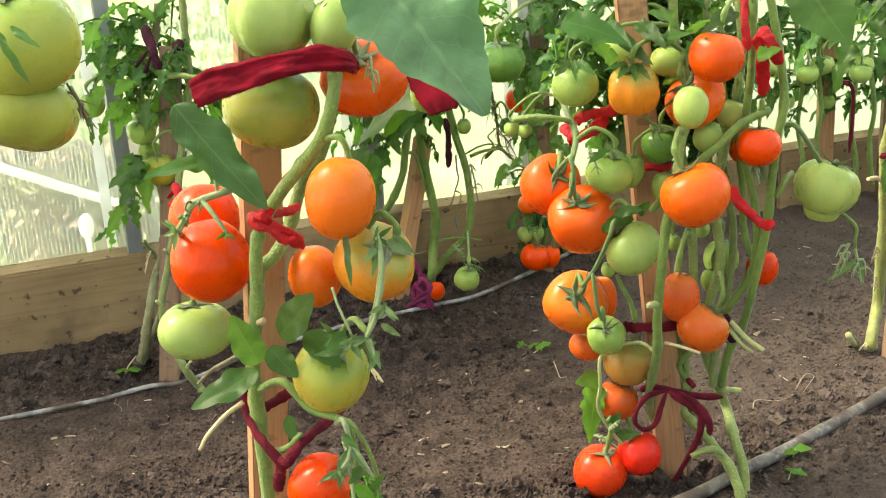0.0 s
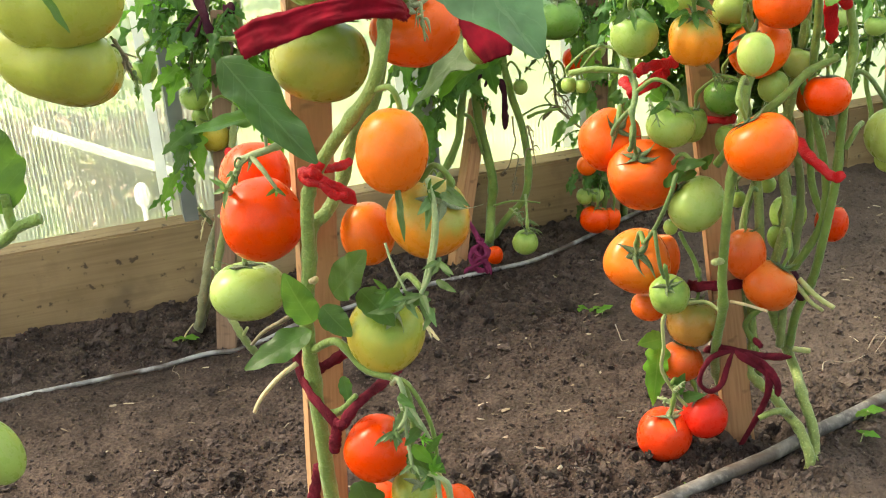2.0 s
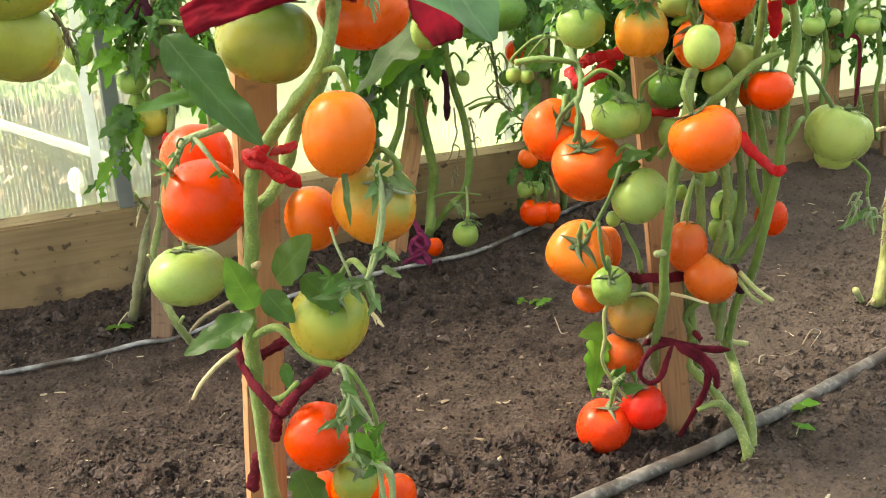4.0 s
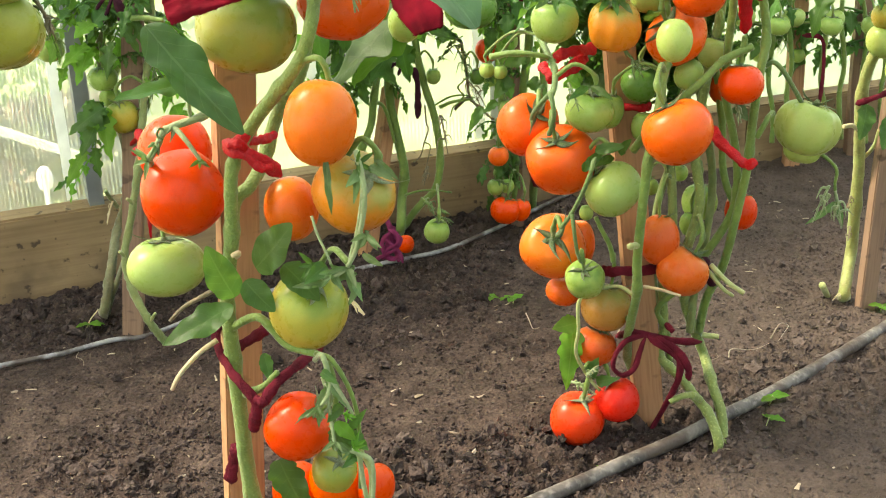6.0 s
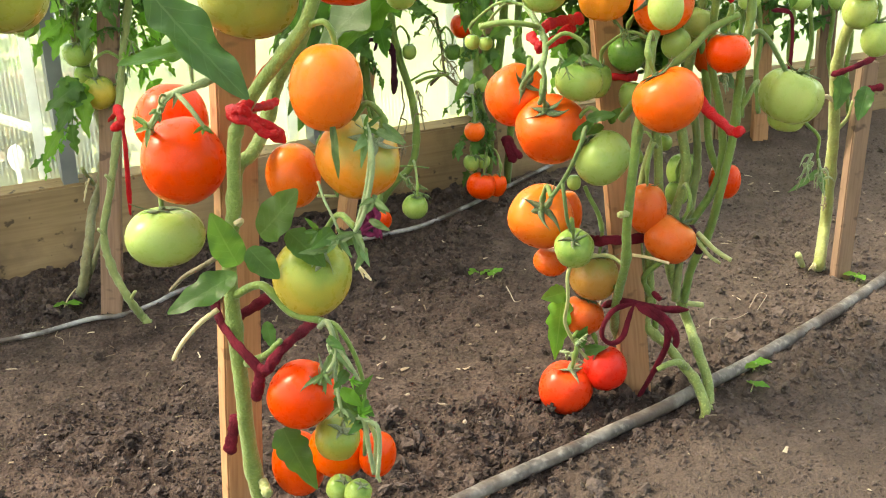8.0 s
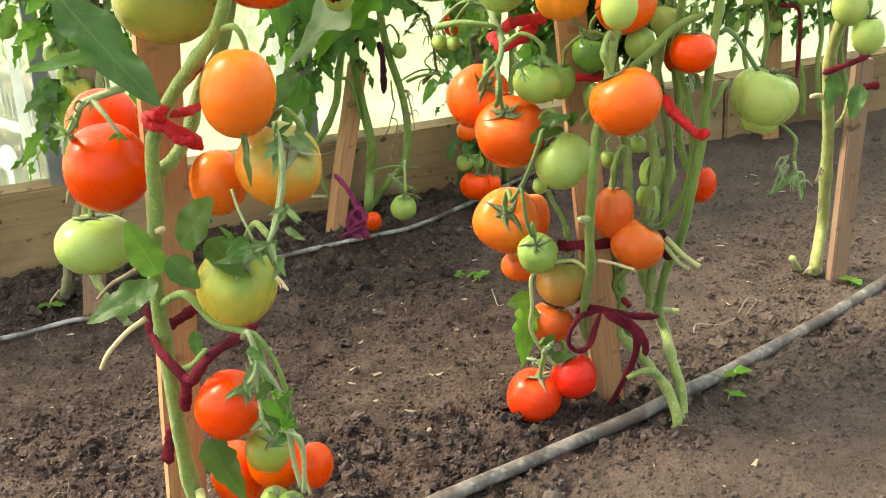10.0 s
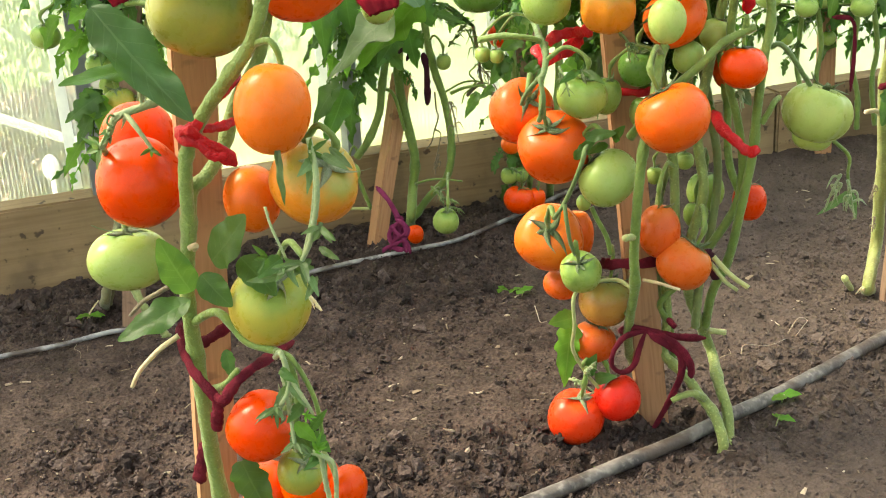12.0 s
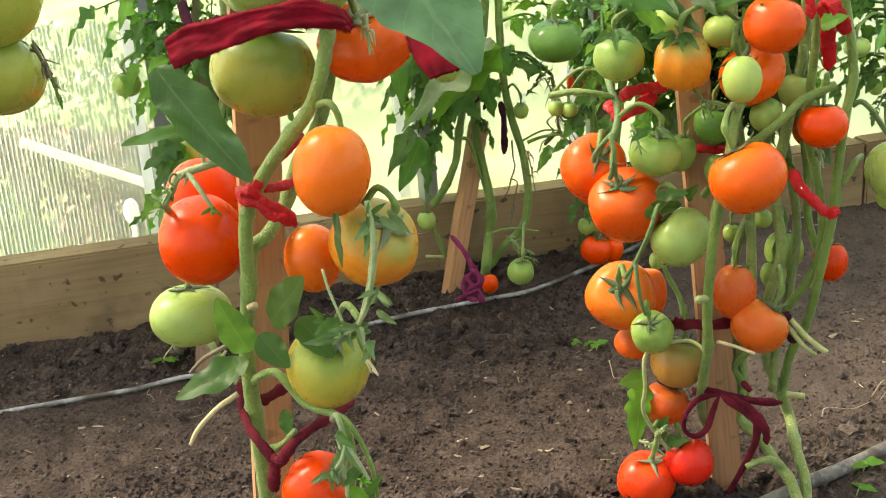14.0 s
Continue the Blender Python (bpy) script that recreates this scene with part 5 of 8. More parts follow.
tomato(laden_plant, "scarlet", "globe", (0.2701, 1.165, 0.3103), 0.07, 0.065, (-0.2, -0.55, 0.85), 0)
tomato(laden_plant, "scarlet", "globe", (0.2379, 1.205, 0.3339), 0.0632, 0.061, (0.25, -0.65, 0.6), 1)
tomato(laden_plant, "scarlet", "heart", (0.3747, 1.11, 0.353), 0.0662, 0.058, (-0.5, 0.1, 1), 0)
tomato(laden_plant, "leafgreen", "globe", (0.2961, 1.155, 0.3617), 0.0462, 0.0387, (0.2, -0.1, 1), 0)
tomato(laden_plant, "leafgreen", "globe", (0.318, 1.205, 0.3481), 0.028, 0.0364, (0.2, -0.1, 1), 1)
tomato(laden_plant, "pale", "heart", (0.3192, 1.15, 0.285), 0.0575, 0.0500, (-0.65, 0.1, 0.75), 0)
tomato(laden_plant, "orange", "heart", (0.2623, 1.2, 0.2066), 0.0689, 0.0642, (0, -0.75, 0.55), 1)
tomato(laden_plant, "orange", "globe", (0.2875, 1.215, 0.2036), 0.0354, 0.0531, (0, 0.2, 1), None, False)
tomato(laden_plant, "rust", "globe", (0.2723, 1.21, 0.1514), 0.037, 0.0311, (0.2, 0.1, 1), None, False)
tomato(laden_plant, "leafgreen", "globe", (0.294, 1.155, 0.1889), 0.0408, 0.0397, (-0.1, -0.6, 0.7), 1)
tomato(laden_plant, "tan", "globe", (0.3169, 1.185, 0.1443), 0.0528, 0.0493, (0.2, 0.1, 1), 1)
tomato(laden_plant, "rust", "globe", (0.3047, 1.185, 0.0996), 0.0464, 0.0404, (0.3, 0.1, 1), 0)
tomato(laden_plant, "ripe", "globe", (0.2866, 1.165, 0.0237), 0.0576, 0.0564, (0.25, -0.2, 1), 2)
tomato(laden_plant, "ripe", "globe", (0.3289, 1.17, 0.0444), 0.0478, 0.0466, (-0.4, 0.1, 1), 2)
tomato(laden_plant, "rust", "oval", (0.3678, 1.18, 0.2209), 0.0411, 0.0525, (0, 0.1, 1), 0)
tomato(laden_plant, "rust", "globe", (0.3915, 1.17, 0.1908), 0.0536, 0.0479, (0.5, 0.1, 0.8), 0)
tomato(laden_plant, "red", "globe", (0.4403, 1.18, 0.3797), 0.0433, 0.039, (0, 0.1, 1), 0)
tomato(laden_plant, "scarlet", "globe", (0.4365, 1.255, 0.3594), 0.0346, 0.0404, (0, 0.1, 1), None, False)
tomato(laden_plant, "red", "globe", (0.4606, 1.265, 0.2198), 0.0351, 0.0399, (0, 0.1, 1), 1)
tomato(laden_plant, "amber", "beef", (0.32, 1.17, 0.4396), 0.053, 0.0487, (0, -0.2, 1), 0)
tomato(laden_plant, "green", "oval", (0.3684, 1.1, 0.4399), 0.0319, 0.0389, (0, 0.1, 1), None, False)
tomato(laden_plant, "scarlet", "globe", (0.3798, 1.195, 0.423), 0.0607, 0.0455, (-0.4, -0.4, 0.6), 1)
tomato(laden_plant, "dark", "globe", (0.3483, 1.215, 0.3725), 0.0392, 0.0347, (0, -0.2, 1), 0)
tomato(laden_plant, "leafgreen", "oval", (0.3927, 1.195, 0.3859), 0.0285, 0.0318, (0.3, 0.1, 1), None, False)
tomato(laden_plant, "green", "globe", (0.4212, 1.235, 0.3972), 0.0337, 0.0315, (0.3, 0.1, 1), 1)
tomato(laden_plant, "leafgreen", "globe", (0.2633, 1.185, 0.4427), 0.0462, 0.0418, (0, -0.2, 1), 1)
tomato(laden_plant, "scarlet", "globe", (0.3959, 1.165, 0.4716), 0.0518, 0.0487, (0.2, 0.2, 1), 0)
tomato(laden_plant, "green", "globe", (0.3556, 1.215, 0.4576), 0.0388, 0.0311, (0, 0.1, 1), 0)
tomato(laden_plant, "leafgreen", "globe", (0.3094, 1.245, 0.4638), 0.0353, 0.0342, (0, 0.1, 1), 0)
tomato(laden_plant, "leafgreen", "globe", (0.3519, 1.205, 0.3313), 0.0259, 0.0304, (0, 0.1, 1), None, False)
tomato(laden_plant, "green", "beef", (0.516, 1.235, 0.3201), 0.0645, 0.0570, (0.35, 0.1, 1), 0, False)
tomato(laden_plant, "green", "beef", (0.5144, 1.24, 0.296), 0.0406, 0.0301, (0.15, 0.2, 1), None, False)
tomato(laden_plant, "leafgreen", "globe", (0.4175, 1.265, 0.2312), 0.0386, 0.0399, (0, 0.1, 1), 1)
tomato(laden_plant, "leafgreen", "globe", (0.4056, 1.235, 0.2167), 0.0249, 0.0273, (0, 0.1, 1), 1)
tomato(laden_plant, "leafgreen", "globe", (0.3665, 1.285, 0.2413), 0.0177, 0.0189, (0, 0.1, 1), 1)
tomato(laden_plant, "leafgreen", "globe", (0.3966, 1.285, 0.2569), 0.0188, 0.0188, (0, 0.1, 1), 1)
tomato(laden_plant, "leafgreen", "globe", (0.2957, 1.205, 0.2413), 0.0146, 0.0168, (0, 0.1, 1), None, False)
tomato(laden_plant, "leafgreen", "globe", (0.192, 1.3, 0.368), 0.0168, 0.0168, (0, 0.1, 1), 1)
tomato(laden_plant, "leafgreen", "globe", (0.206, 1.3, 0.366), 0.0156, 0.0156, (0, 0.1, 1), 1)
single_leaf(laden_plant, (0.2826, 1.175, 0.1248), (0.2774, 1.165, 0.0555), 0.027, "bright", (-0.2, -1, 0.4), 0.05, 0.2, 0.24, 5, 31, 0.06)
single_leaf(laden_plant, (0.215, 1.3, 0.361), (0.199, 1.29, 0.34), 0.018, "mid", (0.1, -1, 0.5), 0.15, 0.35, 0.2, 4, 300, 0.04)
single_leaf(laden_plant, (0.212, 1.3, 0.358), (0.218, 1.29, 0.339), 0.016, "deep", (0.1, -1, 0.5), 0.15, 0.35, 0.2, 4, 301, 0.04)
single_leaf(laden_plant, (0.277, 1.24, 0.372), (0.289, 1.23, 0.366), 0.020, "bright", (0.1, -1, 0.5), 0.15, 0.35, 0.2, 4, 302, 0.04)
single_leaf(laden_plant, (0.23, 1.31, 0.382), (0.212, 1.3, 0.37), 0.020, "deep", (0.1, -1, 0.5), 0.15, 0.35, 0.2, 4, 303, 0.04)
single_leaf(laden_plant, (0.186, 1.3, 0.328), (0.171, 1.29, 0.304), 0.012, "mid", (0.1, -1, 0.5), 0.15, 0.35, 0.2, 4, 304, 0.04)
single_leaf(laden_plant, (0.202, 1.3, 0.334), (0.187, 1.29, 0.325), 0.010, "mid", (0.1, -1, 0.5), 0.15, 0.35, 0.2, 4, 305, 0.04)
single_leaf(laden_plant, (0.238, 1.3, 0.357), (0.25, 1.29, 0.347), 0.016, "deep", (0.1, -1, 0.5), 0.15, 0.35, 0.2, 4, 306, 0.04)
single_leaf(laden_plant, (0.299, 1.25, 0.377), (0.307, 1.24, 0.365), 0.014, "deep", (0.1, -1, 0.5), 0.15, 0.35, 0.2, 4, 307, 0.04)
single_leaf(laden_plant, (0.247, 1.28, 0.354), (0.256, 1.27, 0.345), 0.014, "mid", (0.1, -1, 0.5), 0.15, 0.35, 0.2, 4, 308, 0.04)
single_leaf(laden_plant, (0.2861, 1.175, 0.1312), (0.2623, 1.165, 0.1264), 0.0211, "bright", (0, -1, 0.6), 0.1, 0.2, 0.12, 4, 32)
single_leaf(laden_plant, (0.2978, 1.165, 0.074), (0.3085, 1.155, 0.0986), 0.0154, "mid", (0, -1, 0.6), 0.1, 0.2, 0.12, 4, 33)
single_leaf(laden_plant, (0.3068, 1.165, 0.0673), (0.3263, 1.155, 0.0789), 0.013, "mid", (0, -1, 0.6), 0.1, 0.2, 0.12, 4, 34)
single_leaf(laden_plant, (0.2897, 1.125, 0.3115), (0.3073, 1.115, 0.3376), 0.0105, "deep", (0, -1, 0.6), 0.1, 0.2, 0.1, 4, 35)
single_leaf(laden_plant, (0.3002, 1.095, 0.3405), (0.3256, 1.095, 0.3481), 0.0113, "deep", (0, -1, 0.6), 0.1, 0.2, 0.1, 4, 36)
single_leaf(laden_plant, (0.2553, 1.165, 0.5071), (0.3127, 1.145, 0.4988), 0.0319, "deep", (0, -1, 0.8), 0.15, 0.2, 0.12, 4, 37)
single_leaf(laden_plant, (0.4734, 1.185, 0.5394), (0.5052, 1.145, 0.4836), 0.0574, "mid", (0, -1, 0.5), 0.08, 0.15, 0.06, 5, 38)
single_leaf(laden_plant, (0.4356, 1.185, 0.4665), (0.4547, 1.175, 0.4762), 0.0161, "bright", (0, -1, 0.8), 0.15, 0.2, 0.12, 4, 39)
single_leaf(laden_plant, (0.439, 1.195, 0.3542), (0.4488, 1.185, 0.3425), 0.0144, "silver", (0, -1, 0.8), 0.15, 0.2, 0.12, 4, 40)
stem(laden_plant, [(0.5319, 1.245, 0.2918), (0.5507, 1.245, 0.2733), (0.5511, 1.245, 0.2548), (0.5556, 1.245, 0.2299)], 0.002, 0.0014, name="dry_truss")
single_leaf(laden_plant, (0.5539, 1.245, 0.2361), (0.5269, 1.245, 0.2082), 0.0083, "silver", (0, -1, 0.4), 0.1, 0.4, 0.2, 4, 41)
single_leaf(laden_plant, (0.555, 1.245, 0.2361), (0.5612, 1.245, 0.2058), 0.0083, "silver", (0, -1, 0.4), 0.1, 0.4, 0.2, 4, 42)
stem(laden_plant, [(0.343, 1.13, 0.235), (0.338, 1.122, 0.237), (0.334, 1.118, 0.238)], 0.0034, 0.0030, STEM_PALE, name="stub")
stem(laden_plant, [(0.3535, 1.165, 0.176), (0.3679, 1.145, 0.1812), (0.3862, 1.135, 0.1792)], 0.0018, 0.0014, DRY, name="dry_shoot")
stem(laden_plant, [(0.4192, 1.175, 0.1958), (0.4353, 1.165, 0.1812), (0.4509, 1.155, 0.173)], 0.0028, 0.0024, STEM_PALE, name="cut_shoot")
stem(laden_plant, [(0.4166, 1.175, 0.1897), (0.43, 1.165, 0.1751), (0.4418, 1.165, 0.1657)], 0.0024, 0.0018, STEM_PALE, name="cut_shoot")
tie("bow_tie", "burgundy yarn tied in a bow round stake and stems", BURGUNDY, [
    ([(0.3307, 1.245, 0.0815), (0.3416, 1.175, 0.1197), (0.358, 1.165, 0.1223), (0.3856, 1.175, 0.1109), (0.4153, 1.185, 0.1045)], 0.007, 0.006),
    ([(0.3545, 1.16, 0.1234), (0.3368, 1.155, 0.1208), (0.3252, 1.15, 0.1073), (0.3233, 1.15, 0.0912), (0.3327, 1.15, 0.0834), (0.3441, 1.15, 0.0911), (0.3498, 1.155, 0.1079), (0.3557, 1.16, 0.1234)], 0.0055, 0.004),
    ([(0.3574, 1.16, 0.1234), (0.3715, 1.155, 0.1141), (0.3881, 1.155, 0.1011), (0.3901, 1.155, 0.0784), (0.3782, 1.165, 0.0401), (0.3611, 1.175, -0.003)], 0.007, 0.004),
    ([(0.3661, 1.16, 0.1214), (0.386, 1.155, 0.1108), (0.3983, 1.155, 0.0914), (0.4007, 1.155, 0.0751)], 0.008, 0.004),
    ([(0.3775, 1.185, 0.1257), (0.3852, 1.175, 0.1206)], 0.006, 0.005)], "tie")
tie("ribbon", "glossy scarlet ribbon end hanging on the laden plant", SCARLET, [
    ([(0.417, 1.205, 0.3319), (0.4237, 1.175, 0.3231), (0.4363, 1.16, 0.3143), (0.4455, 1.155, 0.3077), (0.4541, 1.145, 0.3118)], 0.01, 0.006)], "ribbon")
tie("ribbon", "scarlet cloth strips tied round a stem", SCARLET, [
    ([(0.262, 1.205, 0.4), (0.272, 1.195, 0.408), (0.285, 1.2, 0.41), (0.296, 1.215, 0.407), (0.305, 1.225, 0.408)], 0.011, 0.0028),
    ([(0.25, 1.21, 0.396), (0.255, 1.2, 0.391), (0.26, 1.195, 0.385), (0.264, 1.2, 0.379)], 0.010, 0.0028),
    ([(0.261, 1.195, 0.385), (0.271, 1.19, 0.39), (0.28, 1.195, 0.394), (0.289, 1.205, 0.398), (0.295, 1.215, 0.402)], 0.012, 0.0028)], "ribbon")
tie("ribbon", "scarlet band wound round stake and stem", SCARLET, [
    ([(0.3261, 1.235, 0.3429), (0.3315, 1.22, 0.3479), (0.3513, 1.22, 0.3464), (0.3614, 1.235, 0.3452)], 0.008, 0.003)], "ribbon")
tie("ribbon", "burgundy band wound round stake and stem", BURGUNDY, [([(0.311, 1.215, 0.173), (0.32, 1.19, 0.182), (0.333, 1.182, 0.186), (0.35, 1.182, 0.186), (0.366, 1.19, 0.185), (0.373, 1.205, 0.179)], 0.0105, 0.0035)], "ribbon")
tie("ribbon", "dark plum strip end hanging behind cut shoots", PLUM, [([(0.414, 1.2, 0.194), (0.417, 1.19, 0.189), (0.419, 1.185, 0.18), (0.425, 1.18, 0.17)], 0.0090, 0.0035)], "ribbon")
tie("ribbon", "scarlet cloth strips hanging from the upper stems", SCARLET, [
    ([(0.4303, 1.245, 0.5321), (0.4261, 1.215, 0.4989), (0.4294, 1.205, 0.468)], 0.008, 0.003),
    ([(0.4384, 1.195, 0.4914), (0.4481, 1.185, 0.4797), (0.4584, 1.195, 0.4557)], 0.012, 0.005),
    ([(0.436, 1.195, 0.4861), (0.4424, 1.195, 0.4588), (0.4462, 1.205, 0.4232)], 0.012, 0.005)], "ribbon")
foliage(laden_plant, (0.3187, 1.315, 0.417), (0.05, 0.03, 0.05), 9, 131, ("deep", "mid"), 0.07)
foliage(laden_plant, (0.3601, 1.285, 0.3745), (0.06, 0.03, 0.05), 12, 132, ("deep", "deep", "mid"), 0.05)
foliage(laden_plant, (0.3774, 1.305, 0.4785), (0.07, 0.04, 0.06), 26, 133, ("deep", "deep", "mid"), 0.055)
foliage(laden_plant, (0.2869, 1.315, 0.479), (0.06, 0.04, 0.05), 16, 134, ("deep", "deep", "mid"), 0.055)
foliage(laden_plant, (0.3948, 1.315, 0.3846), (0.04, 0.03, 0.06), 14, 135, ("deep", "deep", "mid"), 0.045)
stem(laden_plant, [(0.4076, 1.225, 0.097), (0.4113, 1.225, 0.1499), (0.4206, 1.235, 0.1974), (0.4269, 1.245, 0.2567), (0.4197, 1.255, 0.315), (0.407, 1.265, 0.3723), (0.4002, 1.275, 0.4284), (0.3952, 1.285, 0.511)], 0.0044, 0.0040, STEM_OLD)
stem(laden_plant, [(0.3738, 1.225, 0.1107), (0.3669, 1.235, 0.1723), (0.3718, 1.245, 0.2388), (0.39, 1.245, 0.3002), (0.3967, 1.245, 0.3479), (0.3931, 1.255, 0.398), (0.3973, 1.265, 0.464)], 0.0042, 0.0037, STEM_OLD)
stem(laden_plant, [(0.4512, 1.225, 0.2322), (0.4362, 1.235, 0.2721), (0.433, 1.245, 0.3295), (0.4235, 1.245, 0.3823), (0.4103, 1.245, 0.4225), (0.4077, 1.265, 0.4804)], 0.0040, 0.0035)
single_leaf(laden_plant, (0.3245, 1.195, 0.4998), (0.3462, 1.145, 0.4901), 0.0184, "deep", (0.1, -1, 0.4), 0.15, 0.3, 0.15, 4, 140)
single_leaf(laden_plant, (0.3407, 1.195, 0.4804), (0.3614, 1.145, 0.4975), 0.0163, "deep", (0.1, -1, 0.5), 0.15, 0.3, 0.15, 4, 141)
single_leaf(laden_plant, (0.3591, 1.195, 0.4989), (0.3381, 1.145, 0.5214), 0.0183, "deep", (0.1, -1, 0.6), 0.15, 0.3, 0.15, 4, 142)
single_leaf(laden_plant, (0.3753, 1.195, 0.4877), (0.3812, 1.145, 0.5176), 0.0195, "deep", (0.1, -1, 0.7), 0.15, 0.3, 0.15, 4, 143)
single_leaf(laden_plant, (0.2923, 1.195, 0.4979), (0.3153, 1.145, 0.4935), 0.0196, "deep", (0.1, -1, 0.4), 0.15, 0.3, 0.15, 4, 144)
single_leaf(laden_plant, (0.3004, 1.195, 0.462), (0.2869, 1.145, 0.4994), 0.0165, "deep", (0.1, -1, 0.5), 0.15, 0.3, 0.15, 4, 145)
single_leaf(laden_plant, (0.3521, 1.195, 0.4386), (0.3569, 1.145, 0.4661), 0.0121, "deep", (0.1, -1, 0.6), 0.15, 0.3, 0.15, 4, 146)
single_leaf(laden_plant, (0.4142, 1.195, 0.5081), (0.3841, 1.145, 0.5047), 0.0182, "deep", (0.1, -1, 0.7), 0.15, 0.3, 0.15, 4, 147)
single_leaf(laden_plant, (0.303, 1.195, 0.4895), (0.3284, 1.145, 0.4721), 0.0163, "deep", (0.1, -1, 0.4), 0.15, 0.3, 0.15, 4, 148)
single_leaf(laden_plant, (0.3677, 1.195, 0.4688), (0.3768, 1.145, 0.4919), 0.0141, "deep", (0.1, -1, 0.5), 0.15, 0.3, 0.15, 4, 149)
single_leaf(laden_plant, (0.3133, 1.165, 0.4654), (0.3049, 1.135, 0.4615), 0.0064, "deep", (0, -1, 0.6), 0.1, 0.3, 0.0, 3, 160)
single_leaf(laden_plant, (0.3212, 1.165, 0.4669), (0.3333, 1.135, 0.4593), 0.0064, "deep", (0, -1, 0.6), 0.1, 0.3, 0.0, 3, 161)
single_leaf(laden_plant, (0.3133, 1.165, 0.4671), (0.2945, 1.135, 0.4697), 0.0064, "deep", (0, -1, 0.6), 0.1, 0.3, 0.0, 3, 162)
single_leaf(laden_plant, (0.3186, 1.165, 0.4669), (0.3204, 1.135, 0.4585), 0.0064, "deep", (0, -1, 0.6), 0.1, 0.3, 0.0, 3, 163)
single_leaf(laden_plant, (0.2606, 1.145, 0.4736), (0.248, 1.125, 0.4676), 0.0084, "deep", (0, -1, 0.6), 0.15, 0.3, 0.0, 3, 170)
single_leaf(laden_plant, (0.2659, 1.145, 0.4745), (0.2816, 1.125, 0.468), 0.0084, "deep", (0, -1, 0.6), 0.15, 0.3, 0.0, 3, 171)
single_leaf(laden_plant, (0.2632, 1.145, 0.4746), (0.2661, 1.125, 0.4619), 0.0063, "deep", (0, -1, 0.6), 0.15, 0.3, 0.0, 3, 172)
single_leaf(laden_plant, (0.2946, 1.145, 0.3882), (0.2786, 1.125, 0.3832), 0.0076, "deep", (0, -1, 0.6), 0.15, 0.3, 0.0, 3, 173)
single_leaf(laden_plant, (0.2973, 1.145, 0.3882), (0.3155, 1.125, 0.3827), 0.0076, "deep", (0, -1, 0.6), 0.15, 0.3, 0.0, 3, 174)
single_leaf(laden_plant, (0.3191, 1.145, 0.3195), (0.3025, 1.125, 0.318), 0.0088, "deep", (0, -1, 0.6), 0.15, 0.3, 0.0, 3, 175)
single_leaf(laden_plant, (0.3245, 1.145, 0.3224), (0.3317, 1.125, 0.3406), 0.0099, "deep", (0, -1, 0.6), 0.15, 0.3, 0.0, 3, 176)

# ---- plant by the board and the wall post ----
board_plant = thing("tomato_plant", "thin tomato plant with green fruit by the edging board", "tomato plant", group="tomato plants")
stem(board_plant, [(-0.2217, 1.3791, -0.0324), (-0.2257, 1.3831, -0.0024), (-0.232, 1.385, 0.0086), (-0.2422, 1.375, 0.0367), (-0.2615, 1.385, 0.0746), (-0.2697, 1.395, 0.1158), (-0.2586, 1.41, 0.1693), (-0.2484, 1.43, 0.2279), (-0.245, 1.45, 0.2722), (-0.24, 1.47, 0.3235), (-0.2304, 1.49, 0.3885), (-0.2272, 1.49, 0.4694), (-0.2208, 1.49, 0.5721)], 0.0052, 0.0042, STEM_OLD, wobble=0.2)
stem(board_plant, [(-0.3291, 1.4457, -0.0247), (-0.3331, 1.4497, 0.0053), (-0.3194, 1.43, 0.0319), (-0.3118, 1.45, 0.0785), (-0.3186, 1.51, 0.1103), (-0.304, 1.51, 0.1457), (-0.2916, 1.51, 0.2111), (-0.3121, 1.52, 0.2983), (-0.3112, 1.52, 0.3561), (-0.2944, 1.53, 0.3963), (-0.2725, 1.53, 0.4784)], 0.0062, 0.005, STEM_WOODY, wobble=0.22)
stem(board_plant, [(-0.3249, 1.4515, -0.0242), (-0.3289, 1.4555, 0.0058), (-0.3007, 1.44, 0.0668), (-0.2869, 1.46, 0.1055)], 0.0042, 0.003, STEM_WOODY)
stem(board_plant, [(-0.3072, 1.49, 0.1489), (-0.3072, 1.47, 0.1675), (-0.3081, 1.46, 0.1807)], 0.0032, 0.0024, STEM_OLD, name="stub")
stem(board_plant, [(-0.2683, 1.395, 0.1157), (-0.2721, 1.385, 0.1272)], 0.0026, 0.002, STEM_PALE, name="stub")
stem(board_plant, [(-0.2415, 1.375, 0.0367), (-0.2314, 1.37, 0.0504)], 0.0026, 0.002, STEM_PALE, name="stub")
stem(board_plant, [(-0.2558, 1.412, 0.1795), (-0.2584, 1.4, 0.191)], 0.0026, 0.002, STEM_PALE, name="stub")
stem(board_plant, [(-0.3389, 1.4127, -0.0277), (-0.3429, 1.4167, 0.0023), (-0.3382, 1.42, 0.0167), (-0.3249, 1.42, 0.0325)], 0.0012, 0.0008, DRY, name="dry_shoot")
stem(board_plant, [(-0.2481, 1.45, 0.402), (-0.2245, 1.44, 0.4047), (-0.1951, 1.43, 0.4027)], 0.0041, 0.0029, name="branch")
tomato(board_plant, "leafgreen", "flat", (-0.3024, 1.49, 0.3199), 0.0379, 0.0309, (0.1, 0, 1), 1)
tomato(board_plant, "leafgreen", "flat", (-0.3064, 1.52, 0.2871), 0.0302, 0.0259, (0.1, 0, 1), 1)
tomato(board_plant, "olive", "globe", (-0.2725, 1.46, 0.2785), 0.0417, 0.0417, (-0.1, 0, 1), 1)
tomato(board_plant, "leafgreen", "globe", (-0.3129, 1.54, 0.3218), 0.034, 0.0302, (0, 0, 1), 1)
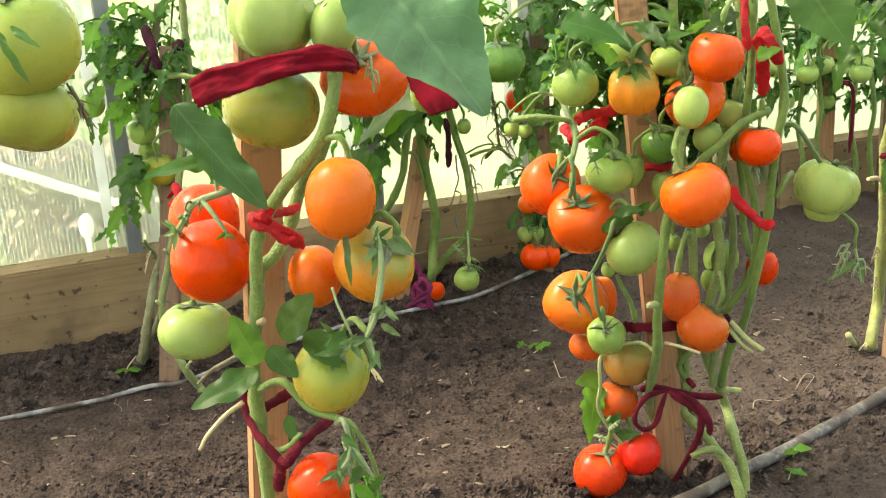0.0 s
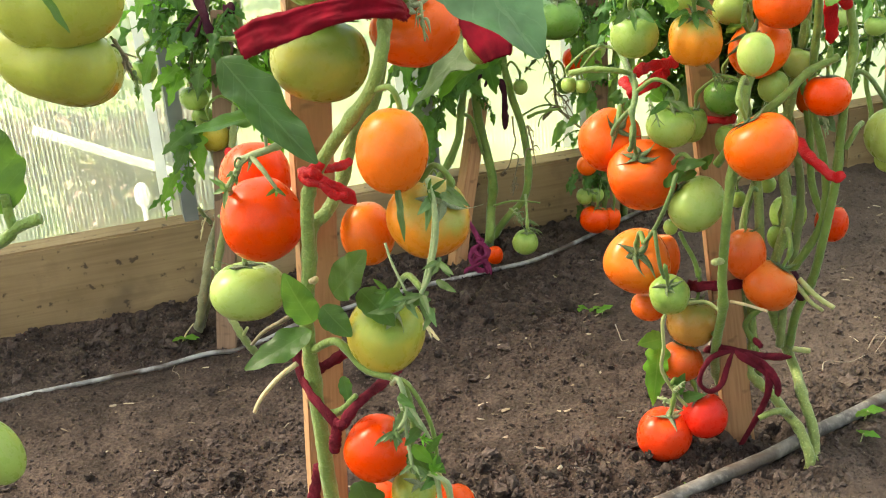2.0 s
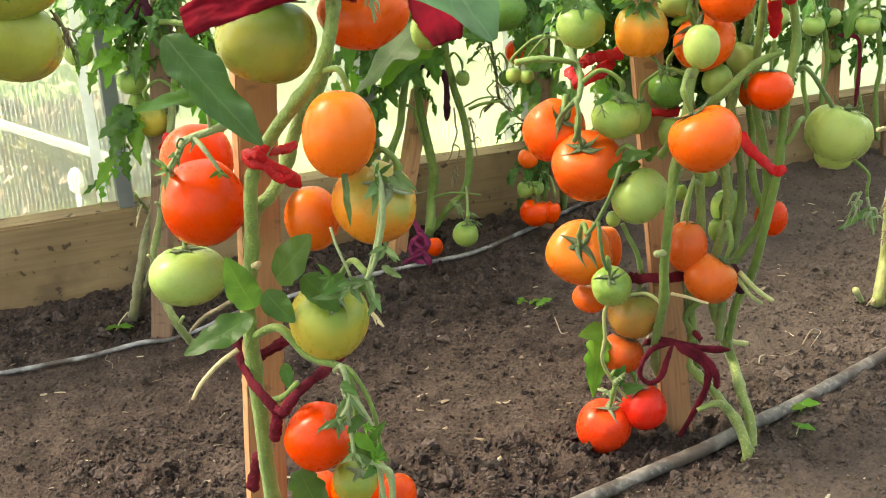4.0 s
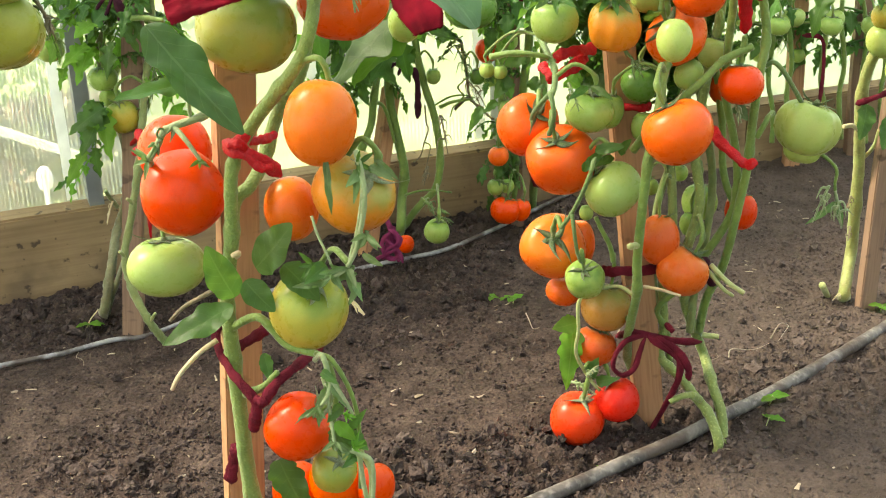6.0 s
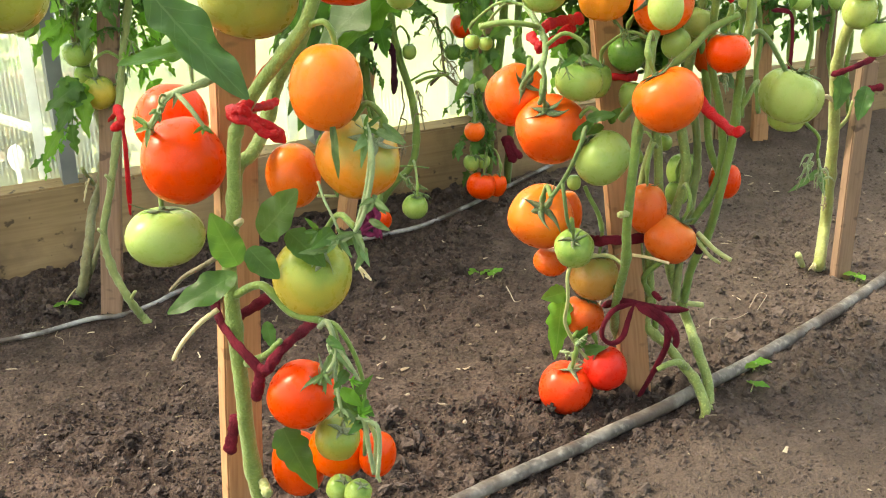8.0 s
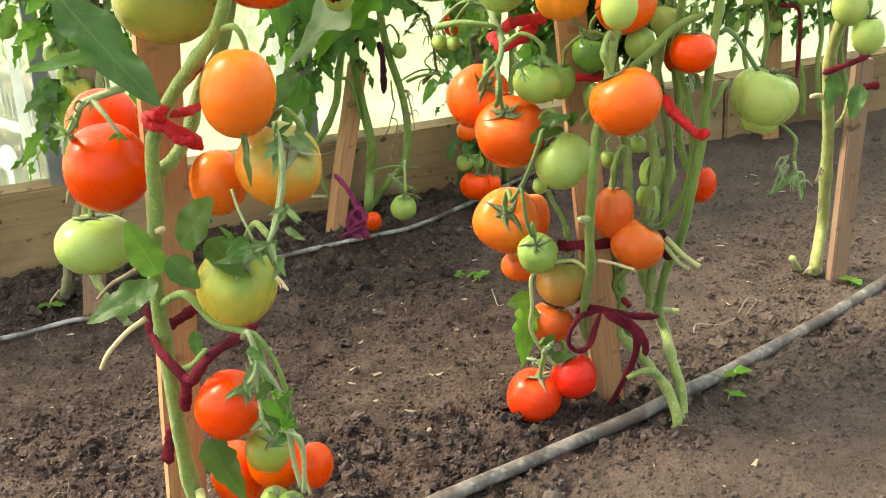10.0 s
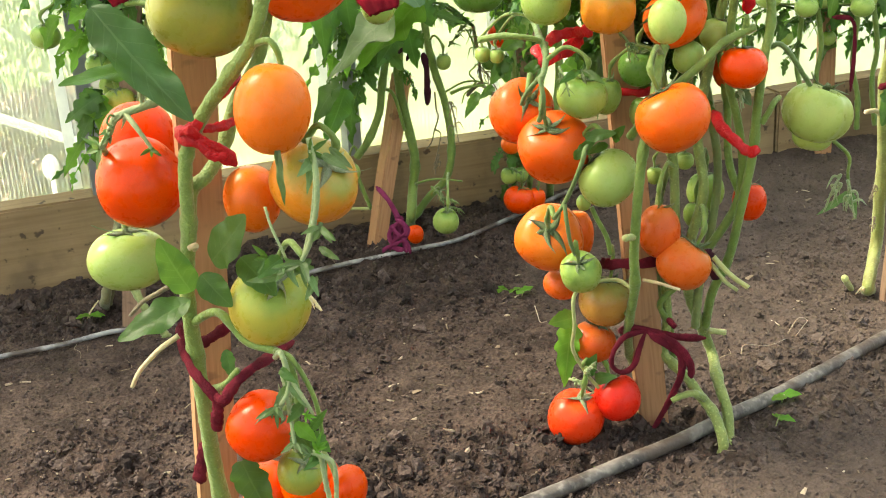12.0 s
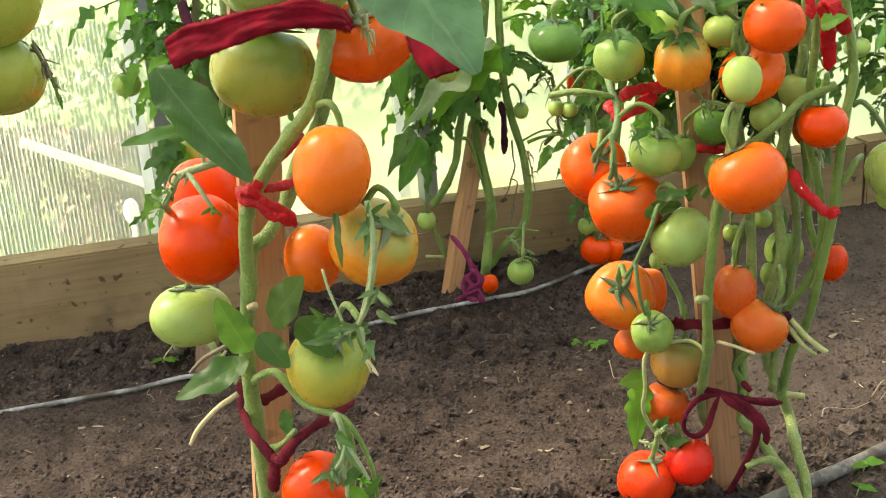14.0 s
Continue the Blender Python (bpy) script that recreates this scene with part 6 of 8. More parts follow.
tomato(board_plant, "leafgreen", "globe", (-0.3483, 1.45, 0.3664), 0.0358, 0.0303, (0, 0, 1), 1)
single_leaf(board_plant, (-0.287, 1.44, 0.2954), (-0.3251, 1.41, 0.2743), 0.0305, "mid", (-0.1, -1, 0.5), 0.15, 0.3, 0.36, 5, 210, 0.06)
single_leaf(board_plant, (-0.287, 1.44, 0.2954), (-0.311, 1.41, 0.2437), 0.0305, "mid", (-0.1, -1, 0.6), 0.15, 0.3, 0.36, 5, 211, 0.06)
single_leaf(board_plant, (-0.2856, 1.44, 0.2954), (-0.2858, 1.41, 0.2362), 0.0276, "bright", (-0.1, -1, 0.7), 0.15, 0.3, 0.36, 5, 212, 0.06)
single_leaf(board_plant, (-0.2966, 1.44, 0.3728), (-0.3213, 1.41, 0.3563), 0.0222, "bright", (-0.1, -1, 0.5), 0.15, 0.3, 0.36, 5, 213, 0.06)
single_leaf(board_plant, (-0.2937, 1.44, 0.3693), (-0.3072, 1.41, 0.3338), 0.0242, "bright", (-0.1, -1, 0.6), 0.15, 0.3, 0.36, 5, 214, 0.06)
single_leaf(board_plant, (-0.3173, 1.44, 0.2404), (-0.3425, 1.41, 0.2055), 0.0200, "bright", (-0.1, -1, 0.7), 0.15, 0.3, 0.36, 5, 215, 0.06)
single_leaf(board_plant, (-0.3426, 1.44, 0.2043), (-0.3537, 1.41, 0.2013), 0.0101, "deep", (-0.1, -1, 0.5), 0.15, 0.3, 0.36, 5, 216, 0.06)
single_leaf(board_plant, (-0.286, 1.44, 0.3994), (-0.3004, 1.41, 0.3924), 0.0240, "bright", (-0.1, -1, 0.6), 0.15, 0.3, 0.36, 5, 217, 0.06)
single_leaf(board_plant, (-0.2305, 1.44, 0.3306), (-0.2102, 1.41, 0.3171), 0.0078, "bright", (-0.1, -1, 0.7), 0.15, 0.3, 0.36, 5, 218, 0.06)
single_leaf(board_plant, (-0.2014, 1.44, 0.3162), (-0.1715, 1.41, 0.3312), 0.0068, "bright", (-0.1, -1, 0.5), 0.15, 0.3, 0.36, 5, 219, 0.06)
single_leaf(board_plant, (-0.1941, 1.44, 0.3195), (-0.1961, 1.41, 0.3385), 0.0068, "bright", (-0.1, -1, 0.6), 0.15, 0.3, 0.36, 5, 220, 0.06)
compound_leaf(board_plant, (-0.3076, 1.49, 0.2876), (-0.319, 1.45, 0.2663), "deep", 1.1, 61, 0.3, 0.35, 3)
compound_leaf(board_plant, (-0.3082, 1.49, 0.284), (-0.3048, 1.44, 0.2438), "deep", 1.1, 62, 0.3, 0.35, 2)
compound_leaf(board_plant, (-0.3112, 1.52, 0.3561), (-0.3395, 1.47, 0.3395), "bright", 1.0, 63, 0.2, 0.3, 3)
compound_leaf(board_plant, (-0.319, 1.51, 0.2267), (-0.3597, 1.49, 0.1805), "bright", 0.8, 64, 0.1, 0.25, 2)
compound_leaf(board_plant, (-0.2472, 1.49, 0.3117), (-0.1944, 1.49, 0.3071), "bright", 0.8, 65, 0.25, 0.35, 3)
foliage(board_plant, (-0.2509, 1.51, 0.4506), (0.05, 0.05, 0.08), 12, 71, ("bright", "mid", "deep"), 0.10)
foliage(board_plant, (-0.2717, 1.51, 0.3779), (0.04, 0.05, 0.05), 5, 72, ("bright", "mid"), 0.09)
foliage(board_plant, (-0.3167, 1.51, 0.4299), (0.06, 0.05, 0.06), 6, 73, ("bright", "deep"), 0.09)
foliage(board_plant, (-0.32, 1.5, 0.461), (0.035, 0.04, 0.04), 4, 174, ("bright", "bright", "mid"), 0.05)
foliage(board_plant, (-0.314, 1.5, 0.403), (0.035, 0.04, 0.04), 3, 175, ("bright", "bright", "mid"), 0.05)
tie("ribbon", "thin scarlet strip hanging from a stake", SCARLET, [
    ([(-0.252, 1.42, 0.2525), (-0.2338, 1.4, 0.2686), (-0.2276, 1.395, 0.2526), (-0.2274, 1.39, 0.2048), (-0.2294, 1.385, 0.1451)], 0.007, 0.003),
    ([(-0.2338, 1.4, 0.279), (-0.2271, 1.39, 0.2611), (-0.2416, 1.395, 0.2493)], 0.011, 0.006)], "ribbon")
tie("rag_tie", "dark plum rag knotted round a stake", PLUM, [
    ([(-0.2724, 1.47, 0.4621), (-0.2572, 1.45, 0.4306), (-0.2494, 1.45, 0.3914)], 0.012, 0.006),
    ([(-0.264, 1.45, 0.4342), (-0.2829, 1.45, 0.4135), (-0.2895, 1.45, 0.3922), (-0.2729, 1.45, 0.4062), (-0.2601, 1.45, 0.4306)], 0.005, 0.004),
    ([(-0.2398, 1.47, 0.4331), (-0.2248, 1.47, 0.4363)], 0.016, 0.006)], "tie")

# ---- plant at the leaning stake ----
leaning_plant = thing("tomato_plant", "drooping tomato plant tied to a thin leaning stake", "tomato plant", group="tomato plants")
stem(leaning_plant, [(0.0366, 1.6992, -0.0096), (0.0326, 1.7032, 0.0204), (0.0431, 1.66, 0.0558), (0.0415, 1.7, 0.0843), (0.0468, 1.7, 0.1268), (0.0387, 1.705, 0.1756), (0.0298, 1.71, 0.2318), (0.034, 1.715, 0.3025), (0.0474, 1.72, 0.3939), (0.0554, 1.73, 0.5323)], 0.0072, 0.006)
stem(leaning_plant, [(0.0384, 1.7, 0.0366), (0.0654, 1.7, 0.0711), (0.0917, 1.7, 0.1007), (0.0994, 1.705, 0.1495), (0.0923, 1.71, 0.206), (0.0784, 1.715, 0.2536), (0.0692, 1.72, 0.3083), (0.0652, 1.73, 0.3917), (0.0666, 1.74, 0.4948)], 0.0055, 0.0052)
stem(leaning_plant, [(-0.03, 1.67, 0.1393), (-0.0128, 1.67, 0.1622), (0.0053, 1.675, 0.2013), (0.0114, 1.68, 0.24), (0.0215, 1.69, 0.2926)], 0.0055, 0.005)
stem(leaning_plant, [(-0.0357, 1.67, 0.1294), (-0.0264, 1.67, 0.0956), (-0.0151, 1.67, 0.063)], 0.0031, 0.0029, name="branch")
stem(leaning_plant, [(-0.0469, 1.68, 0.0597), (-0.0161, 1.675, 0.0612)], 0.0024, 0.0022, STEM_PALE, name="branch")
stem(leaning_plant, [(0.0029, 1.68, 0.2322), (0.0229, 1.69, 0.2251), (0.0359, 1.695, 0.1703)], 0.0027, 0.0022, name="branch")
stem(leaning_plant, [(0.1009, 1.71, 0.218), (0.1212, 1.71, 0.2257), (0.1486, 1.715, 0.2278)], 0.0027, 0.0018, name="branch")
tomato(leaning_plant, "leafgreen", "globe", (0.1009, 1.6, 0.0709), 0.036, 0.0344, (0.2, -0.2, 1), 1)
tomato(leaning_plant, "red", "globe", (0.0538, 1.625, 0.0419), 0.0236, 0.0268, (0, 0, 1), None, False)
tomato(leaning_plant, "leafgreen", "globe", (0.0933, 1.71, 0.2627), 0.0207, 0.0223, (0, 0, 1), 1)
tomato(leaning_plant, "pale", "globe", (-0.0398, 1.67, 0.1176), 0.0268, 0.0268, (0, 0, 1), 1)
single_leaf(leaning_plant, (0.0821, 1.57, 0.3877), (-0.0353, 1.53, 0.2854), 0.0640, "silver", (-0.5, -0.6, 0.8), 0.1, 0.3, 0.55, 3, 51, 0.05, puff=0.07)
single_leaf(leaning_plant, (0.0913, 1.575, 0.3761), (0.0053, 1.55, 0.2884), 0.0500, "bright", (-0.3, -0.8, 0.6), 0.1, 0.3, 0.42, 4, 58, 0.06, puff=0.07)
single_leaf(leaning_plant, (-0.0198, 1.56, 0.2735), (-0.0649, 1.54, 0.2311), 0.0315, "mid", (-0.2, -0.8, 0.8), 0.2, 0.3, 0.2, 3, 59, 0.05)
single_leaf(leaning_plant, (-0.013, 1.56, 0.266), (-0.0405, 1.55, 0.194), 0.033, "mid", (0.2, -1, 0.4), 0.1, 0.3, 0.2, 3, 60, 0.05)
single_leaf(leaning_plant, (-0.0384, 1.57, 0.3977), (-0.0394, 1.56, 0.3067), 0.0323, "deep", (0.2, -1, 0.4), 0.1, 0.3, 0.25, 4, 61, 0.05)
single_leaf(leaning_plant, (0.058, 1.64, 0.327), (0.067, 1.63, 0.273), 0.028, "deep", (0.1, -1, 0.5), 0.12, 0.35, 0.40, 4, 320, 0.05)
single_leaf(leaning_plant, (0.047, 1.64, 0.318), (0.013, 1.63, 0.276), 0.028, "mid", (0.1, -1, 0.5), 0.12, 0.35, 0.30, 4, 321, 0.05)
single_leaf(leaning_plant, (-0.024, 1.66, 0.369), (-0.024, 1.65, 0.309), 0.034, "deep", (0.1, -1, 0.5), 0.12, 0.35, 0.20, 4, 322, 0.05)
single_leaf(leaning_plant, (-0.041, 1.66, 0.353), (-0.065, 1.65, 0.282), 0.024, "deep", (0.1, -1, 0.5), 0.12, 0.35, 0.35, 4, 323, 0.05)
single_leaf(leaning_plant, (-0.027, 1.67, 0.302), (-0.044, 1.66, 0.281), 0.022, "deep", (0.1, -1, 0.5), 0.12, 0.35, 0.20, 4, 324, 0.05)
single_leaf(leaning_plant, (0.07, 1.68, 0.351), (0.09, 1.67, 0.322), 0.030, "deep", (0.1, -1, 0.5), 0.12, 0.35, 0.30, 4, 325, 0.05)
single_leaf(leaning_plant, (0.093, 1.68, 0.336), (0.13, 1.67, 0.323), 0.013, "mid", (0.1, -1, 0.5), 0.12, 0.35, 0.20, 4, 326, 0.05)
single_leaf(leaning_plant, (0.059, 1.68, 0.309), (0.073, 1.67, 0.292), 0.024, "deep", (0.1, -1, 0.5), 0.12, 0.35, 0.30, 4, 327, 0.05)
single_leaf(leaning_plant, (0.03, 1.64, 0.292), (0.053, 1.63, 0.273), 0.020, "mid", (0.1, -1, 0.5), 0.12, 0.35, 0.30, 4, 328, 0.05)
single_leaf(leaning_plant, (0.027, 1.66, 0.345), (0.053, 1.65, 0.316), 0.030, "deep", (0.1, -1, 0.5), 0.12, 0.35, 0.30, 4, 329, 0.05)
compound_leaf(leaning_plant, (0.0559, 1.69, 0.3381), (0.0248, 1.65, 0.2977), "silver", 0.9, 81, 0.2, 0.3, 2)
compound_leaf(leaning_plant, (0.0357, 1.705, 0.3046), (-0.0182, 1.67, 0.2432), "deep", 1.1, 82, 0.3, 0.35, 3)
compound_leaf(leaning_plant, (0.0137, 1.69, 0.2928), (-0.0266, 1.66, 0.2142), "deep", 1.1, 83, 0.2, 0.35, 3)
compound_leaf(leaning_plant, (0.0071, 1.69, 0.3086), (-0.0526, 1.67, 0.2991), "deep", 1.0, 84, 0.3, 0.35, 3)
compound_leaf(leaning_plant, (0.0215, 1.69, 0.2926), (-0.067, 1.68, 0.336), "bright", 1.0, 85, 0.3, 0.3, 3)
foliage(leaning_plant, (-0.0286, 1.69, 0.3091), (0.09, 0.05, 0.07), 7, 86, ("bright", "mid", "deep"), 0.075)
foliage(leaning_plant, (-0.0589, 1.69, 0.3059), (0.05, 0.05, 0.04), 1, 87, ("deep", "mid"), 0.06)
foliage(leaning_plant, (0.0444, 1.7, 0.3709), (0.08, 0.05, 0.04), 5, 88, ("bright", "mid"), 0.06)
tie("rag_tie", "dark plum rag hanging on the leaning stake", PLUM, [
    ([(0.032, 1.69, 0.278), (0.043, 1.68, 0.288), (0.051, 1.68, 0.284), (0.047, 1.685, 0.271)], 0.008, 0.003),
    ([(0.069, 1.69, 0.281), (0.073, 1.685, 0.261), (0.073, 1.685, 0.237), (0.071, 1.69, 0.207)], 0.0085, 0.003)], "tie")
tie("rag_tie", "frayed magenta rag at the foot of the leaning stake", MAGENTA, [
    ([(0.0084, 1.6, 0.1211), (0.0245, 1.59, 0.1066), (0.0374, 1.585, 0.0798), (0.0414, 1.58, 0.0489)], 0.006, 0.003),
    ([(0.0422, 1.59, 0.082), (0.0384, 1.58, 0.0612), (0.0259, 1.575, 0.0386)], 0.007, 0.003),
    ([(0.0461, 1.585, 0.0716), (0.0453, 1.58, 0.0488), (0.0499, 1.57, 0.0363)], 0.006, 0.003),
    ([(0.0377, 1.59, 0.0738), (0.0316, 1.58, 0.0531), (0.0323, 1.57, 0.0405)], 0.006, 0.003),
    ([(0.0193, 1.6, 0.1112), (0.0329, 1.59, 0.0943), (0.0461, 1.585, 0.0716)], 0.004, 0.003),
    ([(0.036, 1.58, 0.0817), (0.0479, 1.575, 0.0754), (0.0494, 1.57, 0.0634), (0.0366, 1.57, 0.057), (0.0297, 1.57, 0.0472)], 0.006, 0.003),
    ([(0.042, 1.58, 0.0792), (0.0336, 1.575, 0.0698), (0.043, 1.57, 0.0602), (0.0516, 1.57, 0.0503), (0.0561, 1.565, 0.0375)], 0.005, 0.003),
    ([(0.0456, 1.58, 0.0759), (0.0535, 1.575, 0.0672), (0.0457, 1.57, 0.0553), (0.0232, 1.57, 0.0439), (0.0175, 1.565, 0.0394)], 0.005, 0.003),
    ([(0.0331, 1.58, 0.0736), (0.0266, 1.575, 0.0592), (0.0356, 1.57, 0.0438), (0.0472, 1.565, 0.0425)], 0.007, 0.003)], "tie")

# ---- far plant with small fruit ----
far_plant = thing("tomato_plant", "far tomato plant with small red and green fruit", "tomato plant", group="tomato plants")
stem(far_plant, [(0.205, 1.7736, -0.0105), (0.201, 1.7776, 0.0195), (0.2045, 1.775, 0.0857), (0.2096, 1.785, 0.1533), (0.2189, 1.785, 0.2306), (0.2279, 1.785, 0.3055), (0.2246, 1.79, 0.3855), (0.2218, 1.795, 0.4938)], 0.007, 0.006)
stem(far_plant, [(0.2091, 1.775, 0.1124), (0.1894, 1.75, 0.1809), (0.1865, 1.75, 0.2481), (0.1807, 1.76, 0.2953), (0.1804, 1.77, 0.3738)], 0.005, 0.005)
stem(far_plant, [(0.2339, 1.8179, -0.0083), (0.2299, 1.8219, 0.0217), (0.2362, 1.77, 0.1311), (0.2477, 1.775, 0.2156), (0.2482, 1.78, 0.2979), (0.2567, 1.785, 0.3855)], 0.006, 0.005)
stem(far_plant, [(0.1305, 1.76, 0.3004), (0.1378, 1.75, 0.2573), (0.1412, 1.745, 0.2252), (0.1572, 1.74, 0.2053)], 0.0025, 0.0018, DRY_DARK, name="dry_truss")
stem(far_plant, [(0.1412, 1.745, 0.2252), (0.1204, 1.74, 0.206), (0.1372, 1.74, 0.2224), (0.1733, 1.74, 0.1924), (0.1855, 1.745, 0.1908)], 0.002, 0.0015, DRY_DARK, name="dry_truss")
tomato(far_plant, "red", "globe", (0.1667, 1.76, 0.2874), 0.0325, 0.0357, (0, 0, 1), 1)
tomato(far_plant, "leafgreen", "globe", (0.1955, 1.75, 0.302), 0.0338, 0.029, (0, 0, 1), 1)
tomato(far_plant, "dark", "globe", (0.1532, 1.75, 0.2521), 0.0244, 0.0244, (0, 0, 1), 1)
tomato(far_plant, "leafgreen", "globe", (0.1718, 1.75, 0.2484), 0.0228, 0.0228, (0, 0, 1), 1)
tomato(far_plant, "leafgreen", "globe", (0.194, 1.745, 0.2059), 0.0196, 0.0262, (0, 0, 1), 1)
tomato(far_plant, "scarlet", "globe", (0.1835, 1.71, 0.1442), 0.0301, 0.0293, (0, 0, 1), 1)
tomato(far_plant, "leafgreen", "globe", (0.1775, 1.72, 0.0938), 0.0248, 0.0248, (0, 0, 1), 1)
tomato(far_plant, "leafgreen", "globe", (0.194, 1.725, 0.0936), 0.0216, 0.0216, (0, 0, 1), None, False)
tomato(far_plant, "red", "globe", (0.192, 1.71, 0.0612), 0.0447, 0.0398, (0.2, 0, 1), 1)
tomato(far_plant, "red", "globe", (0.2151, 1.72, 0.0581), 0.0283, 0.035, (0.2, 0, 1), 1)
tomato(far_plant, "dark", "flat", (0.1557, 1.62, 0.3748), 0.0708, 0.0538, (0, -0.1, 1), 1)
compound_leaf(far_plant, (0.1928, 1.735, 0.1252), (0.2091, 1.71, 0.107), "mid", 0.8, 91, 0.1, 0.3, 2)
compound_leaf(far_plant, (0.1853, 1.75, 0.1809), (0.1445, 1.73, 0.1746), "mid", 0.7, 92, 0.2, 0.3, 2)
compound_leaf(far_plant, (0.2234, 1.78, 0.2736), (0.1946, 1.75, 0.248), "deep", 0.9, 93, 0.2, 0.3, 3)
foliage(far_plant, (0.1417, 1.76, 0.3859), (0.05, 0.06, 0.05), 6, 94, ("mid", "bright"), 0.045)
foliage(far_plant, (0.2468, 1.76, 0.3833), (0.07, 0.06, 0.07), 16, 95, ("deep", "mid"), 0.065)
foliage(far_plant, (0.0741, 1.76, 0.3898), (0.07, 0.06, 0.04), 4, 96, ("bright", "mid"), 0.05)
foliage(far_plant, (0.193, 1.76, 0.216), (0.03, 0.03, 0.05), 9, 181, ("deep", "mid"), 0.04)
foliage(far_plant, (0.195, 1.74, 0.123), (0.03, 0.03, 0.04), 8, 182, ("mid", "deep"), 0.035)
tie("ribbon", "burgundy strip hanging on a far plant", BURGUNDY, [
    ([(0.226, 1.76, 0.1212), (0.2325, 1.755, 0.1007), (0.2407, 1.755, 0.0811)], 0.012, 0.004),
    ([(0.2302, 1.76, 0.1211), (0.2425, 1.755, 0.1005), (0.2509, 1.755, 0.0872)], 0.01, 0.004)], "ribbon")
tie("ribbon", "dark red cord wound round a far stake", BURGUNDY, [
    ([(0.1748, 1.8, 0.3398), (0.1964, 1.79, 0.3522), (0.2253, 1.79, 0.3532), (0.2498, 1.795, 0.35)], 0.007, 0.004)], "ribbon")

# ---- plant in the far bed ----
bed_plant = thing("tomato_plant", "tall bare-stemmed tomato plant with pale green fruit in the far bed", "tomato plant", group="tomato plants")
stem(bed_plant, [(0.6482, 1.5335, -0.034), (0.6442, 1.5375, -0.004), (0.6371, 1.51, 0.0186), (0.6508, 1.55, 0.0584), (0.6483, 1.54, 0.1254), (0.6457, 1.53, 0.1823), (0.6402, 1.52, 0.2299), (0.6363, 1.51, 0.2831), (0.6418, 1.5, 0.3273), (0.6586, 1.5, 0.3612), (0.6671, 1.5, 0.4078), (0.6656, 1.5, 0.4857), (0.6546, 1.5, 0.591)], 0.0080, 0.0062, STEM_MOTTLED)
stem(bed_plant, [(0.6451, 1.53, 0.1883), (0.661, 1.53, 0.2082), (0.6659, 1.53, 0.2303)], 0.0027, 0.0022, STEM_PALE, name="branch")
stem(bed_plant, [(0.6154, 1.5, 0.2432), (0.6283, 1.51, 0.2417), (0.6409, 1.52, 0.2299)], 0.0028, 0.0028, DRY, name="dry_shoot")
stem(bed_plant, [(0.6279, 1.5358, -0.034), (0.6239, 1.5398, -0.004), (0.606, 1.5, 0.0328)], 0.0045, 0.004, STEM_PALE, name="cut_shoot")
tomato(bed_plant, "green", "globe", (0.6463, 1.47, 0.3554), 0.0412, 0.0412, (0, 0, 1), 1)
tomato(bed_plant, "green", "globe", (0.6655, 1.46, 0.3256), 0.0373, 0.0439, (0, 0, 1), 1)
tomato(bed_plant, "olive", "globe", (0.648, 1.47, 0.3838), 0.0396, 0.033, (0, 0, 1), 1)
single_leaf(bed_plant, (0.6403, 1.5, 0.2714), (0.6324, 1.47, 0.2357), 0.0240, "mid", (0.3, -1, 0.5), 0.08, 0.4, 0.10, 5, 55, puff=0.08)
single_leaf(bed_plant, (0.6724, 1.5, 0.2566), (0.6572, 1.47, 0.2239), 0.0225, "mid", (-0.2, -1, 0.5), 0.08, 0.4, 0.10, 5, 56, puff=0.08)
foliage(bed_plant, (0.6056, 1.5, 0.457), (0.05, 0.05, 0.04), 4, 97, ("mid", "deep"), 0.045)
tie("ribbon", "dark red rag tied round stem and leaning stake", BURGUNDY, [
    ([(0.6266, 1.5, 0.2716), (0.6403, 1.49, 0.2796), (0.6595, 1.5, 0.2837), (0.6851, 1.52, 0.2882)], 0.007, 0.004),
    ([(0.6789, 1.52, 0.2474), (0.6993, 1.52, 0.2507)], 0.009, 0.004)], "ribbon")

# ---- plants at the end of the far row ----
row_plant_a = thing("tomato_plant", "distant tomato plant at the end of the far row", "tomato plant", group="tomato plants")
stem(row_plant_a, [(0.7032, 1.99, 0.0741), (0.7011, 1.99, 0.1241), (0.6895, 1.99, 0.1809), (0.6917, 1.99, 0.2453), (0.6793, 1.99, 0.3262), (0.6676, 1.99, 0.4218)], 0.0040, 0.0034, wobble=0.16)
stem(row_plant_a, [(0.7303, 1.99, 0.0804), (0.7208, 1.99, 0.1522), (0.7243, 1.99, 0.208), (0.7138, 1.99, 0.281), (0.7145, 1.99, 0.3778)], 0.0040, 0.0034, wobble=0.16)
tomato(row_plant_a, "leafgreen", "globe", (0.6885, 1.94, 0.2769), 0.0351, 0.0299, (0, 0, 1), 1)
tomato(row_plant_a, "pale", "globe", (0.63, 1.94, 0.291), 0.0386, 0.0298, (0, 0, 1), 1)
tomato(row_plant_a, "leafgreen", "globe", (0.5817, 1.94, 0.2336), 0.0213, 0.0231, (0, 0, 1), 1)
foliage(row_plant_a, (0.6255, 1.99, 0.2848), (0.06, 0.04, 0.08), 5, 101, ("mid", "deep", "mid"), 0.045)
foliage(row_plant_a, (0.6209, 1.99, 0.3656), (0.08, 0.04, 0.05), 8, 111, ("mid", "deep", "mid"), 0.05)
row_plant_b = thing("tomato_plant", "distant tomato plant at the end of the far row", "tomato plant", group="tomato plants")
